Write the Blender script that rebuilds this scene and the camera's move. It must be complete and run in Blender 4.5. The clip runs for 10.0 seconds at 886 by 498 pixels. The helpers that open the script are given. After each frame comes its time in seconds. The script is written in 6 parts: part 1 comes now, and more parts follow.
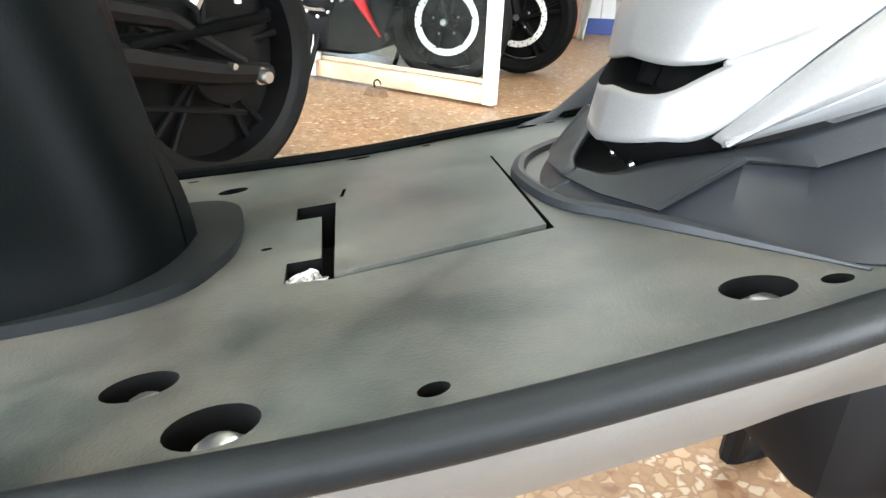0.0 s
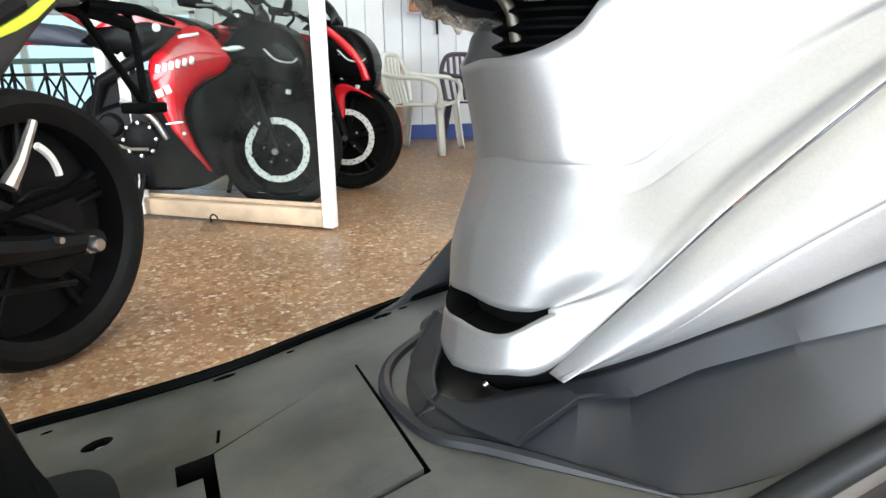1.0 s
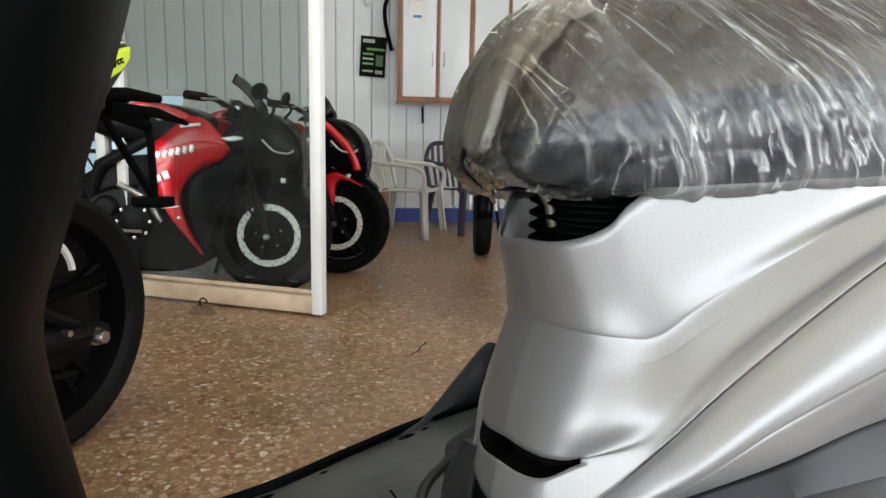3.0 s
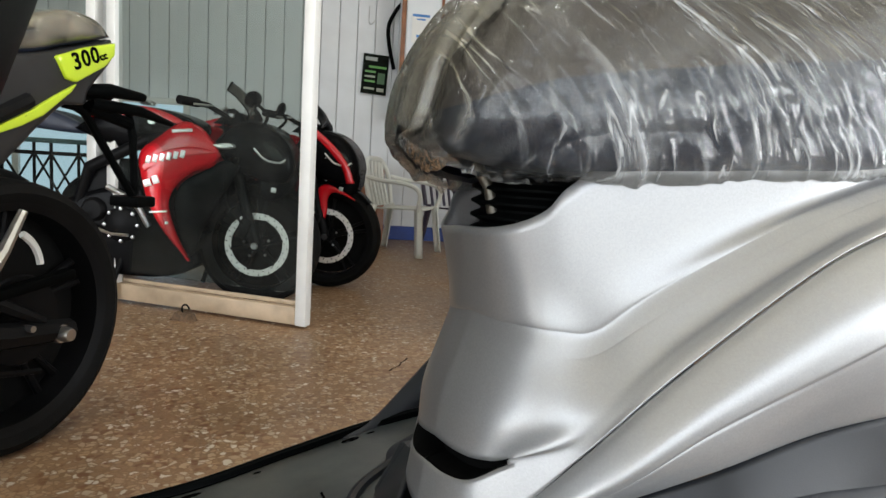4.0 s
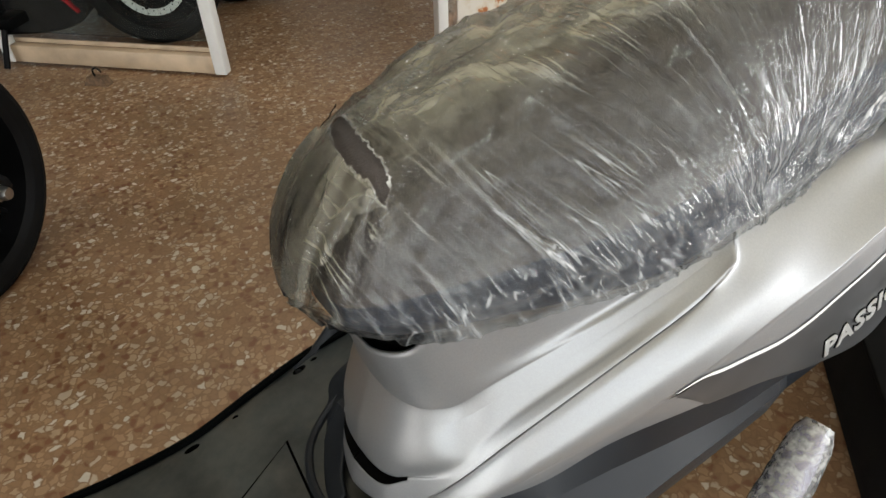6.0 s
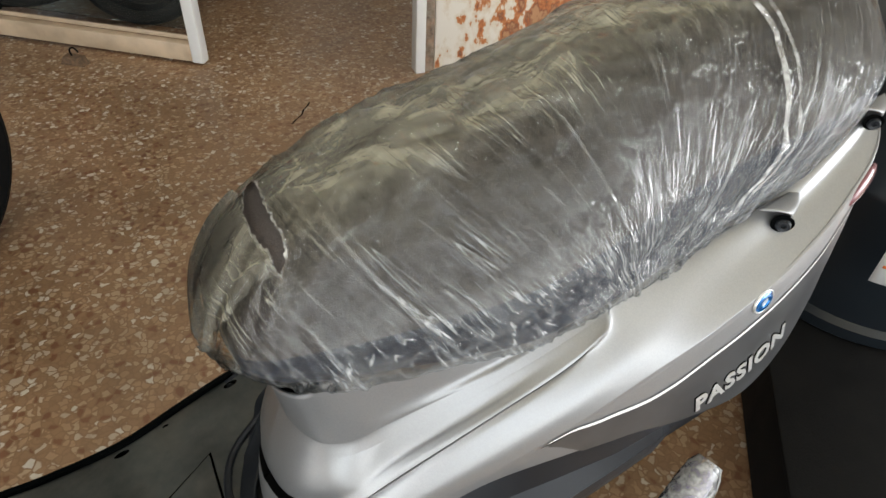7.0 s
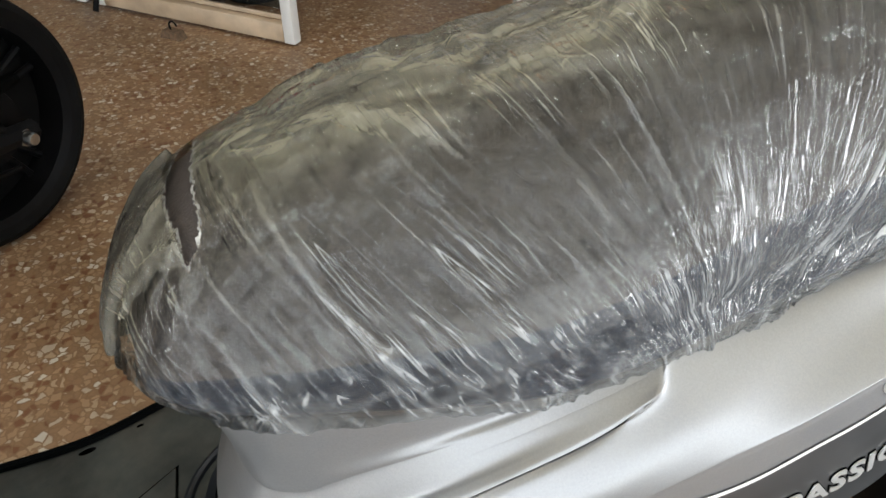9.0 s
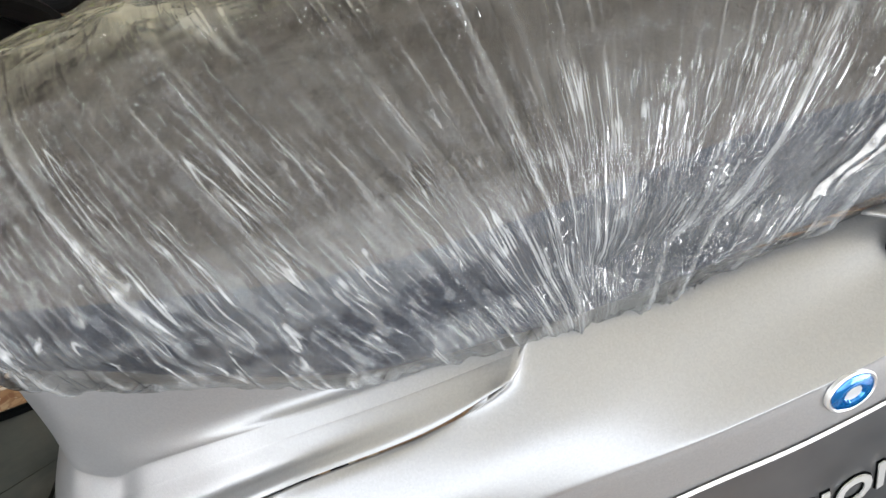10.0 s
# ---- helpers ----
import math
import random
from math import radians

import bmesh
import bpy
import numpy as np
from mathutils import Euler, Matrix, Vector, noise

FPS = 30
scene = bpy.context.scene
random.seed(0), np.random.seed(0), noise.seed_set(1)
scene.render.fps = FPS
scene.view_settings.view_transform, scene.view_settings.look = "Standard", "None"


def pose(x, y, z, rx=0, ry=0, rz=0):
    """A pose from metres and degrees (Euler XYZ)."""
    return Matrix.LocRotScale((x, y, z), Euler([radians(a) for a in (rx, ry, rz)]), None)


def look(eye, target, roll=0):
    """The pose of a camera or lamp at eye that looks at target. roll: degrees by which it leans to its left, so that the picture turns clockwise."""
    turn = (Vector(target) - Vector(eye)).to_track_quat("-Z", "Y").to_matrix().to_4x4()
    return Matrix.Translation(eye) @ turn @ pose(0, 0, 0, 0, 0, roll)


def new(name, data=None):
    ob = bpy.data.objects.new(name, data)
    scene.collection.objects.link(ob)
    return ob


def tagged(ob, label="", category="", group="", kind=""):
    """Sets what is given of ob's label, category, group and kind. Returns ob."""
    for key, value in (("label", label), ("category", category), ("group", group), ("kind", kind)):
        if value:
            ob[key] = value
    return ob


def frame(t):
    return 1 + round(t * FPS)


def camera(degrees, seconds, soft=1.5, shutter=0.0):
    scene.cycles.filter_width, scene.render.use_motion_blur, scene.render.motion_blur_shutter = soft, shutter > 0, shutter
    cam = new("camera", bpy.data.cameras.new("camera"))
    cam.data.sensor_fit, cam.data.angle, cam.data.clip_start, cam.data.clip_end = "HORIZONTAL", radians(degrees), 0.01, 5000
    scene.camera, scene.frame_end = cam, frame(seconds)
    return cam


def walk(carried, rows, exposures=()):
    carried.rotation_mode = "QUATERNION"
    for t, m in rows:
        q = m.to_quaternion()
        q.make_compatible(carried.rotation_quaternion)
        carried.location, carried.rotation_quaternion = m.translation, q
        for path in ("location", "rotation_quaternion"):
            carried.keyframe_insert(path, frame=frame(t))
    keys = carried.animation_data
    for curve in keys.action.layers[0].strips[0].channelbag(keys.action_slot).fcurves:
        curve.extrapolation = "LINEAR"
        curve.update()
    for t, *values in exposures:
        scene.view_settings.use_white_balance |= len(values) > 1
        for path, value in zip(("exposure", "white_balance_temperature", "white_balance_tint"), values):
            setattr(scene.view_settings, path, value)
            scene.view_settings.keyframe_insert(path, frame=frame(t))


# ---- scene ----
cam = camera(67.8, 10.0)
PATH = [
    (0, (0.202, 0.288, 0.532), (-0.002, 2.104, -0.279), 2.4),
    (0.3, (0.188, 0.278, 0.558), (0.068, 2.149, -0.137), 3.4),
    (0.5, (0.185, 0.275, 0.575), (0.131, 2.149, -0.121), 2.0),
    (0.6, (0.192, 0.282, 0.573), (0.197, 2.162, -0.107), 3.4),
    (1, (0.19, 0.281, 0.636), (0.432, 2.19, 0.091), -0.9),
    (1.5, (0.172, 0.26, 0.68), (0.485, 2.185, 0.237), -2.2),
    (2, (0.131, 0.234, 0.714), (0.352, 2.182, 0.321), -3.2),
    (2.2, (0.124, 0.233, 0.719), (0.373, 2.181, 0.341), -4.0),
    (3.3, (0.135, 0.231, 0.7), (0.451, 2.184, 0.41), 4.3),
    (3.5, (0.153, 0.231, 0.69), (0.444, 2.192, 0.424), 5.6),
    (4, (0.182, 0.246, 0.681), (0.508, 2.203, 0.427), 3.5),
    (4.5, (0.208, 0.279, 0.69), (0.651, 2.19, 0.298), 4.6),
    (5, (0.206, 0.346, 0.748), (0.67, 2.2, 0.158), 0.3),
    (5.5, (0.222, 0.346, 0.924), (0.75, 2.005, -0.06), -4.3),
    (5.7, (0.227, 0.316, 1.005), (0.647, 1.907, -0.132), -2.8),
    (6.8, (0.321, 0.261, 1.157), (0.743, 1.694, -0.173), 0.6),
    (7, (0.324, 0.26, 1.177), (0.761, 1.717, -0.122), 3.1),
    (7.5, (0.344, 0.309, 1.172), (0.747, 1.806, -0.092), 1.4),
    (8, (0.348, 0.359, 1.139), (0.694, 1.738, -0.268), 0.9),
    (8.5, (0.397, 0.365, 1.126), (0.739, 1.771, -0.255), 1.5),
    (9, (0.434, 0.373, 1.069), (0.581, 1.889, -0.228), 1.7),
    (9.5, (0.534, 0.387, 1.028), (0.61, 2.032, -0.108), 3.0),
    (10, (0.594, 0.4, 0.97), (0.517, 1.996, -0.233), -0.4),
]
EXPOSURES = [(0.0, 2.16, 6150, 8), (0.3, 1.98, 6100, 9), (0.5, 1.88, 6050, 9), (0.8, 1.56, 6100, 9), (1.2, 0.95, 6200, 9), (1.6, 0.42, 6400, 10), (2.2, 0.28, 6350, 9), (3.5, 0.2, 6450, 10), (4.0, 0.16, 6400, 10), (4.5, -0.02, 6550, 10), (5.0, -0.14, 6700, 10), (5.5, -0.33, 6700, 10), (6.0, -0.13, 6600, 10), (7.0, -0.08, 6500, 10), (7.5, -0.12, 6500, 10), (8.0, -0.04, 6500, 10), (9.0, -0.04, 6350, 10), (9.5, 0.2, 6300, 11), (10.0, 0.25, 6350, 12)]
walk(cam, [(t, look(eye, target, roll)) for t, eye, target, roll in PATH], EXPOSURES)

# ---- light: daylight from the open shop front behind the camera, and added fill lamps ----
world = bpy.data.worlds.new("sky")
scene.world = world
world.use_nodes = True
wn = world.node_tree.nodes
sky = wn.new("ShaderNodeTexSky")
sky.sky_type, sky.sun_disc, sky.sun_elevation, sky.sun_rotation = "NISHITA", False, radians(50), radians(10)
wn["Background"].inputs["Strength"].default_value = 0.15
world.node_tree.links.new(sky.outputs[0], wn["Background"].inputs["Color"])
sun = new("sun", bpy.data.lights.new("sun", "SUN"))
sun.data.energy, sun.data.angle, sun.data.color = 2.5, radians(0.5), (1, 0.95, 0.88)
sun.matrix_world = look((1.5, 8, 10), (0, 0, 0))


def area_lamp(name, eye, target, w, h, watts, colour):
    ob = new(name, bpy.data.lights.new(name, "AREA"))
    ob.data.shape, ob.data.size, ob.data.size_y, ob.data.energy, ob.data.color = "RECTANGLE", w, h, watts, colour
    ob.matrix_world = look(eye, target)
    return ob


area_lamp("daylight_front", (0.6, -2.4, 1.25), (0.6, 3, 1.05), 6.6, 2.3, 150, (0.965, 0.985, 1.0))
# two side lamps with no known source, added to brighten panels and nose
area_lamp("fill_east", (4.55, -0.9, 1.2), (0.5, -0.5, 1.1), 2.9, 2.3, 190, (0.965, 0.985, 1.0))
area_lamp("fill_west", (-3.55, -0.9, 1.2), (0.5, -0.6, 1.0), 2.9, 2.3, 130, (0.965, 0.985, 1.0))
# fixtures out of view, added to brighten the floor and the film's top
TUBE_LIGHTS = [(0.3, 1.3), (0.4, 3.9)]
for (x, y), watts in zip(TUBE_LIGHTS, (12, 7)):
    area_lamp("tube_glow", (x, y, 3.1), (x, y + 0.001, 0), 1.2, 0.12, watts, (0.95, 0.98, 1.0))


# ---- materials ----
def material(name):
    m = bpy.data.materials.new(name)
    m.use_nodes = True
    return m, m.node_tree.nodes, m.node_tree.links


def mat(name, colour, rough=0.5, metal=0.0, vary=0.15, scale=8.0, bump=0.0, bump_scale=60.0, coat=0.0, dust=0.0, spec=0.5):
    """A plain surface with variation at two scales, fine relief and, where given, dust that lies on it."""
    m, n, l = material(name)
    b = n["Principled BSDF"]
    tc = n.new("ShaderNodeTexCoord")
    big, fine = n.new("ShaderNodeTexNoise"), n.new("ShaderNodeTexNoise")
    big.inputs["Scale"].default_value, big.inputs["Detail"].default_value = scale, 6
    fine.inputs["Scale"].default_value, fine.inputs["Detail"].default_value = bump_scale, 3
    l.new(tc.outputs["Object"], big.inputs["Vector"]), l.new(tc.outputs["Object"], fine.inputs["Vector"])
    ramp = n.new("ShaderNodeValToRGB")
    lo, hi = [tuple(max(0, c * f) for c in colour) + (1,) for f in (1 - vary, 1 + vary)]
    ramp.color_ramp.elements[0].color, ramp.color_ramp.elements[1].color = lo, hi
    ramp.color_ramp.elements[0].position, ramp.color_ramp.elements[1].position = 0.3, 0.7
    l.new(big.outputs["Fac"], ramp.inputs["Fac"])
    out = ramp.outputs["Color"]
    if dust:
        d = n.new("ShaderNodeTexNoise")
        d.inputs["Scale"].default_value, d.inputs["Detail"].default_value, d.inputs["Roughness"].default_value = scale * 0.7, 8, 0.7
        l.new(tc.outputs["Object"], d.inputs["Vector"])
        dr = n.new("ShaderNodeMapRange")
        dr.inputs["From Min"].default_value, dr.inputs["From Max"].default_value, dr.inputs["To Max"].default_value = 0.4, 0.75, dust
        l.new(d.outputs["Fac"], dr.inputs["Value"])
        mix = n.new("ShaderNodeMix")
        mix.data_type = "RGBA"
        l.new(dr.outputs["Result"], mix.inputs["Factor"])
        l.new(out, mix.inputs[6])
        mix.inputs[7].default_value = (0.33, 0.29, 0.23, 1)
        out = mix.outputs[2]
    l.new(out, b.inputs["Base Color"])
    rr = n.new("ShaderNodeMapRange")
    rr.inputs["To Min"].default_value, rr.inputs["To Max"].default_value = max(0.02, rough * 0.8), min(1, rough * 1.25)
    l.new(big.outputs["Fac"], rr.inputs["Value"]), l.new(rr.outputs["Result"], b.inputs["Roughness"])
    b.inputs["Metallic"].default_value = metal
    b.inputs["Specular IOR Level"].default_value = spec
    b.inputs["Coat Weight"].default_value = coat
    b.inputs["Coat Roughness"].default_value = 0.1
    if bump:
        bp = n.new("ShaderNodeBump")
        bp.inputs["Strength"].default_value, bp.inputs["Distance"].default_value = bump, 0.002
        l.new(fine.outputs["Fac"], bp.inputs["Height"]), l.new(bp.outputs["Normal"], b.inputs["Normal"])
    return m


def silver_paint():
    m, n, l = material("silver_paint")
    b = n["Principled BSDF"]
    tc = n.new("ShaderNodeTexCoord")
    fl = n.new("ShaderNodeTexVoronoi")
    fl.inputs["Scale"].default_value = 900
    l.new(tc.outputs["Object"], fl.inputs["Vector"])
    ramp = n.new("ShaderNodeValToRGB")
    ramp.color_ramp.elements[0].color, ramp.color_ramp.elements[1].color = (0.3, 0.302, 0.304, 1), (0.335, 0.337, 0.34, 1)
    l.new(fl.outputs["Color"], ramp.inputs["Fac"])
    l.new(ramp.outputs["Color"], b.inputs["Base Color"])
    sm = n.new("ShaderNodeTexNoise")
    sm.inputs["Scale"].default_value, sm.inputs["Detail"].default_value = 14, 7
    l.new(tc.outputs["Object"], sm.inputs["Vector"])
    rr = n.new("ShaderNodeMapRange")
    rr.inputs["To Min"].default_value, rr.inputs["To Max"].default_value = 0.38, 0.44
    l.new(sm.outputs["Fac"], rr.inputs["Value"]), l.new(rr.outputs["Result"], b.inputs["Roughness"])
    b.inputs["Metallic"].default_value = 0.62
    b.inputs["Coat Weight"].default_value, b.inputs["Coat Roughness"].default_value = 0.3, 0.12
    return m


def terrazzo():
    m, n, l = material("terrazzo")
    b = n["Principled BSDF"]
    tc = n.new("ShaderNodeTexCoord")
    warp = n.new("ShaderNodeTexNoise")
    warp.inputs["Scale"].default_value = 40
    l.new(tc.outputs["Object"], warp.inputs["Vector"])
    add = n.new("ShaderNodeMixRGB")
    add.blend_type, add.inputs["Fac"].default_value = "LINEAR_LIGHT", 0.012
    l.new(tc.outputs["Object"], add.inputs["Color1"]), l.new(warp.outputs["Color"], add.inputs["Color2"])
    cell = n.new("ShaderNodeTexVoronoi")
    cell.inputs["Scale"].default_value, cell.inputs["Randomness"].default_value = 62, 1
    l.new(add.outputs["Color"], cell.inputs["Vector"])
    sep = n.new("ShaderNodeSeparateColor")
    l.new(cell.outputs["Color"], sep.inputs["Color"])
    chips = n.new("ShaderNodeValToRGB")
    e = chips.color_ramp.elements
    chips.color_ramp.interpolation = "CONSTANT"
    e[0].position, e[0].color = 0, (0.38, 0.225, 0.12, 1)
    e[1].position, e[1].color = 0.34, (0.48, 0.305, 0.172, 1)
    for p, c in ((0.56, (0.54, 0.38, 0.235, 1)), (0.72, (0.27, 0.125, 0.062, 1)), (0.84, (0.6, 0.48, 0.35, 1)), (0.95, (0.75, 0.67, 0.55, 1))):
        x = e.new(p)
        x.color = c
    l.new(sep.outputs["Red"], chips.inputs["Fac"])
    edge = n.new("ShaderNodeTexVoronoi")
    edge.feature = "DISTANCE_TO_EDGE"
    edge.inputs["Scale"].default_value = 62
    l.new(add.outputs["Color"], edge.inputs["Vector"])
    em = n.new("ShaderNodeMapRange")
    em.inputs["From Min"].default_value, em.inputs["From Max"].default_value = 0.03, 0.16
    l.new(edge.outputs["Distance"], em.inputs["Value"])
    mix = n.new("ShaderNodeMix")
    mix.data_type = "RGBA"
    mix.inputs[6].default_value = (0.33, 0.192, 0.1, 1)
    l.new(em.outputs["Result"], mix.inputs["Factor"]), l.new(chips.outputs["Color"], mix.inputs[7])
    dirt = n.new("ShaderNodeTexNoise")
    dirt.inputs["Scale"].default_value, dirt.inputs["Detail"].default_value, dirt.inputs["Roughness"].default_value = 2.2, 9, 0.65
    l.new(tc.outputs["Object"], dirt.inputs["Vector"])
    dr = n.new("ShaderNodeMapRange")
    dr.inputs["From Min"].default_value, dr.inputs["From Max"].default_value, dr.inputs["To Min"].default_value, dr.inputs["To Max"].default_value = 0.3, 0.75, 0.5, 0.87
    l.new(dirt.outputs["Fac"], dr.inputs["Value"])
    mul = n.new("ShaderNodeMixRGB")
    mul.blend_type, mul.inputs["Fac"].default_value = "MULTIPLY", 1
    l.new(mix.outputs[2], mul.inputs["Color1"]), l.new(dr.outputs["Result"], mul.inputs["Color2"])
    l.new(mul.outputs["Color"], b.inputs["Base Color"])
    rr = n.new("ShaderNodeMapRange")
    rr.inputs["To Min"].default_value, rr.inputs["To Max"].default_value = 0.22, 0.6
    l.new(dirt.outputs["Fac"], rr.inputs["Value"]), l.new(rr.outputs["Result"], b.inputs["Roughness"])
    bp = n.new("ShaderNodeBump")
    bp.inputs["Strength"].default_value, bp.inputs["Distance"].default_value = 0.12, 0.001
    l.new(em.outputs["Result"], bp.inputs["Height"]), l.new(bp.outputs["Normal"], b.inputs["Normal"])
    return m


def film(name, milk, gloss, rough, tint=(0.8, 0.79, 0.73), crumple=1.0, slack=1.0):
    """Thin clear plastic: mostly seen through, white along its sharp creases, with glints on its folds."""
    m, n, l = material(name)
    n.remove(n["Principled BSDF"])
    clear, dif, glo, trl = n.new("ShaderNodeBsdfTransparent"), n.new("ShaderNodeBsdfDiffuse"), n.new("ShaderNodeBsdfGlossy"), n.new("ShaderNodeBsdfTranslucent")
    clear.inputs["Color"].default_value = (0.93, 0.93, 0.91, 1)
    # the yellowish ceiling reflection on top is painted into the film's colour
    top_tint, tint_uv, tint_sep, tint_abs, tint_fall = n.new("ShaderNodeMixRGB"), n.new("ShaderNodeUVMap"), n.new("ShaderNodeSeparateXYZ"), n.new("ShaderNodeMath"), n.new("ShaderNodeMapRange")
    tint_uv.uv_map, tint_abs.operation = "flat", "ABSOLUTE"
    top_tint.inputs["Color1"].default_value, top_tint.inputs["Color2"].default_value = (*tint, 1), (0.78, 0.8, 0.8, 1)
    tint_fall.inputs["From Min"].default_value, tint_fall.inputs["From Max"].default_value = 0.05, 0.11
    l.new(tint_uv.outputs["UV"], tint_sep.inputs["Vector"]), l.new(tint_sep.outputs["Y"], tint_abs.inputs[0]), l.new(tint_abs.outputs[0], tint_fall.inputs["Value"])
    l.new(tint_fall.outputs["Result"], top_tint.inputs["Fac"]), l.new(top_tint.outputs["Color"], dif.inputs["Color"]), l.new(top_tint.outputs["Color"], trl.inputs["Color"])
    glo.inputs["Roughness"].default_value = rough
    heights = []
    for layer, scale, facets in (("folds", (42.0, 2.6), True), ("folds", (120.0, 8.0), True), ("flat", (20.0, 30.0), True), ("flat", (60.0, 90.0), True), ("folds", (80.0, 4.0), False), ("folds", (150.0, 16.0), False)):
        uv, mp = n.new("ShaderNodeUVMap"), n.new("ShaderNodeMapping")
        uv.uv_map = layer
        mp.inputs["Scale"].default_value = (*scale, 1)
        l.new(uv.outputs["UV"], mp.inputs["Vector"])
        warp, bend = n.new("ShaderNodeTexNoise"), n.new("ShaderNodeMixRGB")
        warp.inputs["Scale"].default_value, warp.inputs["Detail"].default_value = 0.9, 3
        bend.blend_type, bend.inputs["Fac"].default_value = "LINEAR_LIGHT", 0.35
        l.new(mp.outputs["Vector"], warp.inputs["Vector"]), l.new(mp.outputs["Vector"], bend.inputs["Color1"]), l.new(warp.outputs["Color"], bend.inputs["Color2"])
        inv = n.new("ShaderNodeMapRange")
        if facets:
            # flat facets that meet in sharp creases
            tx = n.new("ShaderNodeTexVoronoi")
            tx.feature, tx.voronoi_dimensions, tx.inputs["Scale"].default_value = "DISTANCE_TO_EDGE", "2D", 1.0
            l.new(bend.outputs["Color"], tx.inputs["Vector"]), l.new(tx.outputs["Distance"], inv.inputs["Value"])
            inv.inputs["From Max"].default_value = 0.5
        else:
            tx, sub, ab = n.new("ShaderNodeTexNoise"), n.new("ShaderNodeMath"), n.new("ShaderNodeMath")
            tx.inputs["Scale"].default_value, tx.inputs["Detail"].default_value = 1.0, 1.5
            sub.operation, sub.inputs[1].default_value, ab.operation = "SUBTRACT", 0.5, "ABSOLUTE"
            l.new(bend.outputs["Color"], tx.inputs["Vector"]), l.new(tx.outputs["Fac"], sub.inputs[0]), l.new(sub.outputs[0], ab.inputs[0]), l.new(ab.outputs[0], inv.inputs["Value"])
            inv.inputs["From Max"].default_value = 0.1
        inv.inputs["To Min"].default_value, inv.inputs["To Max"].default_value = 1.0, 0.0
        if layer == "flat":
            split, size_y, only_top = n.new("ShaderNodeSeparateXYZ"), n.new("ShaderNodeMath"), n.new("ShaderNodeMapRange")
            mul, size_y.operation = n.new("ShaderNodeMath"), "ABSOLUTE"
            mul.operation = "MULTIPLY"
            only_top.inputs["From Min"].default_value, only_top.inputs["From Max"].default_value, only_top.inputs["To Min"].default_value, only_top.inputs["To Max"].default_value = 0.06, 0.15, 1.0, 0.12
            l.new(uv.outputs["UV"], split.inputs["Vector"]), l.new(split.outputs["Y"], size_y.inputs[0]), l.new(size_y.outputs[0], only_top.inputs["Value"])
            l.new(inv.outputs["Result"], mul.inputs[0]), l.new(only_top.outputs["Result"], mul.inputs[1])
            heights.append(mul.outputs[0])
        else:
            heights.append(inv.outputs["Result"])
    last = None
    for h, dist in zip(heights, (0.0013, 0.0011, 0.006, 0.0014, 0.0007, 0.0008)):
        bp = n.new("ShaderNodeBump")
        bp.inputs["Strength"].default_value, bp.inputs["Distance"].default_value = 0.7, dist * crumple
        l.new(h, bp.inputs["Height"])
        if last:
            l.new(last, bp.inputs["Normal"])
        last = bp.outputs["Normal"]
    l.new(last, glo.inputs["Normal"]), l.new(last, dif.inputs["Normal"]), l.new(last, trl.inputs["Normal"])
    # creases turn milky; the last layer paints short white glints low on the sides
    whites = None
    for h, lo, amount, seed in ((heights[0], 0.9, 0.22, 0.0), (heights[4], 0.84, 0.4, 7.0), (heights[2], 0.9, 0.13, 13.0), (heights[5], 0.6, 0.4, 5.0)):
        uv, mp, tx, patch, mr = n.new("ShaderNodeUVMap"), n.new("ShaderNodeMapping"), n.new("ShaderNodeTexNoise"), n.new("ShaderNodeMapRange"), n.new("ShaderNodeMapRange")
        uv.uv_map = "flat"
        mp.inputs["Location"].default_value, mp.inputs["Scale"].default_value = (seed, seed, 0), (11, 11, 11) if seed != 5.0 else (60, 34, 1)
        tx.inputs["Scale"].default_value, tx.inputs["Detail"].default_value = 1.0, 2
        patch.inputs["From Min"].default_value, patch.inputs["From Max"].default_value, patch.inputs["To Max"].default_value = 0.47, 0.6, amount
        l.new(uv.outputs["UV"], mp.inputs["Vector"]), l.new(mp.outputs["Vector"], tx.inputs["Vector"]), l.new(tx.outputs["Fac"], patch.inputs["Value"])
        mr.inputs["From Min"].default_value = lo
        top, sep, pos, down = n.new("ShaderNodeMapRange"), n.new("ShaderNodeSeparateXYZ"), n.new("ShaderNodeMath"), n.new("ShaderNodeMath")
        pos.operation, down.operation = "ABSOLUTE", "MULTIPLY"
        top.inputs["From Min"].default_value, top.inputs["From Max"].default_value = {5.0: (0.135, 0.175), 13.0: (0.2, 0.12)}.get(seed, (0.02, 0.06))
        l.new(uv.outputs["UV"], sep.inputs["Vector"]), l.new(sep.outputs["Y"], pos.inputs[0]), l.new(pos.outputs[0], top.inputs["Value"])
        l.new(patch.outputs["Result"], down.inputs[0]), l.new(top.outputs["Result"], down.inputs[1])
        l.new(down.outputs[0], mr.inputs["To Max"])
        l.new(h, mr.inputs["Value"])
        if whites:
            ad = n.new("ShaderNodeMath")
            l.new(whites, ad.inputs[0]), l.new(mr.outputs["Result"], ad.inputs[1])
            whites = ad.outputs[0]
        else:
            whites = mr.outputs["Result"]
    # pleats lie three layers deep and look milkier
    uv, sp, deep, more = n.new("ShaderNodeUVMap"), n.new("ShaderNodeSeparateXYZ"), n.new("ShaderNodeMapRange"), n.new("ShaderNodeMath")
    uv.uv_map = "layers"
    deep.interpolation_type, deep.inputs["From Min"].default_value, deep.inputs["From Max"].default_value, deep.inputs["To Max"].default_value = "SMOOTHSTEP", 0.3, 0.9, 0.2
    l.new(uv.outputs["UV"], sp.inputs["Vector"]), l.new(sp.outputs["X"], deep.inputs["Value"])
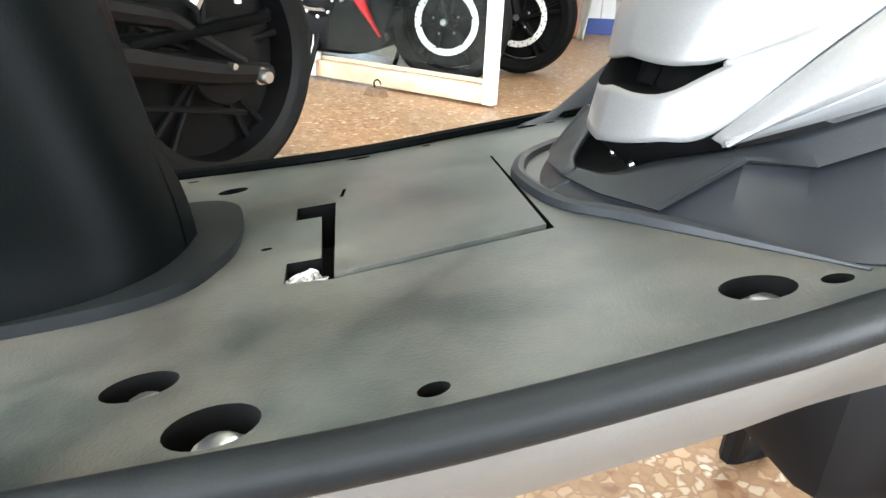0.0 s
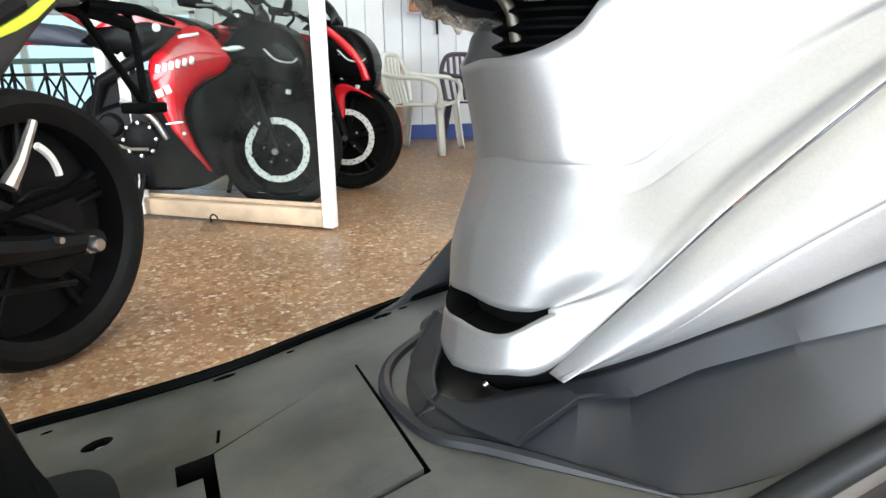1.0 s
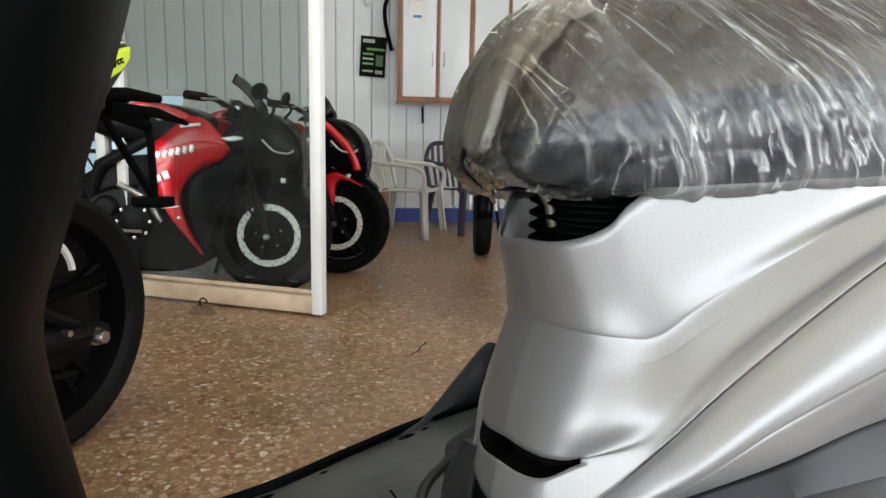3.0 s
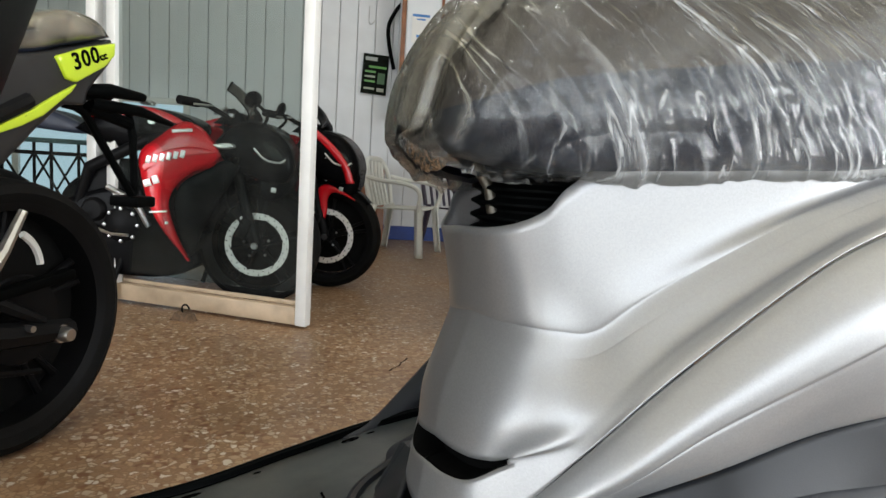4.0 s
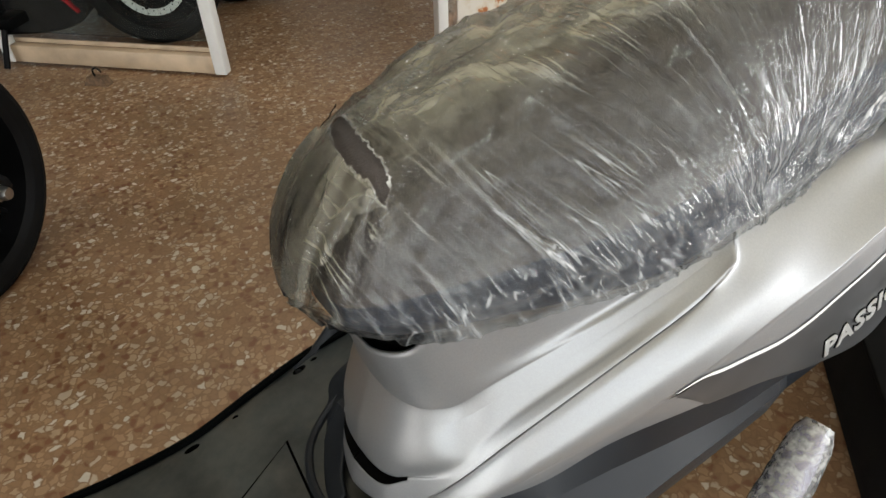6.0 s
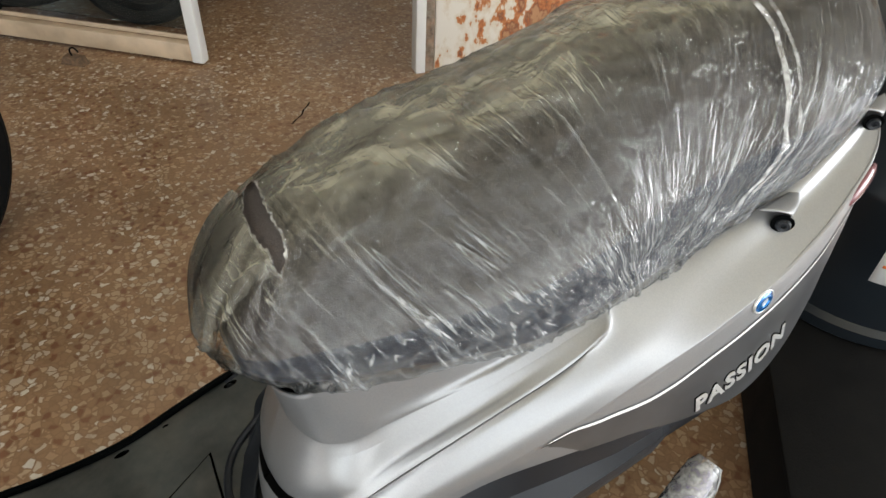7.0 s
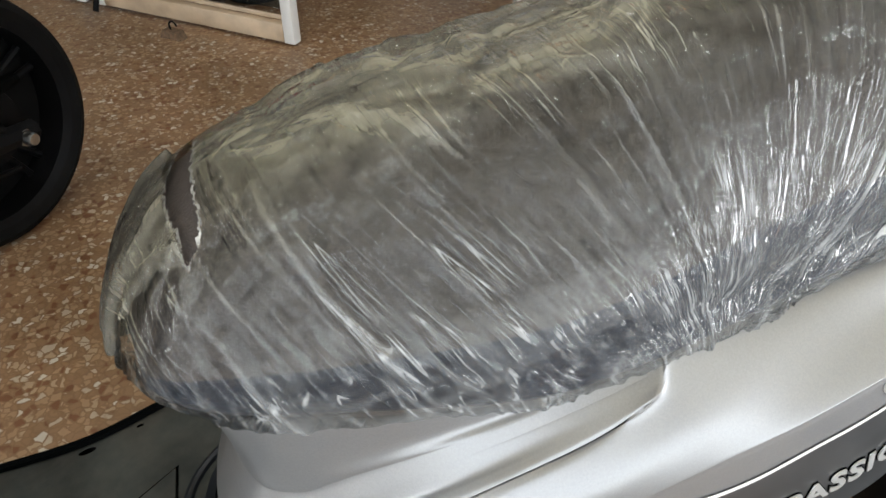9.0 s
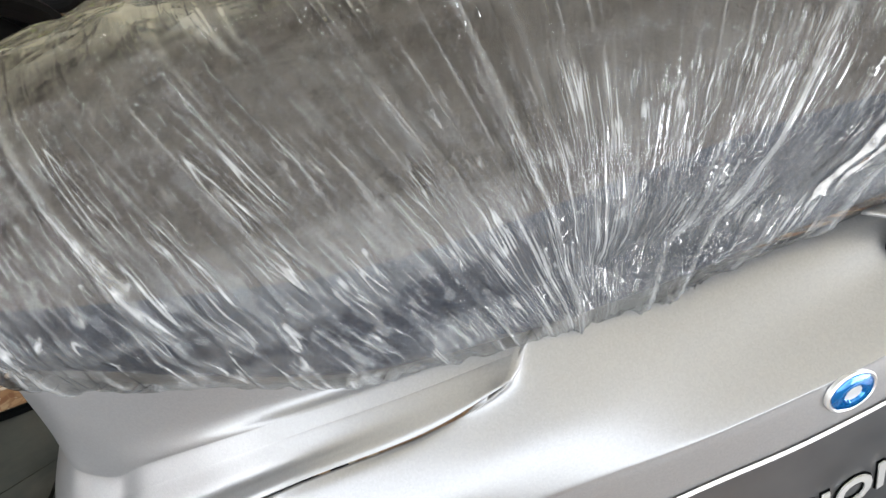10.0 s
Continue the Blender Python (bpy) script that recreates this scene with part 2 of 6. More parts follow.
    l.new(whites, more.inputs[0]), l.new(deep.outputs["Result"], more.inputs[1])
    ad = n.new("ShaderNodeMath")
    ad.use_clamp = True
    ad.inputs[1].default_value = milk
    l.new(more.outputs[0], ad.inputs[0])
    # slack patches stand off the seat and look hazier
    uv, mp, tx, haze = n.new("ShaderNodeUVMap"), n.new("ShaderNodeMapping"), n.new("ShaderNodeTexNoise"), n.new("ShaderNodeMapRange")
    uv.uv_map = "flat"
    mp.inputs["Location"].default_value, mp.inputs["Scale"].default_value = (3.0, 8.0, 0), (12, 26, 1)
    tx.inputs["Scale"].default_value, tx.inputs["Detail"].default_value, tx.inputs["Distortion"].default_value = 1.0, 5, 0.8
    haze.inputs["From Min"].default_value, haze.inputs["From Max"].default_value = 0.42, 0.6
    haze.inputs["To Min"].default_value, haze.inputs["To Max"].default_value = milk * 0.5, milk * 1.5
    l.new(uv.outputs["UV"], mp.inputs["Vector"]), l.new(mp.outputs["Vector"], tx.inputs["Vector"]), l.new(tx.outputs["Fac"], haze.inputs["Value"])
    # brightness painted in as haze: strong on top, weak at mid side, more low down
    sp, ab, top_haze, mul = n.new("ShaderNodeSeparateXYZ"), n.new("ShaderNodeMath"), n.new("ShaderNodeMapRange"), n.new("ShaderNodeMath")
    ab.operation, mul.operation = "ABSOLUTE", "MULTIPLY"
    top_haze.inputs["From Min"].default_value, top_haze.inputs["From Max"].default_value, top_haze.inputs["To Min"].default_value, top_haze.inputs["To Max"].default_value = 0.03, 0.085, 5.6, 0.0
    l.new(uv.outputs["UV"], sp.inputs["Vector"]), l.new(sp.outputs["Y"], ab.inputs[0]), l.new(ab.outputs[0], top_haze.inputs["Value"])
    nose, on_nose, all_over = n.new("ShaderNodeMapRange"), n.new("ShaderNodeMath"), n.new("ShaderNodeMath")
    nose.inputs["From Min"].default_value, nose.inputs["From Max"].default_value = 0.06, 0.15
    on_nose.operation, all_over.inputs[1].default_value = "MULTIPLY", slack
    l.new(sp.outputs["X"], nose.inputs["Value"]), l.new(nose.outputs["Result"], on_nose.inputs[0]), l.new(top_haze.outputs["Result"], on_nose.inputs[1])
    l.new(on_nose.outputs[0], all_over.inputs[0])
    low_haze, haze_sum = n.new("ShaderNodeMapRange"), n.new("ShaderNodeMath")
    low_haze.inputs["From Min"].default_value, low_haze.inputs["From Max"].default_value, low_haze.inputs["To Max"].default_value = 0.14, 0.2, 1.1
    l.new(ab.outputs[0], low_haze.inputs["Value"]), l.new(low_haze.outputs["Result"], haze_sum.inputs[0]), l.new(all_over.outputs[0], haze_sum.inputs[1])
    l.new(haze_sum.outputs[0], mul.inputs[0]), l.new(haze.outputs["Result"], mul.inputs[1])
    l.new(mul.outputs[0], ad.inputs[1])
    half, m1, m2 = n.new("ShaderNodeMixShader"), n.new("ShaderNodeMixShader"), n.new("ShaderNodeMixShader")
    half.inputs["Fac"].default_value = 0.3
    l.new(dif.outputs[0], half.inputs[1]), l.new(trl.outputs[0], half.inputs[2])
    l.new(ad.outputs[0], m1.inputs["Fac"]), l.new(clear.outputs[0], m1.inputs[1]), l.new(half.outputs[0], m1.inputs[2])
    fr, fm = n.new("ShaderNodeFresnel"), n.new("ShaderNodeMath")
    fr.inputs["IOR"].default_value = 1.5
    l.new(last, fr.inputs["Normal"])
    fm.operation, fm.use_clamp, fm.inputs[1].default_value = "MULTIPLY", True, gloss
    l.new(fr.outputs[0], fm.inputs[0])
    l.new(fm.outputs[0], m2.inputs["Fac"]), l.new(m1.outputs[0], m2.inputs[1]), l.new(glo.outputs[0], m2.inputs[2])
    l.new(m2.outputs[0], n["Material Output"].inputs["Surface"])
    return m


def glass_pane(name="dusty_glass", ior=1.16, dust=0.035):
    m, n, l = material(name)
    n.remove(n["Principled BSDF"])
    tc = n.new("ShaderNodeTexCoord")
    clear, dif, glo = n.new("ShaderNodeBsdfTransparent"), n.new("ShaderNodeBsdfDiffuse"), n.new("ShaderNodeBsdfGlossy")
    clear.inputs["Color"].default_value = (0.75, 0.79, 0.77, 1)
    dif.inputs["Color"].default_value = (0.6, 0.6, 0.56, 1)
    glo.inputs["Roughness"].default_value = 0.02
    d = n.new("ShaderNodeTexNoise")
    d.inputs["Scale"].default_value, d.inputs["Detail"].default_value, d.inputs["Roughness"].default_value = 3, 9, 0.7
    l.new(tc.outputs["Object"], d.inputs["Vector"])
    r = n.new("ShaderNodeMapRange")
    r.inputs["From Min"].default_value, r.inputs["From Max"].default_value, r.inputs["To Min"].default_value, r.inputs["To Max"].default_value = 0.35, 0.8, 0.0, dust
    l.new(d.outputs["Fac"], r.inputs["Value"])
    fr = n.new("ShaderNodeFresnel")
    fr.inputs["IOR"].default_value = ior
    m1, m2 = n.new("ShaderNodeMixShader"), n.new("ShaderNodeMixShader")
    l.new(r.outputs["Result"], m1.inputs["Fac"]), l.new(clear.outputs[0], m1.inputs[1]), l.new(dif.outputs[0], m1.inputs[2])
    l.new(fr.outputs[0], m2.inputs["Fac"]), l.new(m1.outputs[0], m2.inputs[1]), l.new(glo.outputs[0], m2.inputs[2])
    l.new(m2.outputs[0], n["Material Output"].inputs["Surface"])
    return m


SILVER = silver_paint()
TERRAZZO = terrazzo()
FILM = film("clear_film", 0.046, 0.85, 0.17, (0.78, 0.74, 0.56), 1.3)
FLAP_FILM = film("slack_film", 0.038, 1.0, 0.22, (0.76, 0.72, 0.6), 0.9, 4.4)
GLASS = glass_pane()
SCREEN = glass_pane("clear_acrylic", 1.5, 0.3)


def milky_film(name="milky_film", scale=90, lo=0.12, hi=0.6, tint=(0.82, 0.82, 0.8)):
    """Film lying several layers deep: half see-through, whitish, glossy."""
    m, n, l = material(name)
    n.remove(n["Principled BSDF"])
    tc, tx, r = n.new("ShaderNodeTexCoord"), n.new("ShaderNodeTexNoise"), n.new("ShaderNodeMapRange")
    tx.inputs["Scale"].default_value, tx.inputs["Detail"].default_value = scale, 4
    r.inputs["From Min"].default_value, r.inputs["From Max"].default_value, r.inputs["To Min"].default_value, r.inputs["To Max"].default_value = 0.35, 0.7, lo, hi
    clear, dif, glo = n.new("ShaderNodeBsdfTransparent"), n.new("ShaderNodeBsdfDiffuse"), n.new("ShaderNodeBsdfGlossy")
    dif.inputs["Color"].default_value = (*tint, 1)
    glo.inputs["Roughness"].default_value = 0.14
    bp, fr, m1, m2 = n.new("ShaderNodeBump"), n.new("ShaderNodeFresnel"), n.new("ShaderNodeMixShader"), n.new("ShaderNodeMixShader")
    bp.inputs["Strength"].default_value, bp.inputs["Distance"].default_value = 0.8, 0.003
    fr.inputs["IOR"].default_value = 1.7
    l.new(tc.outputs["Object"], tx.inputs["Vector"]), l.new(tx.outputs["Fac"], r.inputs["Value"]), l.new(tx.outputs["Fac"], bp.inputs["Height"])
    l.new(bp.outputs["Normal"], glo.inputs["Normal"]), l.new(bp.outputs["Normal"], fr.inputs["Normal"])
    l.new(r.outputs["Result"], m1.inputs["Fac"]), l.new(clear.outputs[0], m1.inputs[1]), l.new(dif.outputs[0], m1.inputs[2])
    l.new(fr.outputs[0], m2.inputs["Fac"]), l.new(m1.outputs[0], m2.inputs[1]), l.new(glo.outputs[0], m2.inputs[2])
    l.new(m2.outputs[0], n["Material Output"].inputs["Surface"])
    return m


# darker copy of the silver: the skirt's shade is in its colour
SKIRT_SHADED = mat("shaded_silver", (0.1, 0.096, 0.09), 0.45, 0.3, 0.15, 12, 0.05, 500)
FILM_HEM = milky_film()
PILLION_FILM = milky_film("yellowed_film", 22, 0.1, 0.4, (0.62, 0.56, 0.42))
DARK_PLASTIC = mat("dark_plastic", (0.013, 0.0148, 0.0177), 0.4, 0, 0.25, 9, 0.06, 900, spec=0.28)
MAT_PLASTIC = mat("floorboard_plastic", (0.024, 0.028, 0.0265), 0.36, 0, 0.65, 11, 0.12, 700, dust=0.2)
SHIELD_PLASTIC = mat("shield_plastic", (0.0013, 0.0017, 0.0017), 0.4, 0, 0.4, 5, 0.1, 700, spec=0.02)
EDGE_PLASTIC = mat("edge_plastic", (0.007, 0.008, 0.0085), 0.5, 0, 0.3, 12, 0.1, 700, spec=0.12)
BLACK_PLASTIC = mat("black_plastic", (0.0022, 0.0025, 0.0025), 0.5, 0, 0.2, 6, 0.1, 800, spec=0.02)
GLOSS_BLACK = mat("gloss_black", (0.0035, 0.0035, 0.004), 0.2, 0, 0.2, 8, spec=0.05)
# near-black colour stands in for the shade inside hollows
VOID = mat("cavity_shade", (0.003, 0.003, 0.003), 0.8, 0, 0.2, 12, spec=0.05)
RUBBER = mat("tyre_rubber", (0.005, 0.005, 0.005), 0.7, 0, 0.25, 20, 0.3, 300, dust=0.008, spec=0.1)
VINYL = mat("seat_side_vinyl", (0.016, 0.022, 0.04), 0.45, 0, 0.2, 6, 0.3, 500)
VINYL_TOP = mat("seat_top_vinyl", (0.066, 0.055, 0.052), 0.5, 0, 0.15, 6, 0.3, 500)
STEEL = mat("zinc_steel", (0.5, 0.5, 0.5), 0.3, 1.0, 0.15, 40, 0.2, 300)
DISC = mat("brake_disc_steel", (0.82, 0.81, 0.79), 0.45, 0.25, 0.06, 30)
ALLOY = mat("dark_alloy", (0.006, 0.006, 0.0065), 0.45, 0.05, 0.15, 20, spec=0.1)
TAIL_GREY = mat("tail_grey", (0.022, 0.022, 0.023), 0.35, 0, 0.2, 8, spec=0.3)
RED_PAINT = mat("red_paint", (0.62, 0.008, 0.016), 0.25, 0, 0.1, 5, coat=0.4)
LIME_PAINT = mat("lime_paint", (0.55, 0.72, 0.03), 0.3, 0, 0.1, 5, coat=0.5)
WHITE_PAINT = mat("white_enamel", (0.74, 0.74, 0.72), 0.4, 0, 0.08, 4, 0.2, 90, dust=0.15)
WALL_PANEL = mat("painted_panel", (0.66, 0.68, 0.7), 0.45, 0, 0.07, 3, 0.15, 60, dust=0.12)
BLUE_SKIRT = mat("blue_skirting", (0.02, 0.05, 0.22), 0.5, 0, 0.2, 8)
WALL_PAINT = mat("wall_paint", (0.55, 0.55, 0.52), 0.8, 0, 0.1, 3, 0.3, 50, dust=0.15)
# for the unseen west wall, kept dark to darken reflections in the silver
WALL_DARK = mat("dark_wall_paint", (0.1, 0.095, 0.085), 0.6, 0, 0.15, 3, 0.3, 50)
CEILING_PAINT = mat("ceiling_paint", (0.68, 0.64, 0.49), 0.8, 0, 0.08, 2, 0.3, 50)
CREAM = mat("cream_timber", (0.5, 0.38, 0.26), 0.55, 0, 0.2, 10, 0.3, 120, dust=0.25)
WOOD = mat("varnished_wood", (0.24, 0.09, 0.035), 0.4, 0, 0.3, 14, 0.3, 120)
CHAIR_WHITE = mat("white_plastic", (0.62, 0.62, 0.57), 0.42, 0, 0.06, 6, 0.1, 200)
CHAIR_DARK = mat("plum_plastic", (0.035, 0.026, 0.05), 0.4, 0, 0.15, 6)
LAMINATE = mat("white_laminate", (0.72, 0.75, 0.78), 0.3, 0, 0.04, 3)
LETTER = mat("raised_letter_silver", (0.72, 0.72, 0.7), 0.3, 0.6, 0.05, 30)


# ---- building helpers ----
def spline(pts, n):
    """n points along a smooth curve through pts."""
    p = [Vector(q) for q in pts]
    if len(p) == 2:
        return [p[0].lerp(p[1], i / (n - 1)) for i in range(n)]
    out = []
    for i in range(n):
        f = i / (n - 1) * (len(p) - 1)
        k = min(int(f), len(p) - 2)
        t = f - k
        b, c = p[k], p[k + 1]
        a = p[k - 1] if k else b * 2 - c
        d = p[k + 2] if k + 2 < len(p) else c * 2 - b
        out.append(0.5 * (2 * b + (c - a) * t + (2 * a - 5 * b + 4 * c - d) * t * t + (3 * b - a - 3 * c + d) * t ** 3))
    return out


def surface(rails, n, m):
    """A smooth grid of n x m points over rails that run the same way."""
    dense = [spline(r, n) for r in rails]
    return [spline([r[i] for r in dense], m) for i in range(n)]


def grid_bm(g, closed=False, bm=None):
    bm = bm or bmesh.new()
    vs = [[bm.verts.new(p) for p in row] for row in g]
    for a, b in zip(vs, vs[1:]):
        for j in range(len(a) - (0 if closed else 1)):
            k = (j + 1) % len(a)
            bm.faces.new((a[j], a[k], b[k], b[j]))
    return bm


def tube(points, radius, n=10, bm=None, caps=True):
    """A round bar along points; radius may be a list."""
    bm = bm or bmesh.new()
    p = [Vector(q) for q in points]
    rad = radius if isinstance(radius, (list, tuple)) else [radius] * len(p)
    rings, up = [], None
    for i, q in enumerate(p):
        d = (p[min(i + 1, len(p) - 1)] - p[max(i - 1, 0)]).normalized()
        if up is None:
            up = d.orthogonal().normalized()
        up = (up - d * up.dot(d)).normalized()
        side = d.cross(up)
        rings.append([bm.verts.new(q + (up * math.cos(a) + side * math.sin(a)) * rad[i]) for a in (2 * math.pi * k / n for k in range(n))])
    for a, b in zip(rings, rings[1:]):
        for j in range(n):
            bm.faces.new((a[j], a[(j + 1) % n], b[(j + 1) % n], b[j]))
    if caps:
        bm.faces.new(rings[0][::-1]), bm.faces.new(rings[-1])
    return bm


def box(c, size, bevel=0.0, m=None, bm=None, seg=2):
    """A box at c, with rounded edges, turned by m."""
    bm = bm or bmesh.new()
    made = bmesh.ops.create_cube(bm, size=1, matrix=Matrix.Translation(c) @ (m or Matrix()) @ Matrix.Diagonal((*size, 1)))
    if bevel:
        es = {e for v in made["verts"] for e in v.link_edges}
        bmesh.ops.bevel(bm, geom=list(es), offset=bevel, segments=seg, affect="EDGES", profile=0.5)
    return bm


def lathe(profile, n=32, m=None, bm=None, closed=False):
    """Turns (radius, along) pairs about the local Y axis, laid by m."""
    bm = bm or bmesh.new()
    m = m or Matrix()
    rings = [[bm.verts.new(m @ Vector((r * math.cos(a), y, r * math.sin(a)))) for a in (2 * math.pi * k / n for k in range(n))] for r, y in profile]
    pairs = list(zip(rings, rings[1:])) + ([(rings[-1], rings[0])] if closed else [])
    for a, b in pairs:
        for j in range(n):
            bm.faces.new((a[j], a[(j + 1) % n], b[(j + 1) % n], b[j]))
    return bm


def plate(outline, z0, z1, bm=None, m=None):
    """An upright prism over an outline of (x, y)."""
    bm = bm or bmesh.new()
    m = m or Matrix()
    lo, hi = [bm.verts.new(m @ Vector((x, y, z0))) for x, y in outline], [bm.verts.new(m @ Vector((x, y, z1))) for x, y in outline]
    bm.faces.new(lo[::-1]), bm.faces.new(hi)
    k = len(lo)
    for i in range(k):
        bm.faces.new((lo[i], lo[(i + 1) % k], hi[(i + 1) % k], hi[i]))
    return bm


def finish(bm, name, material, smooth=True, angle=40):
    bmesh.ops.recalc_face_normals(bm, faces=bm.faces)
    for f in bm.faces:
        f.smooth = smooth
    if smooth:
        for e in bm.edges:
            if len(e.link_faces) == 2 and e.calc_face_angle(0) > radians(angle):
                e.smooth = False
    me = bpy.data.meshes.new(name)
    bm.to_mesh(me)
    bm.free()
    me.materials.append(material)
    return me


def thing(name, m, label, category, group="", kind=""):
    ob = new(name)
    ob.empty_display_size = 0.05
    ob.matrix_world = m
    return tagged(ob, label, category, group, kind)


def part(name, bm, material, parent, label="", smooth=True, angle=40, thick=0.0):
    ob = new(name, finish(bm, name, material, smooth, angle))
    ob.parent = parent
    if thick:
        s = ob.modifiers.new("thickness", "SOLIDIFY")
        s.thickness, s.offset = thick, -1
    return tagged(ob, label)


def single(name, bm, material, label, category, m=None, group="", kind="", smooth=True, angle=40):
    ob = new(name, finish(bm, name, material, smooth, angle))
    if m:
        ob.matrix_world = m
    return tagged(ob, label, category, group, kind)


def text_part(words, name, size, depth, material, parent, m, label="", fat=0.0):
    """Raised letters as a mesh."""
    c = bpy.data.curves.new("letters", "FONT")
    c.body, c.size, c.extrude, c.resolution_u, c.offset, c.space_character = words, size, depth, 3, 0.0008 + fat, 1.12
    tmp = bpy.data.objects.new("letters", c)
    scene.collection.objects.link(tmp)
    me = bpy.data.meshes.new_from_object(tmp.evaluated_get(bpy.context.evaluated_depsgraph_get()))
    bpy.data.objects.remove(tmp)
    bpy.data.curves.remove(c)
    me.name = name
    me.materials.clear()
    me.materials.append(material)
    ob = new(name, me)
    ob.parent, ob.matrix_basis = parent, m
    return tagged(ob, label)


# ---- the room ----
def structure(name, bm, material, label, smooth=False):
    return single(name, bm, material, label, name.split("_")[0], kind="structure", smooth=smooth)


WALL_Y = 6.0
structure("floor", box((0.5, 1.9, -0.05), (8.0, 8.6, 0.1)), TERRAZZO, "worn brown terrazzo floor with pale stone chips")
# bays cut in the unseen side walls to hold the added lamps
bm = box((-3.55, 3.4, 1.6), (0.1, 5.6, 3.2))
box((-3.55, -0.9, 2.8), (0.1, 3.0, 0.8), bm=bm)
structure("wall_west", bm, WALL_DARK, "unseen side wall, dark for reflections, with a bay added for light")
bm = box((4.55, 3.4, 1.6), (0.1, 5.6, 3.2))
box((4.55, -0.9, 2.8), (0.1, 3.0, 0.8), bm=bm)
structure("wall_east", bm, WALL_PAINT, "unseen painted side wall with a bay added for light")
structure("wall_north", box((0.5, WALL_Y + 0.15, 1.6), (8.0, 0.1, 3.2)), WALL_PAINT, "back wall behind ribbed white panels")
structure("ceiling", box((0.5, 1.9, 3.25), (8.2, 8.6, 0.1)), CEILING_PAINT, "plain cream shop ceiling")
bm = box((-2.75, -2.45, 1.6), (1.5, 0.1, 3.2))
box((4.0, -2.45, 1.6), (1.0, 0.1, 3.2), bm=bm)
box((0.75, -2.45, 2.7), (5.5, 0.1, 1.0), bm=bm)
structure("wall_south", bm, WALL_PAINT, "shop front wall with a wide open shutter bay")

# light blocker out of view, added to shade the near floor and skirt
structure("wall_low", box((1.1, -0.5, 0.21), (3.4, 0.1, 0.42)), WALL_PAINT, "unseen low wall added to shade the floor and lower panels")

from mathutils import kdtree

# ---- the scooter: u runs to its tail, v away from its near side, z up ----
LEAN_SLOPE = -0.088


def middle(z):
    """Where the leaning scooter's middle plane lies at a height."""
    return -0.013 - LEAN_SLOPE * (z - 0.395)


def mirror(p):
    d = middle(p[2]) - p[1]
    return Vector((p[0], p[1] + 2 * d, p[2] + 2 * LEAN_SLOPE * d))


def both(g):
    """A half surface from the middle outwards, completed by its mirror image."""
    return [[mirror(p) for p in row] for row in g[:0:-1]] + g


def deck(u, v):
    return 0.395 + 0.1533 * u - 0.088 * v


scooter = thing("scooter", pose(0.2055, 0.6955, 0, 0, 0, 17), "new silver scooter with dark grey floorboard and wrapped seat", "scooter")

# floorboard: a dark tray with a hatch, bolt wells and slots
NEAR_EDGE = [(-0.36, -0.222), (-0.2, -0.226), (-0.09, -0.227), (0.024, -0.217), (0.1, -0.207), (0.25, -0.205)]
FAR_EDGE = [(-0.36, 0.222), (-0.258, 0.217), (-0.192, 0.205), (-0.092, 0.197), (0.003, 0.213), (0.1, 0.226), (0.25, 0.22)]
HATCH = [(-0.119, 0.046), (0.006, 0.112), (-0.006, -0.073), (-0.122, -0.091)]
near, far = spline([(*p, 0) for p in NEAR_EDGE], 60), spline([(*p, 0) for p in FAR_EDGE], 60)


def ellipse(u, v, a, b, n=20, turn=0.0):
    c, s = math.cos(turn), math.sin(turn)
    return [(u + a * math.cos(t) * c - b * math.sin(t) * s, v + a * math.cos(t) * s + b * math.sin(t) * c) for t in (2 * math.pi * k / n for k in range(n))]


def on_deck(outline, rise, name, material, label="", lift=0.0):
    bm = bmesh.new()
    lo = [bm.verts.new((x, y, deck(x, y) + lift)) for x, y in outline]
    hi = [bm.verts.new((x, y, deck(x, y) + lift + rise)) for x, y in outline]
    bm.faces.new(hi)
    for i in range(len(lo)):
        bm.faces.new((lo[i], lo[(i + 1) % len(lo)], hi[(i + 1) % len(lo)], hi[i]))
    return part(name, bm, material, scooter, label, smooth=False)


def swell(outline, d):
    c = sum((Vector(p) for p in outline), Vector((0, 0))) / len(outline)
    return [tuple(Vector(p) + (Vector(p) - c).normalized() * d) for p in outline]


# bolt wells: place, half length, half width, turn, and whether a bolt sits in it
WELLS = [(-0.198, 0.135, 0.014, 0.011, 0.2, 1), (-0.195, -0.168, 0.017, 0.012, 0.1, 1), (-0.163, -0.205, 0.019, 0.015, 0, 1), (0.043, -0.182, 0.018, 0.013, 0, 1), (0.073, -0.187, 0.008, 0.005, 0.1, 0), (-0.09, -0.209, 0.007, 0.005, 0.3, 0), (-0.159, -0.029, 0.004, 0.003, 0, 0), (-0.095, 0.187, 0.012, 0.005, 0, 1), (-0.033, 0.196, 0.005, 0.003, 0, 0), (0.066, 0.211, 0.012, 0.006, 0.1, 1), (0.09, 0.215, 0.006, 0.003, 0, 0), (-0.24, 0.196, 0.006, 0.003, 0, 0)]
SLOT = [(-0.115, 0.062), (-0.112, 0.083), (-0.1095, 0.083), (-0.1125, 0.062)]
HATCH_HOLE = [(0.0085, 0.1145), (-0.0035, -0.0755), (-0.123, -0.0935), (-0.146, -0.089), (-0.146, -0.06), (-0.1275, -0.06), (-0.1275, 0.02), (-0.144, 0.02), (-0.144, 0.049), (-0.119, 0.049)]
WELLS = [(u, v, a * 0.85, b * 0.85, t, bolt) for u, v, a, b, t, bolt in WELLS]
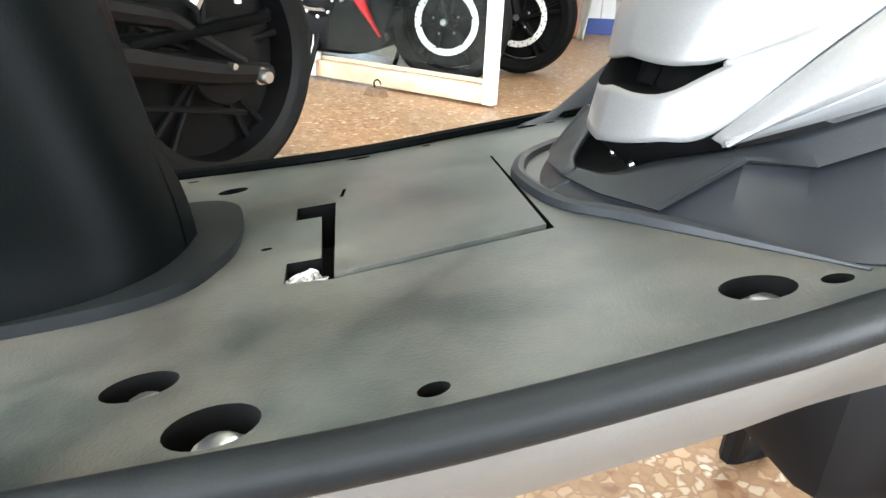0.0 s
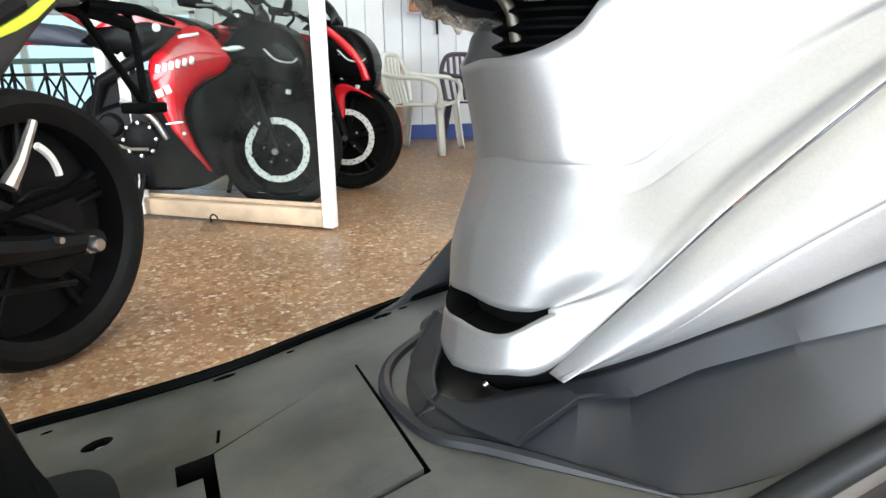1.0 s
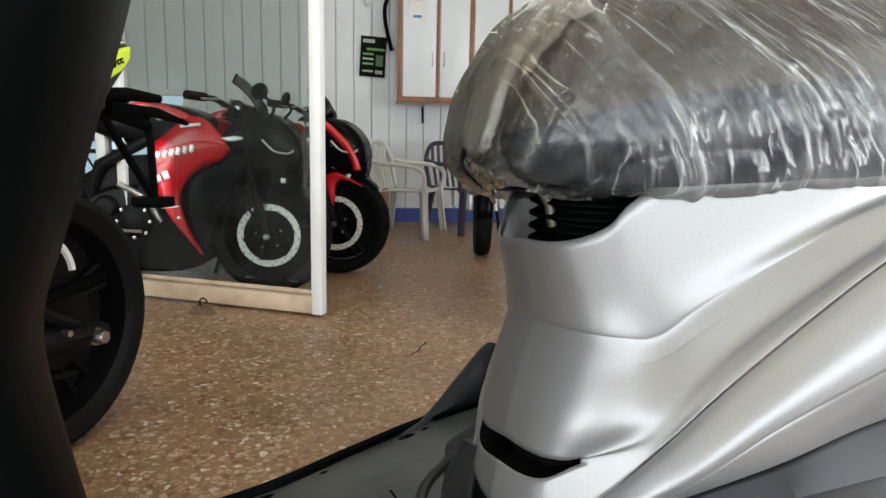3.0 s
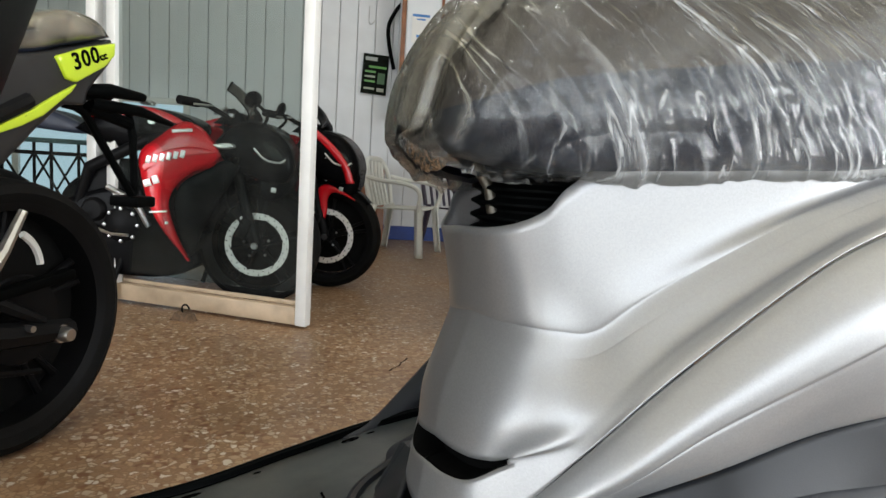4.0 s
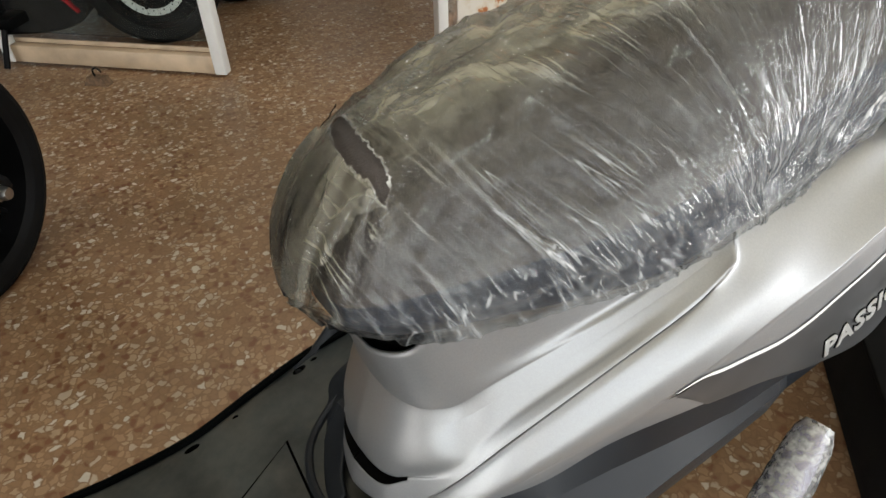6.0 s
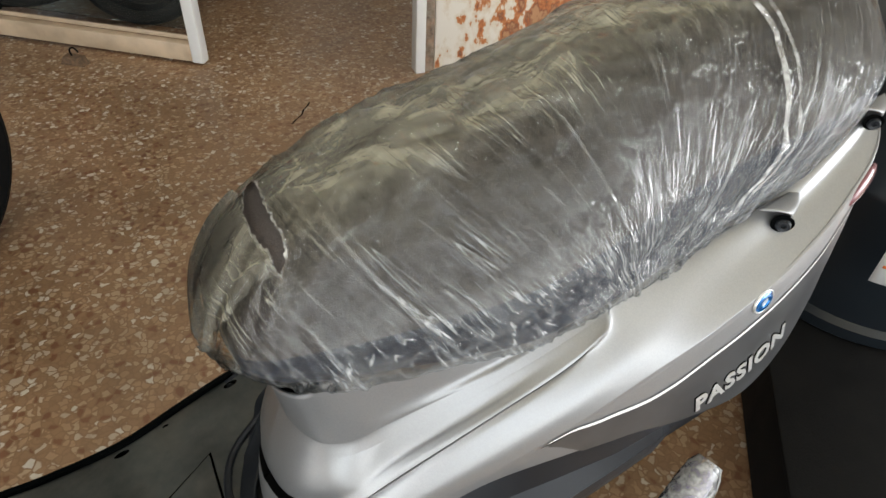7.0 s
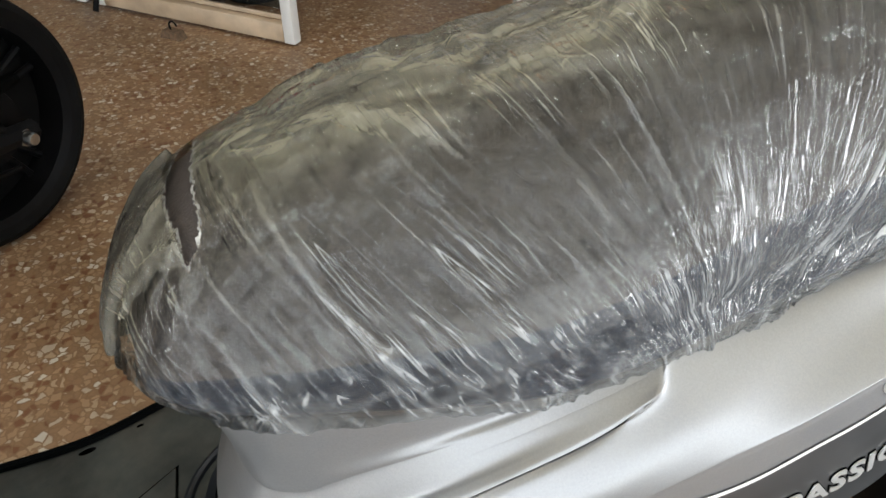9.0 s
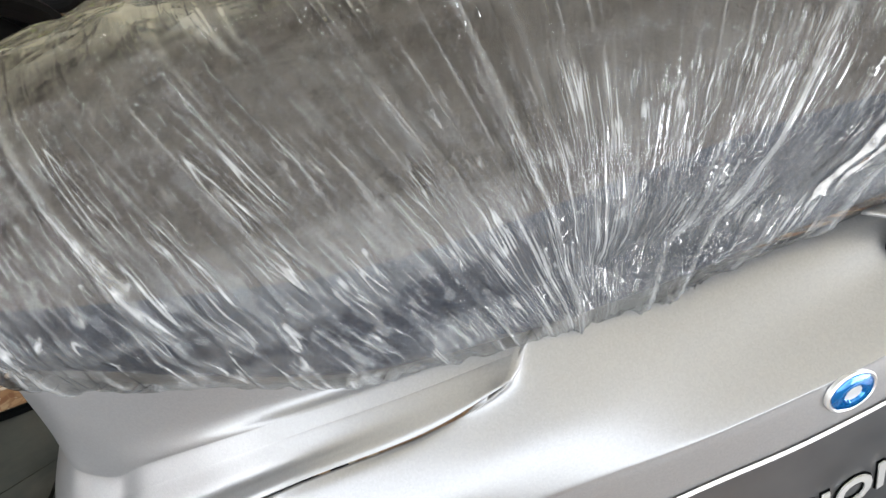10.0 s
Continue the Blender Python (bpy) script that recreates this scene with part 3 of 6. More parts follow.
loops = [[(p.x, p.y) for p in near] + [(p.x, p.y) for p in far[::-1]], HATCH_HOLE, SLOT] + [ellipse(u, v, a, b, 24, t) for u, v, a, b, t, _ in WELLS]
bm = bmesh.new()
rims = []
for lp in loops:
    vs = [bm.verts.new((x, y, deck(x, y))) for x, y in lp]
    rims.append(vs)
    for i in range(len(vs)):
        bm.edges.new((vs[i], vs[(i + 1) % len(vs)]))
bmesh.ops.triangle_fill(bm, edges=bm.edges[:], use_beauty=True)
for k, vs in enumerate(rims):
    depth = 0.03 if k == 0 else 0.034
    low = [bm.verts.new(v.co - Vector((0, 0, depth))) for v in vs]
    for i in range(len(vs)):
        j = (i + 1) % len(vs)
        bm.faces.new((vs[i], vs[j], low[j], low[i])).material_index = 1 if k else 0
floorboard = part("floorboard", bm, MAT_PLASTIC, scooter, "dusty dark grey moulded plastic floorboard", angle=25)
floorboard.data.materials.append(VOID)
# black bottoms, like the black well walls, paint in the wells' shade
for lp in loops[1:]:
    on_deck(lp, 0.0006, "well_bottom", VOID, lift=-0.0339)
bm = tube([(p.x, p.y - 0.004, deck(p.x, p.y) - 0.003) for p in near], 0.009, 14)
part("edge_bead", bm, EDGE_PLASTIC, scooter, "rounded floorboard edge")
bm = tube([(p.x, p.y + 0.004, deck(p.x, p.y) + 0.002) for p in far], 0.006, 8)
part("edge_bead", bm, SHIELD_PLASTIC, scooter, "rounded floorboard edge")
on_deck(swell(HATCH, -0.0015), 0.0085, "hatch_cover", MAT_PLASTIC, "flush four-sided battery hatch cover", lift=-0.007)
for u, v, a, b, turn, bolt in WELLS:
    if bolt and b > 0.008:
        m = Matrix.Translation((u + 0.003, v - 0.004, deck(u, v) - 0.008))
        bm = lathe([(0.0, 0.005), (0.005, 0.005), (0.0075, 0.003), (0.0075, 0.0), (0.0105, 0.0), (0.0105, -0.004)], 14, m @ pose(0, 0, 0, 90, 0, 0))
        part("bolt", bm, STEEL, scooter, "zinc-plated bolt head")

bm = bmesh.new()
bmesh.ops.create_icosphere(bm, subdivisions=3, radius=1, matrix=Matrix.Translation((-0.135, -0.076, deck(-0.135, -0.076) - 0.012)) @ Matrix.Diagonal((0.011, 0.013, 0.009, 1)))
for v in bm.verts:
    v.co += Vector((noise.noise(v.co * 190), noise.noise(v.co * 170 + Vector((3, 0, 0))), noise.noise(v.co * 150))) * 0.006
single("plastic_scrap", bm, FILM_HEM, "crumpled scrap of clear plastic in the hatch notch", "scrap", scooter.matrix_world, smooth=False)

# lip of the floorboard round the foot of the body
lip = spline([(0.12, 0.15, 0), (0.04, 0.10, 0), (0.012, 0.05, 0), (0.008, 0.0, 0), (0.014, -0.045, 0), (0.034, -0.08, 0), (0.06, -0.13, 0), (0.088, -0.186, 0)], 50)
bm = tube([(p.x, p.y, deck(p.x, p.y) + 0.0005) for p in lip], [0.0055 * min(1.0, 0.15 + (49 - k) / 12) for k in range(50)], 8)
part("floor_lip", bm, DARK_PLASTIC, scooter, "raised lip of the floorboard")

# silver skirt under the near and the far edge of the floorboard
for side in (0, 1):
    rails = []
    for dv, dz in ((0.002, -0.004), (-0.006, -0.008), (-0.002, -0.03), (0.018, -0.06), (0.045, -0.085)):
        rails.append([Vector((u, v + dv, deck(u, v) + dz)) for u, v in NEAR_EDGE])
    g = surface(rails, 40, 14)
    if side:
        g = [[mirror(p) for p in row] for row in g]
    part("side_skirt", grid_bm(g), SKIRT_SHADED, scooter, "silver side skirt below the floorboard, darkened for its shade", thick=0.003)

# black inner leg shield: a column that leans forward, then back out to the handlebar
LEG = [(0.33, -0.200, 0.098), (0.37, -0.203, 0.090), (0.40, -0.208, 0.082), (0.46, -0.226, 0.082), (0.53, -0.242, 0.09), (0.60, -0.252, 0.105), (0.66, -0.236, 0.12), (0.74, -0.212, 0.135), (0.82, -0.19, 0.145), (0.92, -0.175, 0.15)]
rows = []
for z, u, w in LEG:
    half = [Vector((u, 0, z)), Vector((u - 0.003, -0.4 * w, z)), Vector((u - 0.014, -0.72 * w, z)), Vector((u - 0.04, -0.95 * w, z)), Vector((u - 0.09, -1.05 * w, z)), Vector((u - 0.2, -1.15 * w, z))]
    row = both([[p] for p in spline(half, 16)])
    rows.append([p[0] for p in row])
g = [spline(list(c), 40) for c in zip(*rows)]
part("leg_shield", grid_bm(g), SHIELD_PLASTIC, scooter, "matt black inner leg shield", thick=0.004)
foot = [(-0.30, -0.098), (-0.23, -0.094), (-0.196, -0.078), (-0.182, -0.05), (-0.176, -0.02), (-0.178, 0.03), (-0.19, 0.07), (-0.22, 0.09), (-0.30, 0.098)]
f2 = [(p.x, p.y) for p in spline([(*p, 0) for p in foot], 40)]
on_deck(f2, 0.007, "shield_foot", EDGE_PLASTIC, "grey foot flange of the leg shield")

# silver front cover below the seat: rails from the middle of the nose to the near side
TOP = [(0.072, 0, 0.637), (0.076, -0.026, 0.639), (0.087, -0.048, 0.645), (0.1, -0.062, 0.655), (0.112, -0.071, 0.672), (0.142, -0.084, 0.689), (0.25, -0.125, 0.699), (0.33, -0.14, 0.706), (0.406, -0.14, 0.711)]
NECK = [(0.081, 0, 0.60), (0.084, -0.027, 0.60), (0.094, -0.052, 0.602), (0.107, -0.066, 0.604), (0.123, -0.0765, 0.612), (0.156, -0.0905, 0.628), (0.25, -0.125, 0.667), (0.33, -0.138, 0.692), (0.405, -0.141, 0.709)]
LEDGE = [(0.085, 0, 0.572), (0.088, -0.03, 0.572), (0.098, -0.058, 0.573), (0.111, -0.072, 0.573), (0.137, -0.082, 0.572), (0.174, -0.097, 0.595), (0.25, -0.128, 0.648), (0.33, -0.140, 0.684), (0.403, -0.144, 0.706)]
SHOULDER = [(0.078, 0, 0.558), (0.081, -0.033, 0.558), (0.09, -0.063, 0.558), (0.106, -0.082, 0.56), (0.132, -0.094, 0.564), (0.173, -0.106, 0.589), (0.25, -0.136, 0.643), (0.33, -0.147, 0.680), (0.397, -0.152, 0.70)]
MID = [(0.062, 0, 0.515), (0.066, -0.036, 0.515), (0.075, -0.064, 0.515), (0.094, -0.088, 0.52), (0.122, -0.105, 0.536), (0.168, -0.126, 0.570), (0.25, -0.154, 0.634), (0.33, -0.162, 0.669), (0.388, -0.161, 0.693)]
SLOT_TOP = [(0.056, 0, 0.482), (0.059, -0.035, 0.482), (0.066, -0.056, 0.484), (0.08, -0.072, 0.490), (0.115, -0.113, 0.526), (0.163, -0.143, 0.568), (0.25, -0.165, 0.625), (0.33, -0.1715, 0.657), (0.383, -0.167, 0.688)]
SLOT_LOW = [(0.049, 0, 0.465), (0.053, -0.034, 0.465), (0.061, -0.055, 0.47), (0.0785, -0.0735, 0.4865), (0.112, -0.114, 0.518), (0.1625, -0.1445, 0.566), (0.25, -0.1655, 0.624), (0.33, -0.1725, 0.656), (0.381, -0.168, 0.687)]
LOW = [(0.042, 0, 0.432), (0.046, -0.032, 0.436), (0.055, -0.057, 0.443), (0.074, -0.082, 0.454), (0.108, -0.112, 0.506), (0.162, -0.135, 0.564), (0.25, -0.162, 0.636), (0.33, -0.169, 0.667), (0.378, -0.167, 0.691)]


for rail in (TOP, NECK, LEDGE, SHOULDER, MID, SLOT_TOP, SLOT_LOW, LOW):
    rail[0] = (rail[0][0], middle(rail[0][2]), rail[0][2])
for rail, f in ((MID, 0.42), (SLOT_TOP, 0.66), (SLOT_LOW, 0.84)):
    for k in range(5, 9):
        rail[k] = tuple(Vector(SHOULDER[k]).lerp(Vector(LOW[k]), f) + Vector((0, -0.0015, 0.0008)))
for rail, f in ((SLOT_TOP, 0.5), (SLOT_LOW, 0.75)):
    rail[4] = tuple(Vector(MID[4]).lerp(Vector(LOW[4]), f))
for k in range(5):
    SHOULDER[k] = tuple(Vector(LEDGE[k]).lerp(Vector(MID[k]), 0.25))
# the ledge melts into the side panel rearwards
for k, soft in ((4, 0.1), (5, 0.4), (6, 0.7), (7, 0.75), (8, 0.75)):
    SHOULDER[k] = tuple(Vector(SHOULDER[k]).lerp(Vector(NECK[k]).lerp(Vector(LOW[k]), 0.42), soft))
for k, soft, f in ((3, 0.1, 0.68), (4, 0.35, 0.66), (5, 0.7, 0.62), (6, 1.0, 0.58), (7, 1.0, 0.55), (8, 1.0, 0.55)):
    LEDGE[k] = tuple(Vector(LEDGE[k]).lerp(Vector(NECK[k]).lerp(Vector(SHOULDER[k]), f), soft))
ABOVE = [tuple(Vector(p).lerp(Vector(q), 0.82)) for p, q in zip(NECK, LEDGE)]
BELOW = [tuple(Vector(p).lerp(Vector(q), 0.16)) for p, q in zip(SHOULDER, MID)]
half = surface([TOP, NECK, ABOVE, LEDGE, SHOULDER, BELOW, MID, SLOT_TOP, SLOT_LOW, LOW], 65, 55)
bm = grid_bm(both(half))
bm.verts.ensure_lookup_table()
slot = {(64 + s * i) * 55 + j for i in range(25) for j in range(43, 48) for s in (-1, 1)}
bmesh.ops.delete(bm, geom=[bm.verts[k] for k in slot if abs(k // 55 - 64) < 24], context="VERTS")
part("front_cover", bm, SILVER, scooter, "metallic silver cover below the seat nose, with a curved slot", angle=60, thick=0.003)
# near-black lining gives the slot its shade
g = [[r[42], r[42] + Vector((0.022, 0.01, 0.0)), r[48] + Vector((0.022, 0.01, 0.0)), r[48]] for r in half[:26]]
part("slot_cavity", grid_bm(both(g)), VOID, scooter, "inside of the nose slot, shade painted near-black")

# black ribbed boot in the neck, under the seat hinge
g = []
for i in range(49):
    z = 0.60 + 0.085 * i / 48
    r = 0.052 + 0.004 * math.sin(i / 48 * 2 * math.pi * 8)
    g.append([Vector((0.145 + 1.1 * r * math.cos(a), r * math.sin(a), z)) for a in (2 * math.pi * k / 40 for k in range(40))])
part("ribbed_boot", grid_bm(g, closed=True), BLACK_PLASTIC, scooter, "black ribbed rubber boot under the seat hinge")
bm = tube([(0.092, middle(0.65) - 0.016, 0.648), (0.088, middle(0.66) - 0.016, 0.666), (0.08, middle(0.68) - 0.01, 0.684)], [0.0045, 0.004, 0.0045], 10)
part("seat_hinge", bm, mat("tarnished_steel", (0.12, 0.11, 0.09), 0.45, 0.8, 0.2, 40), scooter, "tarnished steel seat hinge lug")
# near-black sheet paints the shade inside the neck
bm = grid_bm([[Vector((0.1, -0.035, 0.615)), Vector((0.1, 0.035, 0.605))], [Vector((0.3, -0.09, 0.63)), Vector((0.3, 0.09, 0.62))]])
part("neck_floor", bm, VOID, scooter, "inside of the neck, shade painted near-black")

# silver side panels, folded along a line above the stripe
UP = [(u, v + 0.001, z - 0.003) for u, v, z in LOW[3:]] + [(0.408, -0.142, 0.7095), (0.5, -0.137, 0.723), (0.6, -0.143, 0.751), (0.7, -0.138, 0.787), (0.8, -0.115, 0.82), (0.9, -0.04, 0.84)]
FOLD = [(0.077, -0.086, 0.449), (0.115, -0.132, 0.488), (0.17, -0.16, 0.534), (0.25, -0.186, 0.577), (0.33, -0.2, 0.612), (0.38, -0.204, 0.629), (0.423, -0.2075, 0.643), (0.5, -0.2105, 0.668), (0.6, -0.2075, 0.706), (0.7, -0.19, 0.752), (0.8, -0.15, 0.79), (0.9, -0.05, 0.82)]
HEM = [(0.079, -0.085, 0.447), (0.118, -0.123, 0.474), (0.175, -0.157, 0.505), (0.25, -0.171, 0.526), (0.33, -0.192, 0.541), (0.38, -0.205, 0.548), (0.423, -0.213, 0.548), (0.5, -0.223, 0.533), (0.6, -0.228, 0.53), (0.7, -0.206, 0.575), (0.8, -0.155, 0.64), (0.9, -0.04, 0.72)]


def between(a, b, f, out):
    return [tuple(Vector(p).lerp(Vector(q), f) + Vector((0, -out, 0))) for p, q in zip(a, b)]


UP_SMOOTH = UP[:4] + [(0.33, -0.164, 0.668), (0.378, -0.157, 0.688), (0.408, -0.151, 0.699), (0.5, -0.14, 0.72)] + UP[8:]
SIDE = [UP, between(UP_SMOOTH, FOLD, 0.12, 0.006), [(u, v + 0.015 * min(1, max(0, (u - 0.40) / 0.25)), z) for u, v, z in between(UP_SMOOTH, FOLD, 0.5, 0.011)], between(UP, FOLD, 0.9, 0.004), FOLD, between(FOLD, HEM, 0.12, 0.001), between(FOLD, HEM, 0.5, 0.002), between(FOLD, HEM, 0.9, 0.001), HEM]
g = surface(SIDE, 110, 48)
part("side_panel", grid_bm(g), SILVER, scooter, "metallic silver side panel folded along its length", angle=60, thick=0.003)
part("side_panel", grid_bm([[mirror(p) for p in r] for r in g]), SILVER, scooter, "metallic silver side panel folded along its length", angle=60, thick=0.003)

# dark lower covers between body and floorboard
C_TOP = [(0.03, -0.013, 0.415), (0.04, -0.04, 0.42), (0.058, -0.062, 0.434), (0.08, -0.083, 0.445), (0.105, -0.107, 0.46), (0.14, -0.134, 0.484), (0.18, -0.154, 0.503), (0.25, -0.165, 0.524), (0.33, -0.184, 0.541), (0.42, -0.2, 0.547), (0.52, -0.205, 0.53)]
C_MID = [(0.022, -0.013, 0.41), (0.028, -0.055, 0.413), (0.043, -0.098, 0.418), (0.075, -0.115, 0.449), (0.105, -0.124, 0.448), (0.135, -0.142, 0.467), (0.18, -0.168, 0.485), (0.25, -0.178, 0.489), (0.33, -0.189, 0.488), (0.42, -0.198, 0.482), (0.52, -0.199, 0.48)]
C_STEP = [(u + 0.002, v + 0.007, z - 0.003) for u, v, z in C_MID]
C_LOW = [(0.012, -0.013, 0.4), (0.02, -0.05, 0.403), (0.04, -0.097, 0.409), (0.06, -0.13, 0.4145), (0.076, -0.16, 0.42), (0.1, -0.188, 0.428), (0.17, -0.203, 0.438), (0.25, -0.206, 0.447), (0.33, -0.206, 0.455), (0.42, -0.204, 0.455), (0.52, -0.2, 0.455)]
C_SKIRT = [(p[0], p[1] + 0.01, p[2] - 0.06 if k > 4 else p[2] - 0.01) for k, p in enumerate(C_LOW)]



def straight(rail, n):
    """n points along a bent rail whose runs stay straight."""
    out = []
    for i in range(n):
        f = i / (n - 1) * (len(rail) - 1)
        k = min(int(f), len(rail) - 2)
        out.append(Vector(rail[k]).lerp(Vector(rail[k + 1]), f - k))
    return out


c_top, c_mid, c_step, c_low, c_skirt = spline(C_TOP, 61), straight(C_MID, 61), straight(C_STEP, 61), spline(C_LOW, 61), spline(C_SKIRT, 61)
g = [spline([a, b], 6) + spline([b, c], 3)[1:] + spline([c, d], 6)[1:] + spline([d, e], 4)[1:] for a, b, c, d, e in zip(c_top, c_mid, c_step, c_low, c_skirt)]
part("lower_cover", grid_bm(g), DARK_PLASTIC, scooter, "dark grey plastic lower side cover with a step", angle=18, thick=0.003)
part("lower_cover", grid_bm([[mirror(p) for p in r] for r in g]), DARK_PLASTIC, scooter, "dark grey plastic lower side cover with a step", angle=18, thick=0.003)
flap = [(0.06, 0.222, 0.385), (0.1, 0.232, 0.40), (0.15, 0.243, 0.44), (0.182, 0.246, 0.468), (0.2, 0.246, 0.468), (0.26, 0.24, 0.45)]
g = [[p, Vector((p.x, p.y - 0.01, min(p.z, deck(p.x, p.y)) - 0.03))] for p in spline(flap, 24)]
part("rear_fin", grid_bm(g), DARK_PLASTIC, scooter, "raised dark fin at the floorboard's rear", thick=0.006)

# seat: sections along its length, (u, half width below, half width, bottom, top)
SEAT = [(0.03567, 0.004165, 0.008357, 0.7075, 0.7142), (0.03901, 0.01887, 0.03159, 0.6989, 0.7337), (0.0482, 0.04489, 0.0624, 0.6893, 0.7607), (0.06574, 0.0637, 0.08499, 0.6835, 0.7853), (0.08638, 0.07714, 0.09916, 0.679, 0.8079), (0.1167, 0.0886, 0.1131, 0.676, 0.826), (0.1604, 0.102, 0.1287, 0.675, 0.8408), (0.2201, 0.1257, 0.1461, 0.677, 0.8551), (0.3, 0.152, 0.1617, 0.682, 0.8698), (0.38, 0.158, 0.1615, 0.691, 0.8876), (0.46, 0.157, 0.1552, 0.703, 0.9094), (0.54, 0.158, 0.1574, 0.725, 0.9228), (0.62, 0.162, 0.1693, 0.753, 0.9278), (0.7, 0.157, 0.174, 0.778, 0.9308), (0.78, 0.135, 0.155, 0.8, 0.9356), (0.85, 0.095, 0.115, 0.816, 0.9292), (0.9, 0.03, 0.045, 0.846, 0.9019)]


def seat_grid(n, m, grow, sag=0.0):
    """Points of the seat's skin, grown outwards by some millimetres."""
    rails = []
    for k in range(15):
        rail = []
        for u, wb, w, zb, zt in SEAT:
            h = zt - zb
            if sag and u > 0.1:
                wb = max(wb, 0.87 * w)
            flat = max(0.0, min(1.0, (u - 0.08) / 0.2))
            prof = [(-wb * 0.5, zb - sag * flat - 0.002), (-wb, zb - sag * flat), (-w * 0.985, zb + 0.17 * h), (-w, zb + 0.29 * h), (-w * 0.96, zb + 0.44 * h), (-w * 0.72, zb + 0.76 * h), (-w * 0.4, zb + 0.95 * h), (0, zt)]
            v, z = prof[k] if k < 8 else (-prof[14 - k][0], prof[14 - k][1])
            rail.append(Vector((u, middle(z) + v, z + LEAN_SLOPE * v)))
        rails.append(rail)
    g = surface(rails, n, m)
    if grow:
        out = []
        for i, row in enumerate(g):
            r = []
            for j, p in enumerate(row):
                du = g[min(i + 1, n - 1)][j] - g[max(i - 1, 0)][j]
                dv = row[min(j + 1, m - 1)] - row[max(j - 1, 0)]
                nn = du.cross(dv)
                nn = nn.normalized() if nn.length > 1e-9 else Vector((-1, 0, 0))
                r.append((p, nn))
            out.append(r)
        return out
    return g


g = seat_grid(120, 73, 0)
for k, r in enumerate(g[:16]):
    for p in r:
        p += Vector((0.01, 0, 0.007)) * (1 - k / 16)
part("seat_cushion", grid_bm([r[19:54] for r in g]), VINYL_TOP, scooter, "padded taupe-grey vinyl seat top", angle=70)
part("seat_side", grid_bm([r[:20] for r in g]), VINYL, scooter, "dark navy vinyl seat side", angle=70)
part("seat_side", grid_bm([r[53:] for r in g]), VINYL, scooter, "dark navy vinyl seat side", angle=70)

# clear wrapping over the seat: pleats run down towards the tuck, crumpled on top
TEAR = [(0.108, 0.056, 0), (0.103, 0.035, 0), (0.0985, 0.012, 0), (0.098, -0.012, 0), (0.1, -0.032, 0), (0.095, -0.046, 0)]


# how far a pleat runs rearwards per metre down, by where it starts on top
LEAN_AT, LEAN_BY = (-0.1, 0.02, 0.1, 0.2, 0.3, 0.42, 0.5, 0.6, 0.7, 0.85, 1.1), (0.05, 0.2, 0.45, 0.72, 0.52, 0.06, -0.24, -0.58, -0.85, -0.95, -0.95)
LEAN_BY = np.convolve(np.pad(np.interp(np.linspace(-0.2, 1.3, 301), LEAN_AT, LEAN_BY), 12, mode="edge"), np.hanning(27)[1:-1] / np.hanning(27).sum(), "valid")
LEAN_AT = np.linspace(-0.2, 1.3, 301)


def lay(u, d):
    """Where the pleat through a point starts on top, and how closely the pleats are gathered there."""
    run_down = 0.5 * (d - 0.07 + np.sqrt((d - 0.07) ** 2 + 0.0025))
    lo, hi = np.full(u.shape, -0.2), np.full(u.shape, 1.3)
    for _ in range(22):
        c = (lo + hi) / 2
        over_it = c + np.interp(c, LEAN_AT, LEAN_BY) * run_down > u
        lo, hi = np.where(over_it, lo, c), np.where(over_it, c, hi)
    c = (lo + hi) / 2
    slope = (np.interp(c + 0.02, LEAN_AT, LEAN_BY) - np.interp(c - 0.02, LEAN_AT, LEAN_BY)) / 0.04
    lean = np.interp(c, LEAN_AT, LEAN_BY)
    return c, np.clip(1 + slope * run_down, 0.15, 2.0) / np.sqrt(1 + lean ** 2)


def field(u, s, seed, density):
    """Crumpled sheet: distance to the second nearest less the nearest of scattered points, flat facets between sharp creases."""
    rng = np.random.default_rng(seed)
    n = int(density)
    pts = np.stack([rng.uniform(-0.02, 0.95, n), rng.uniform(-0.28, 0.28, n)], 1)
    first, second = np.full(u.shape, 9.0), np.full(u.shape, 9.0)
    for px, ps in pts:
        d = np.hypot(u - px, s - ps)
        second = np.minimum(second, np.maximum(d, first))
        first = np.minimum(first, d)
    return second - first


def wave(a, e, fa, fe, seed, terms=14):
    """Smooth random waves, long along e."""
    rng = np.random.default_rng(seed)
    out = np.zeros_like(a)
    for _ in range(terms):
        out += np.sin(a * fa * rng.uniform(0.4, 1.6) + e * fe * rng.uniform(-1.5, 1.5) + rng.uniform(0, 6.28))
    return out / math.sqrt(terms / 2)


def step(x, lo, hi):
    t = np.clip((x - lo) / (hi - lo), 0, 1)
    return t * t * (3 - 2 * t)


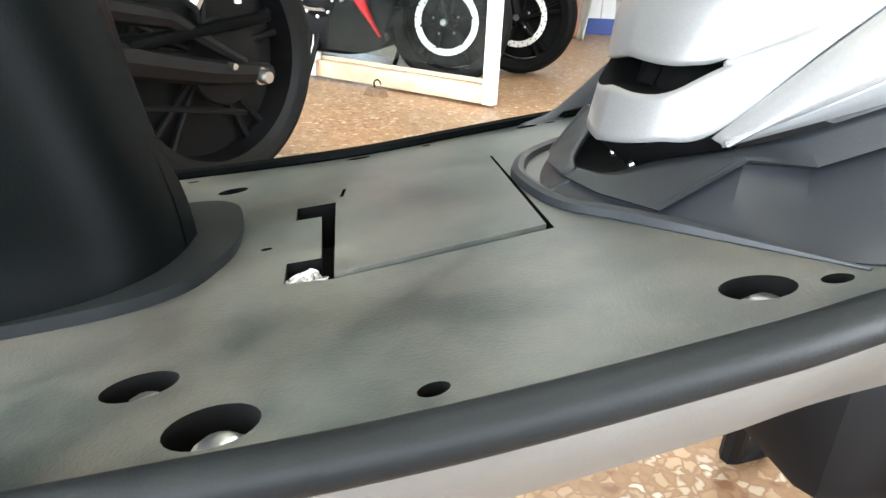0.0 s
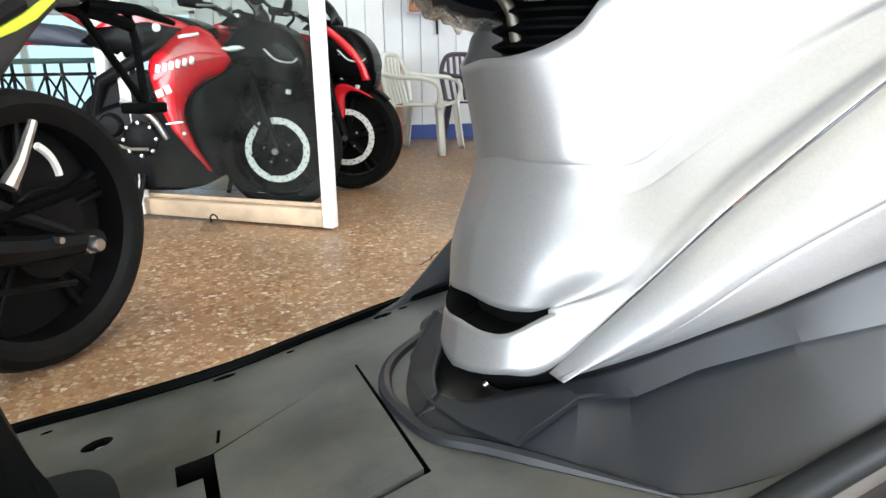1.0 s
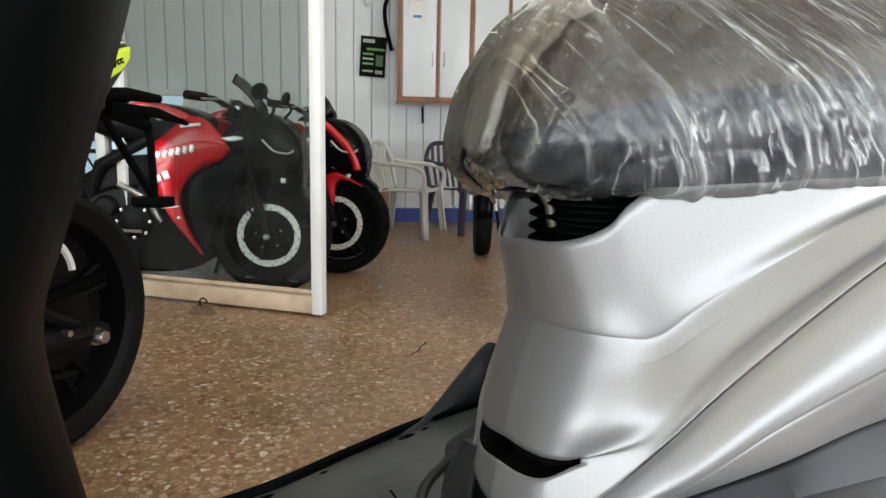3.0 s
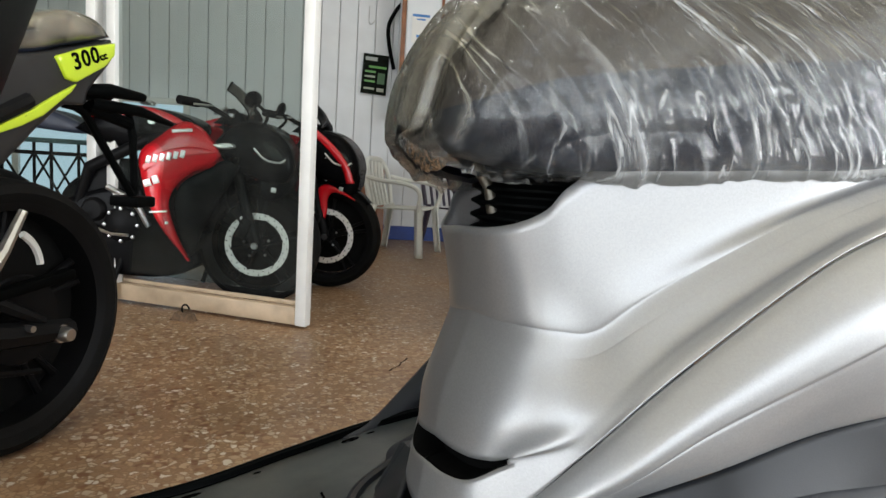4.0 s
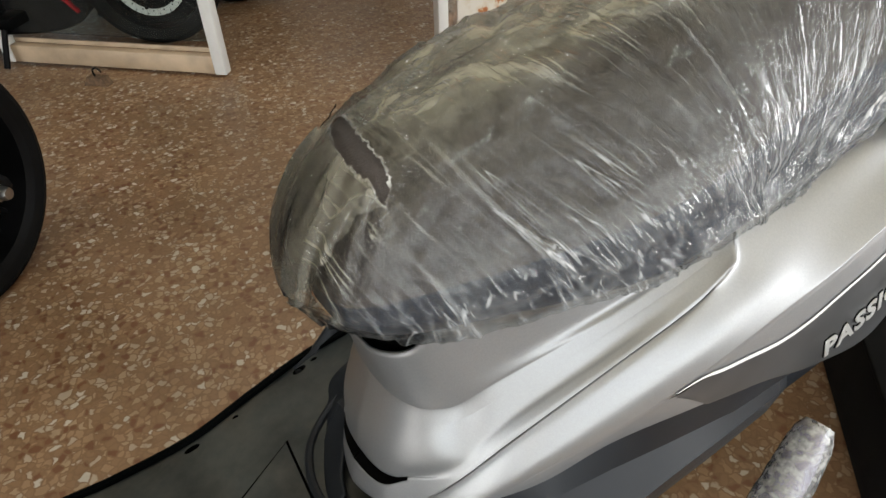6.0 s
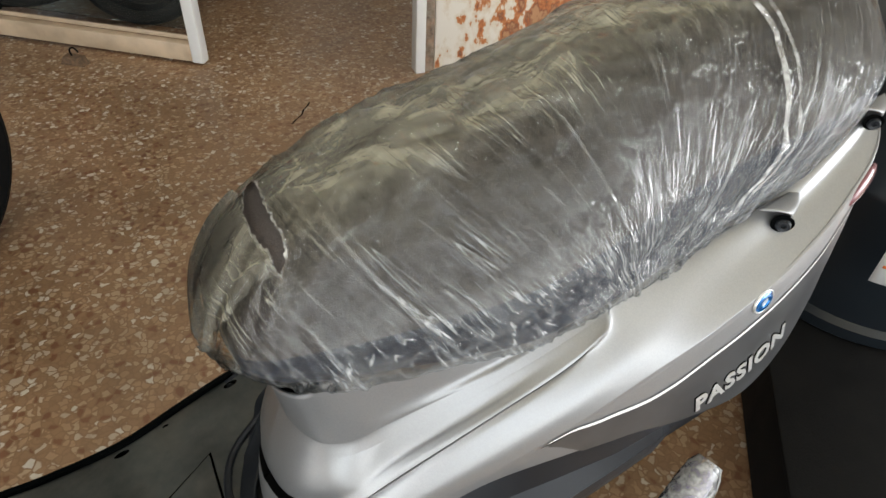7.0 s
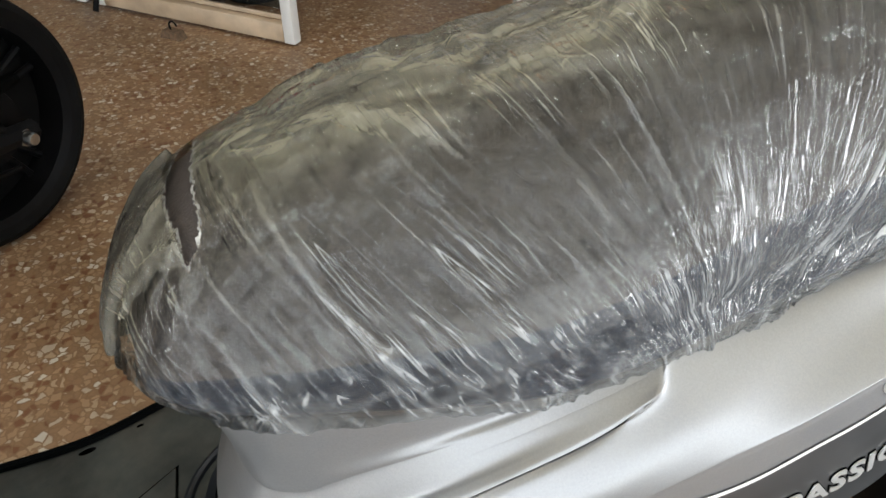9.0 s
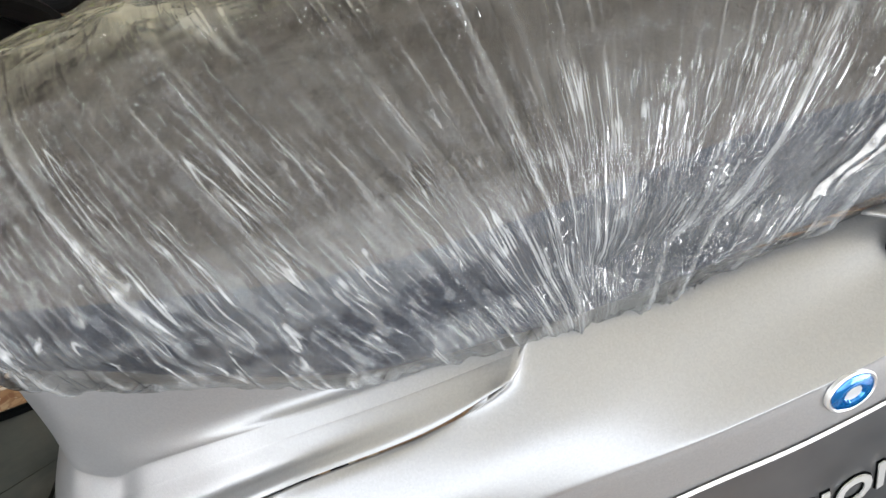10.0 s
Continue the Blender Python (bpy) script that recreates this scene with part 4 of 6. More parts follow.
def pleats(c, tight, d, count, seed, thin, thick_w, high):
    """Long straight pleats that taper at both ends; the height, and how deep inside a pleat each point lies."""
    rng = np.random.default_rng(seed)
    h, inside = np.zeros_like(c), np.zeros_like(c)
    for k in range(count):
        c0 = 0.02 + 0.84 * (k + rng.uniform(0.05, 0.95)) / count
        top, low, w, tall = rng.uniform(0.0, 0.1) + 0.09 * (c0 > 0.42), rng.uniform(0.22, 0.34), rng.uniform(thin, thick_w), rng.uniform(0.5, 1.0)
        bend = rng.uniform(-0.35, 0.35)
        x = (c - c0 - bend * (d - 0.15) ** 2) * tight / w
        taper = step(d, top, top + 0.05) * (1 - step(d, low - 0.02, low + 0.03))
        prof = np.exp(-np.where(x > 0, x * 1.6, x * 0.8) ** 2) * taper
        h += high * tall * prof
        inside = np.maximum(inside, prof * tall)
    return h, inside


NU, NS = 640, 361
wrapped = seat_grid(NU, NS, 1, 0.001)
base = np.array([[p for p, _ in row] for row in wrapped])
out_n = np.array([[n for _, n in row] for row in wrapped])
run = np.linalg.norm(np.diff(base, axis=1), axis=2)
S_LEN = np.concatenate([np.zeros((NU, 1)), np.cumsum(run, axis=1)], axis=1)
S_LEN -= S_LEN[:, -1:] / 2
U_LEN = base[:, :, 0]
depth = np.abs(S_LEN)
lane, tight = lay(U_LEN, depth)
side = step(depth, 0.07, 0.12)
low = step(depth, 0.14, 0.19)
rear = step(U_LEN, 0.1, 0.22)
patches = step(wave(U_LEN, S_LEN, 22, 26, 5), -0.4, 0.9)
height = 0.007 * np.minimum(field(U_LEN + 0.012 * wave(U_LEN, S_LEN, 40, 40, 8), S_LEN, 3, 90), 0.04) / 0.04 * (1 - side) * rear
height += 0.0018 * np.minimum(field(U_LEN + 0.01 * wave(U_LEN, S_LEN, 30, 30, 9), S_LEN, 4, 240), 0.025) / 0.025 * (1 - 0.8 * side) * (0.25 + 0.75 * rear)
height += 0.0006 * (1 - np.abs(wave(lane, depth, 130, 22, 21))) * side * (0.35 + 0.65 * patches)
height += 0.0006 * (1 - np.abs(wave(lane, depth, 420, 40, 22))) * (0.15 * side + 0.85 * low) * (0.3 + 0.7 * patches)
height += 0.0024 * np.minimum(field(lane * 1.3 + 0.006 * wave(lane, depth, 90, 60, 24), S_LEN * 0.75, 25, 520), 0.016) / 0.016 * low * step(U_LEN, 0.03, 0.07)
height += 0.0005 * wave(lane, depth, 700, 160, 23) * low * patches
flip = np.where(S_LEN > 0, 1.0, -1.0)
behind = step(U_LEN, 0.075, 0.12)
for sgn in (-1, 1):
    mine = flip == sgn
    big, inside_big = pleats(lane, tight, depth, 17, 40 + sgn, 0.0018, 0.0045, 0.0032)
    fine, _ = pleats(lane, tight, depth, 44, 50 + sgn, 0.0009, 0.002, 0.0013)
    height = np.where(mine, height + (big + fine) * behind, height)
    INSIDE = inside_big * behind if sgn < 0 else np.where(mine, inside_big * behind, INSIDE)
height += 0.001 * (1 - side)
front = np.maximum(0.0, 1 - np.arange(NU) / 74)[:, None]
edge_down = np.abs(np.linspace(-1, 1, NS))[None, :]
skin_pts = base + out_n * (0.004 + height)[:, :, None]
skin_pts[:, :, 0] -= 0.005 * front
skin_pts[:, :, 2] -= 0.005 * front * edge_down
skin_pts[0] = skin_pts[0].mean(axis=0)
tear = np.array([tuple(p) for p in spline(TEAR, 50)])
idx = np.arange(NU * NS).reshape(NU, NS)
quads = np.stack([idx[:-1, :-1], idx[1:, :-1], idx[1:, 1:], idx[:-1, 1:]], axis=2).reshape(-1, 4)
all_quads = quads
centre = skin_pts.reshape(-1, 3)[quads].mean(axis=1)
gap = np.hypot(centre[:, None, 0] - tear[None, :, 0], centre[:, None, 1] - tear[None, :, 1])
near_k = gap.argmin(axis=1)
gap = gap.min(axis=1)
ragged = np.array([0.0026 * noise.noise((c[0] * 200, c[1] * 200, 0)) if g < 0.03 else 0.0 for c, g in zip(centre, gap)])
width = 0.001 + 0.0078 * np.sin(math.pi * np.clip(near_k / 49 * 0.85 + 0.12, 0, 1)) ** 0.7 + ragged
width = np.where(centre[:, 2] > 0.74, width, 0)
keep = gap >= width
kinds = np.where(gap < width + 0.0016, 1, 0)[keep]
quads = quads[keep]


def sheet_mesh(name, verts, faces, uv_sets):
    me = bpy.data.meshes.new(name)
    me.from_pydata(verts.tolist(), [], faces.tolist())
    for layer, coords in uv_sets:
        uv = me.uv_layers.new(name=layer)
        uv.data.foreach_set("uv", coords.reshape(-1, 2)[faces.reshape(-1)].astype(np.float32).ravel())
    me.polygons.foreach_set("use_smooth", np.ones(len(faces), dtype=bool))
    return me


FOLD_UV = np.stack([lane + 5.0 * (flip > 0), depth], axis=2)
FLAT_UV = np.stack([U_LEN, S_LEN], axis=2)
LAYER_UV = np.stack([INSIDE, INSIDE], axis=2)
wrapper = thing("seat_wrapping", scooter.matrix_world, "creased clear plastic wrapping over the seat, torn at the nose", "plastic wrapping")
me = sheet_mesh("sheet", skin_pts.reshape(-1, 3), quads, (("folds", FOLD_UV), ("flat", FLAT_UV), ("layers", LAYER_UV)))
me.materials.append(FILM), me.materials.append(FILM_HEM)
me.polygons.foreach_set("material_index", kinds.astype(np.int32))
sheet = new("sheet", me)
sheet.parent = wrapper
tagged(sheet, "clear crumpled film torn at the nose")
# the torn front flap: a second, slacker layer over the nose, in front of the tear
over = (U_LEN < 0.1) & (base[:, :, 1] > -0.045 + 0.37 * (0.097 - U_LEN) + 0.0015 * wave(U_LEN, S_LEN, 240, 90, 31))
flap_quads = all_quads[over.reshape(-1)[all_quads].all(axis=1) & keep]
slack = 0.0025 + 0.0013 * (1 - np.abs(wave(S_LEN, U_LEN, 95, 14, 33))) + 0.0012 * wave(S_LEN, U_LEN, 240, 40, 34)
used, inv = np.unique(flap_quads.reshape(-1), return_inverse=True)
flap_pts = (skin_pts + out_n * slack[:, :, None]).reshape(-1, 3)[used]
me = sheet_mesh("nose_flap", flap_pts, inv.reshape(-1, 4), (("folds", FOLD_UV.reshape(-1, 2)[used]), ("flat", FLAT_UV.reshape(-1, 2)[used])))
me.materials.append(FLAP_FILM)
nose_flap = new("nose_flap", me)
nose_flap.parent = wrapper
tagged(nose_flap, "slack yellowish second layer over the nose")
rows = [[Vector(p) for p in row] for row in skin_pts]
# the film is gathered under the seat nose
g = []
for i in range(1, 92, 2):
    a, b = rows[i][0], rows[i][-1]
    g.append([a.lerp(b, k / 24) + Vector((0.002 * noise.noise((i * 0.3, k * 0.9, 2)), 0, -(0.004 + 0.006 * abs(noise.noise((i * 0.15, k * 0.8, 5)))) * math.sin(math.pi * k / 24))) for k in range(25)])
part("gathered_film", grid_bm(g), FILM_HEM, wrapper, "whitish gathered film under the seat nose", angle=180)


def skin(u, f):
    """A point of the wrapping's skin: u along the seat, f from the near underside (0) to the far one (1)."""
    j = min(NS - 1, max(0, round(f * (NS - 1))))
    i = min(range(NU), key=lambda k: abs(wrapped[k][j][0].x - u))
    p, nn = wrapped[i][j]
    return p + nn * 0.0085


# the doubled hem across the rear of the seat, and the ragged edge of the tear
for shift, width in ((0.0, 0.011), (0.022, 0.005)):
    g = []
    for k in range(81):
        f = 0.12 + 0.76 * k / 80
        d = abs(f - 0.5) / 0.38
        u = 0.66 - 0.1 * d + shift * (1 - 0.5 * d) + 0.006 * noise.noise((k * 0.15, shift * 90, 1.0))
        w = width * (0.7 + 0.5 * noise.noise((k * 0.3, 3.0, shift * 50)))
        g.append([skin(u, f), skin(u + w * 0.5, f) + Vector((0, 0, 0.003)), skin(u + w, f)])
    part("film_hem", grid_bm([[p for p in r] for r in g]), FILM_HEM, wrapper, "milky doubled hem of the film")

def mathutils_kd(points):
    tree = kdtree.KDTree(len(points))
    for i, p in enumerate(points):
        tree.insert(p, i)
    tree.balance()
    return tree


# stripe and dark band (decal and painted shade) on the near side panel, the badge, the lettering and the lug above it
side_grid = surface(SIDE, 110, 48)


near_points = mathutils_kd([(p.x, p.z, 0) for r in side_grid for p in r[23:]])
near_depth = [p.y for r in side_grid for p in r[23:]]


def panel_depth(u, z):
    """How far out the lower face of the near side panel lies, smoothed."""
    found = near_points.find_n((u, z, 0), 40)
    w = [math.exp(-(d / 0.007) ** 2) + 1e-9 for _, _, d in found]
    return sum(near_depth[i] * k for (_, i, _), k in zip(found, w)) / sum(w)


STRIPE = spline([(0.289, 0, 0.594), (0.324, 0, 0.606), (0.355, 0, 0.6045), (0.385, 0, 0.6055), (0.423, 0, 0.6075), (0.457, 0, 0.616), (0.494, 0, 0.6305), (0.535, 0, 0.6445), (0.572, 0, 0.659), (0.62, 0, 0.677), (0.7, 0, 0.712), (0.79, 0, 0.755)], 90)
HEM_LINE = [r[-1] for r in side_grid]


def height_on(line, u):
    k = min(range(len(line) - 1), key=lambda i: abs(line[i].x + line[i + 1].x - 2 * u))
    f = (u - line[k].x) / max(1e-6, line[k + 1].x - line[k].x)
    return line[k].z + (line[k + 1].z - line[k].z) * f


def decal(name, material, u0, u1, high, low, out, label, n=70):
    """A thin film on the panel's lower face between two heights given along it."""
    g = []
    for k in range(n + 1):
        u = u0 + (u1 - u0) * k / n
        a, b = high(u), low(u)
        row = []
        for j in range(7):
            z = a + (b - a) * j / 6
            row.append(Vector((u, panel_depth(u, z) - out, z)))
        g.append(row)
    return part(name, grid_bm(g), material, scooter, label)


def stripe_z(u):
    return height_on(STRIPE, u)


def grown(u):
    return min(1.0, max(0.0, (u - 0.292) / 0.06))


# graphite round the letters; elsewhere it paints the shade on the silver
decal("decal_and_shade", mat("graphite_and_shade", (0.11, 0.112, 0.115), 0.3, 0.6, 0.15, 20), 0.3, 0.78, lambda u: stripe_z(u) - 0.003, lambda u: min(stripe_z(u) - 0.004, stripe_z(u) - 0.004 + (height_on(HEM_LINE, u) + 0.003 - stripe_z(u)) * grown(u)), 0.0008, "graphite decal band, extended to paint the lower panel's shade", 90)
# the shade line below the stripe, painted as a black strip
decal("black_edge", BLACK_PLASTIC, 0.289, 0.5, lambda u: stripe_z(u) - 0.002, lambda u: stripe_z(u) - 0.0022 - 0.0045 * min(1, (u - 0.287) / 0.02) * max(0.1, 1 - (u - 0.3) / 0.17), 0.0012, "painted black shadow line under the stripe", 60)
decal("white_stripe", mat("decal_white", (0.82, 0.82, 0.8), 0.3, 0, 0.03, 20), 0.297, 0.79, stripe_z, lambda u: stripe_z(u) - 0.0005 - 0.0048 * grown(u + 0.01) * (1 - 0.6 * max(0, (u - 0.4) / 0.4)), 0.0016, "white pinstripe", 90)
for name, finish_m, grow, depth in (("raised_letters", LETTER, 0.0, 0.0026), ("letter_outline", BLACK_PLASTIC, 0.0009, 0.0014)):
    ob = text_part("PASSION", name, 0.046, 0.0008, finish_m, scooter, Matrix(), "raised silver letters edged in black" if not grow else "", 0.0006 if not grow else 0.0016)
    xs, ys = [v.co.x for v in ob.data.vertices], [v.co.y for v in ob.data.vertices]
    for v in ob.data.vertices:
        x = (v.co.x - min(xs)) / (max(xs) - min(xs)) * (0.137 + 2 * grow) - grow
        y = (v.co.y - min(ys)) / (max(ys) - min(ys)) * (0.027 + 2 * grow) - grow
        u, h = 0.505 + x - 0.3 * y, 0.541 + 0.375 * x + y
        v.co = (u, panel_depth(u, h) - depth - 0.6 * v.co.z, h)
BADGE_BLUE = mat("badge_blue", (0.0, 0.16, 0.5), 0.12, 0.6, 0.2, 60, coat=1.0)
at = pose(0.569, panel_depth(0.569, 0.681) - 0.001, 0.681, -8, 0, 4) @ Matrix.Diagonal((0.98, 1, 0.82, 1))
part("round_badge", lathe([(0.006, -0.0012), (0.0075, -0.0025), (0.012, -0.0025), (0.015, -0.001), (0.015, 0.002)], 36, at), BADGE_BLUE, scooter, "small glossy blue oval badge")
part("badge_centre", lathe([(0.0, -0.0012), (0.006, -0.0012), (0.006, 0.001)], 20, at), LETTER, scooter, "pale badge centre")
part("badge_ring", lathe([(0.0152, -0.0002), (0.0165, -0.0012), (0.0178, -0.0002), (0.0178, 0.002)], 36, at), LETTER, scooter, "thin bright badge rim")


bm = bmesh.new()
bmesh.ops.create_uvsphere(bm, u_segments=20, v_segments=12, radius=1, matrix=Matrix.Translation((0.752, -0.176, 0.752)) @ pose(0, 0, 0, 0, -24, 14) @ Matrix.Diagonal((0.036, 0.008, 0.016, 1)))
part("side_reflector", bm, mat("reflector_red", (0.16, 0.055, 0.065), 0.22, 0, 0.2, 40, coat=0.6), scooter, "dull red rounded side reflector")

# passenger lugs in the side panel: a hood that tapers rearwards, open on its near front with a bolt inside
for u, v, z, f in ((0.617, -0.163, 0.748, 1.0), (0.775, -0.138, 0.818, 0.9)):
    m = pose(u, v, z, 0, -18, 6) @ Matrix.Diagonal((f, f, f, 1))
    g = []
    for i in range(21):
        t = i / 20
        w = 0.026 * (1 - t ** 1.5) + 0.0006
        h = 0.019 * (1 - t ** 1.3) + 0.0006
        row = []
        for k in range(23):
            a = math.pi * (k / 22) * 1.0
            row.append(m @ Vector((-0.024 + 0.026 * math.sin(a) * (1 - t) + 0.078 * t, 0.008 - 1.15 * w * math.sin(a) * (0.75 + 0.25 * math.cos(a)), 0.004 + h * math.cos(a) * 1.1 - 0.008 * t)))
        g.append(row)
    part("lug", grid_bm(g), SILVER, scooter, "silver teardrop lug", thick=0.0022)
    bm = lathe([(0, 0.0), (0.0135, 0.0), (0.0145, 0.002)], 28, m @ pose(-0.004, -0.010, -0.001, 12, 0, 128) @ Matrix.Diagonal((0.85, 1, 0.78, 1)))
    part("lug_recess", bm, BLACK_PLASTIC, scooter, "black recess of the lug")
    bm = lathe([(0.0, 0.001), (0.0035, 0.001), (0.0035, 0.004), (0.0075, 0.005), (0.0095, 0.003), (0.0095, -0.003)], 24, m @ pose(-0.003, -0.011, -0.004, 12, 0, 128) @ Matrix.Diagonal((0.85, 1, 0.85, 1)))
    part("lug_bolt", bm, DARK_PLASTIC, scooter, "dark bolt in the lug")
for v in (-0.024, 0.004):
    bm = lathe([(0, 0.003), (0.002, 0.003), (0.003, 0)], 10, pose(0.062, v, 0.42, -30, 0, 90))
    part("bolt", bm, STEEL, scooter, "zinc-plated bolt under the nose")
# near-black sheet paints the shade under the nose
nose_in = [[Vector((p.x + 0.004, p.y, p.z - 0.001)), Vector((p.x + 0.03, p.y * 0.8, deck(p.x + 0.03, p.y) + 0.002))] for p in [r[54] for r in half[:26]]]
part("nose_recess", grid_bm(both(nose_in)), VOID, scooter, "recess under the nose, shade painted near-black")

# wheels, stand and drive unit that carry the scooter
for u, r in ((-0.62, 0.215), (0.66, 0.21)):
    m = Matrix.Translation((u, 0, r))
    part("tyre", lathe([(r - 0.05, -0.04), (r - 0.02, -0.05), (r, -0.015), (r, 0.015), (r - 0.02, 0.05), (r - 0.05, 0.04)], 40, m), RUBBER, scooter, "black scooter tyre")
    part("rim", lathe([(r - 0.05, -0.04), (0.09, -0.02), (0.03, -0.035), (0.03, 0.035), (0.09, 0.02), (r - 0.05, 0.04)], 32, m), ALLOY, scooter, "dark wheel rim")
bm = box((0.42, 0.0, 0.24), (0.42, 0.17, 0.15), 0.03)
part("drive_unit", bm, ALLOY, scooter, "dark engine and drive unit")
for s in (-1, 1):
    part("stand_leg", tube([(0.28, s * 0.08, 0.3), (0.33, s * 0.15, 0.012), (0.38, s * 0.16, 0.012)], 0.013, 8), ALLOY, scooter, "black centre stand leg")
part("fork", tube([(-0.62, 0.07, 0.215), (-0.5, 0.07, 0.6)], 0.018, 8), ALLOY, scooter)


# passenger footrest in its own clear bag, below the side panel
PEG = spline([(0.53, -0.243, 0.19), (0.57, -0.235, 0.215), (0.61, -0.225, 0.245), (0.645, -0.215, 0.272), (0.662, -0.211, 0.285)], 30)
part("footrest", tube(PEG[:-4], [0.016 + 0.008 * math.sin(math.pi * k / 25) for k in range(26)], 14), mat("footrest_lilac", (0.34, 0.31, 0.44), 0.3, 0.1, 0.2, 30), scooter, "lilac-grey passenger footrest")
bm = tube(PEG, [0.034 - 0.014 * (k / 29) ** 3 + 0.002 * noise.noise((k * 0.5, 0, 0)) for k in range(30)], 26)
for v in bm.verts:
    v.co += Vector((0, -1, 0.4)) * 0.002 * noise.noise(v.co * 60)
part("footrest_bag", bm, FILM_HEM, scooter, "crinkled clear bag round the footrest")
# dark inner side below the panel
INNER = [[(u, -0.15 - 0.02 * math.sin(u * 3), z) for u in (0.36, 0.45, 0.55, 0.66, 0.78)] for z in (0.52, 0.44, 0.36)]
part("inner_side", grid_bm(surface(INNER, 24, 8)), DARK_PLASTIC, scooter, "dark plastic inner side under the panel", thick=0.003)

# ---- ribbed white panelling on the back wall, each board a piece ----
panelling = thing("wall_panelling", pose(0, WALL_Y, 0), "white vertical wall boards with open joints", "panelling", kind="structure")
board_mesh = finish(box((0, 0.03, 1.6), (0.146, 0.02, 2.96), 0.004, seg=1), "board", WALL_PANEL, False)
for k in range(50):
    b = new("board", board_mesh)
    b.parent, b.location = panelling, (-2.9 + 0.15 * k - 0.02, 0.0, 0)
structure("baseboard", box((0.5, WALL_Y + 0.02, 0.06), (7.9, 0.05, 0.12), 0.004), BLUE_SKIRT, "dark blue skirting along the back wall")

# ---- glazed aluminium screen: a door leaf standing ajar and a fixed light beside it ----
DOOR_A, DOOR_B, DOOR_C = Vector((0.09, 2.86, 0)), Vector((-0.785, 3.308, 0)), Vector((-2.27, 3.885, 0))


def glazed_leaf(name, a, b, height, label, post=0.047, rail=0.07):
    d = b - a
    w = d.length
    leaf = thing(name, pose(a.x, a.y, 0, 0, 0, math.degrees(math.atan2(d.y, d.x))), label, "glass door")
    for x in (post / 2, w - post / 2):
        bm = box((x, 0, height / 2 + 0.01), (post, 0.045, height), 0.004)
        box((x - 0.5 * post + 0.012 if x < w / 2 else x + 0.5 * post - 0.012, -0.026, height / 2 + 0.01), (0.012, 0.012, height * 0.998), 0.002, bm=bm)
        part("stile", bm, WHITE_PAINT, leaf, "white enamelled metal stile")
    bm = box((w / 2, 0, rail / 2 + 0.012), (w - 2 * post - 0.002, 0.04, rail), 0.004)
    box((w / 2, -0.022, 0.022 + rail), (w - 2 * post - 0.002, 0.012, 0.018), 0.003, bm=bm)
    part("bottom_rail", bm, CREAM, leaf, "grimy cream bottom rail")
    part("top_rail", box((w / 2, 0, height - 0.03), (w - 2 * post - 0.002, 0.04, 0.08), 0.004), WHITE_PAINT, leaf)
    pane = part("pane", box((w / 2, 0, height / 2 + 0.04), (w - 2 * post - 0.004, 0.005, height - 0.19)), GLASS, leaf, "dusty clear glass pane", smooth=False)
    pane.visible_shadow = False
    return leaf


glazed_leaf("glass_door", DOOR_A, DOOR_B, 2.1, "white framed glass door standing ajar, its bottom rail stained")
glazed_leaf("glass_screen", DOOR_B + Vector((-0.05, 0.02, 0)), DOOR_C, 2.1, "fixed white framed glass screen beside the door")

# door stop with a bent hook, on the floor before the door
stop = thing("door_stop", pose(-0.40, 2.95, 0, 0, 0, -25), "small brown wooden door stop with a bent wire hook", "door stop")
part("block", plate([(-0.05, 0), (0.05, 0), (0.035, 0.03), (-0.03, 0.034)], -0.02, 0.02, m=pose(0, 0, 0, 90, 0, 0)), mat("stop_wood", (0.13, 0.08, 0.045), 0.75, 0, 0.4, 60, 0.3, 200), stop, "chipped wooden wedge", smooth=False)
part("hook", tube(spline([(-0.005, 0, 0.03), (-0.008, 0, 0.055), (0.008, 0, 0.066), (0.022, 0, 0.058), (0.026, 0, 0.048)], 14), 0.0035, 6), ALLOY, stop, "dark bent wire hook")


# ---- motorcycle parts: x towards the front of the wheel's plane, y across ----
def tyre_profile(r, w):
    return [(r - 0.052, -w * 0.42), (r - 0.03, -w * 0.5), (r - 0.012, -w * 0.44), (r - 0.003, -w * 0.25), (r, 0), (r - 0.003, w * 0.25), (r - 0.012, w * 0.44), (r - 0.03, w * 0.5), (r - 0.052, w * 0.42)]


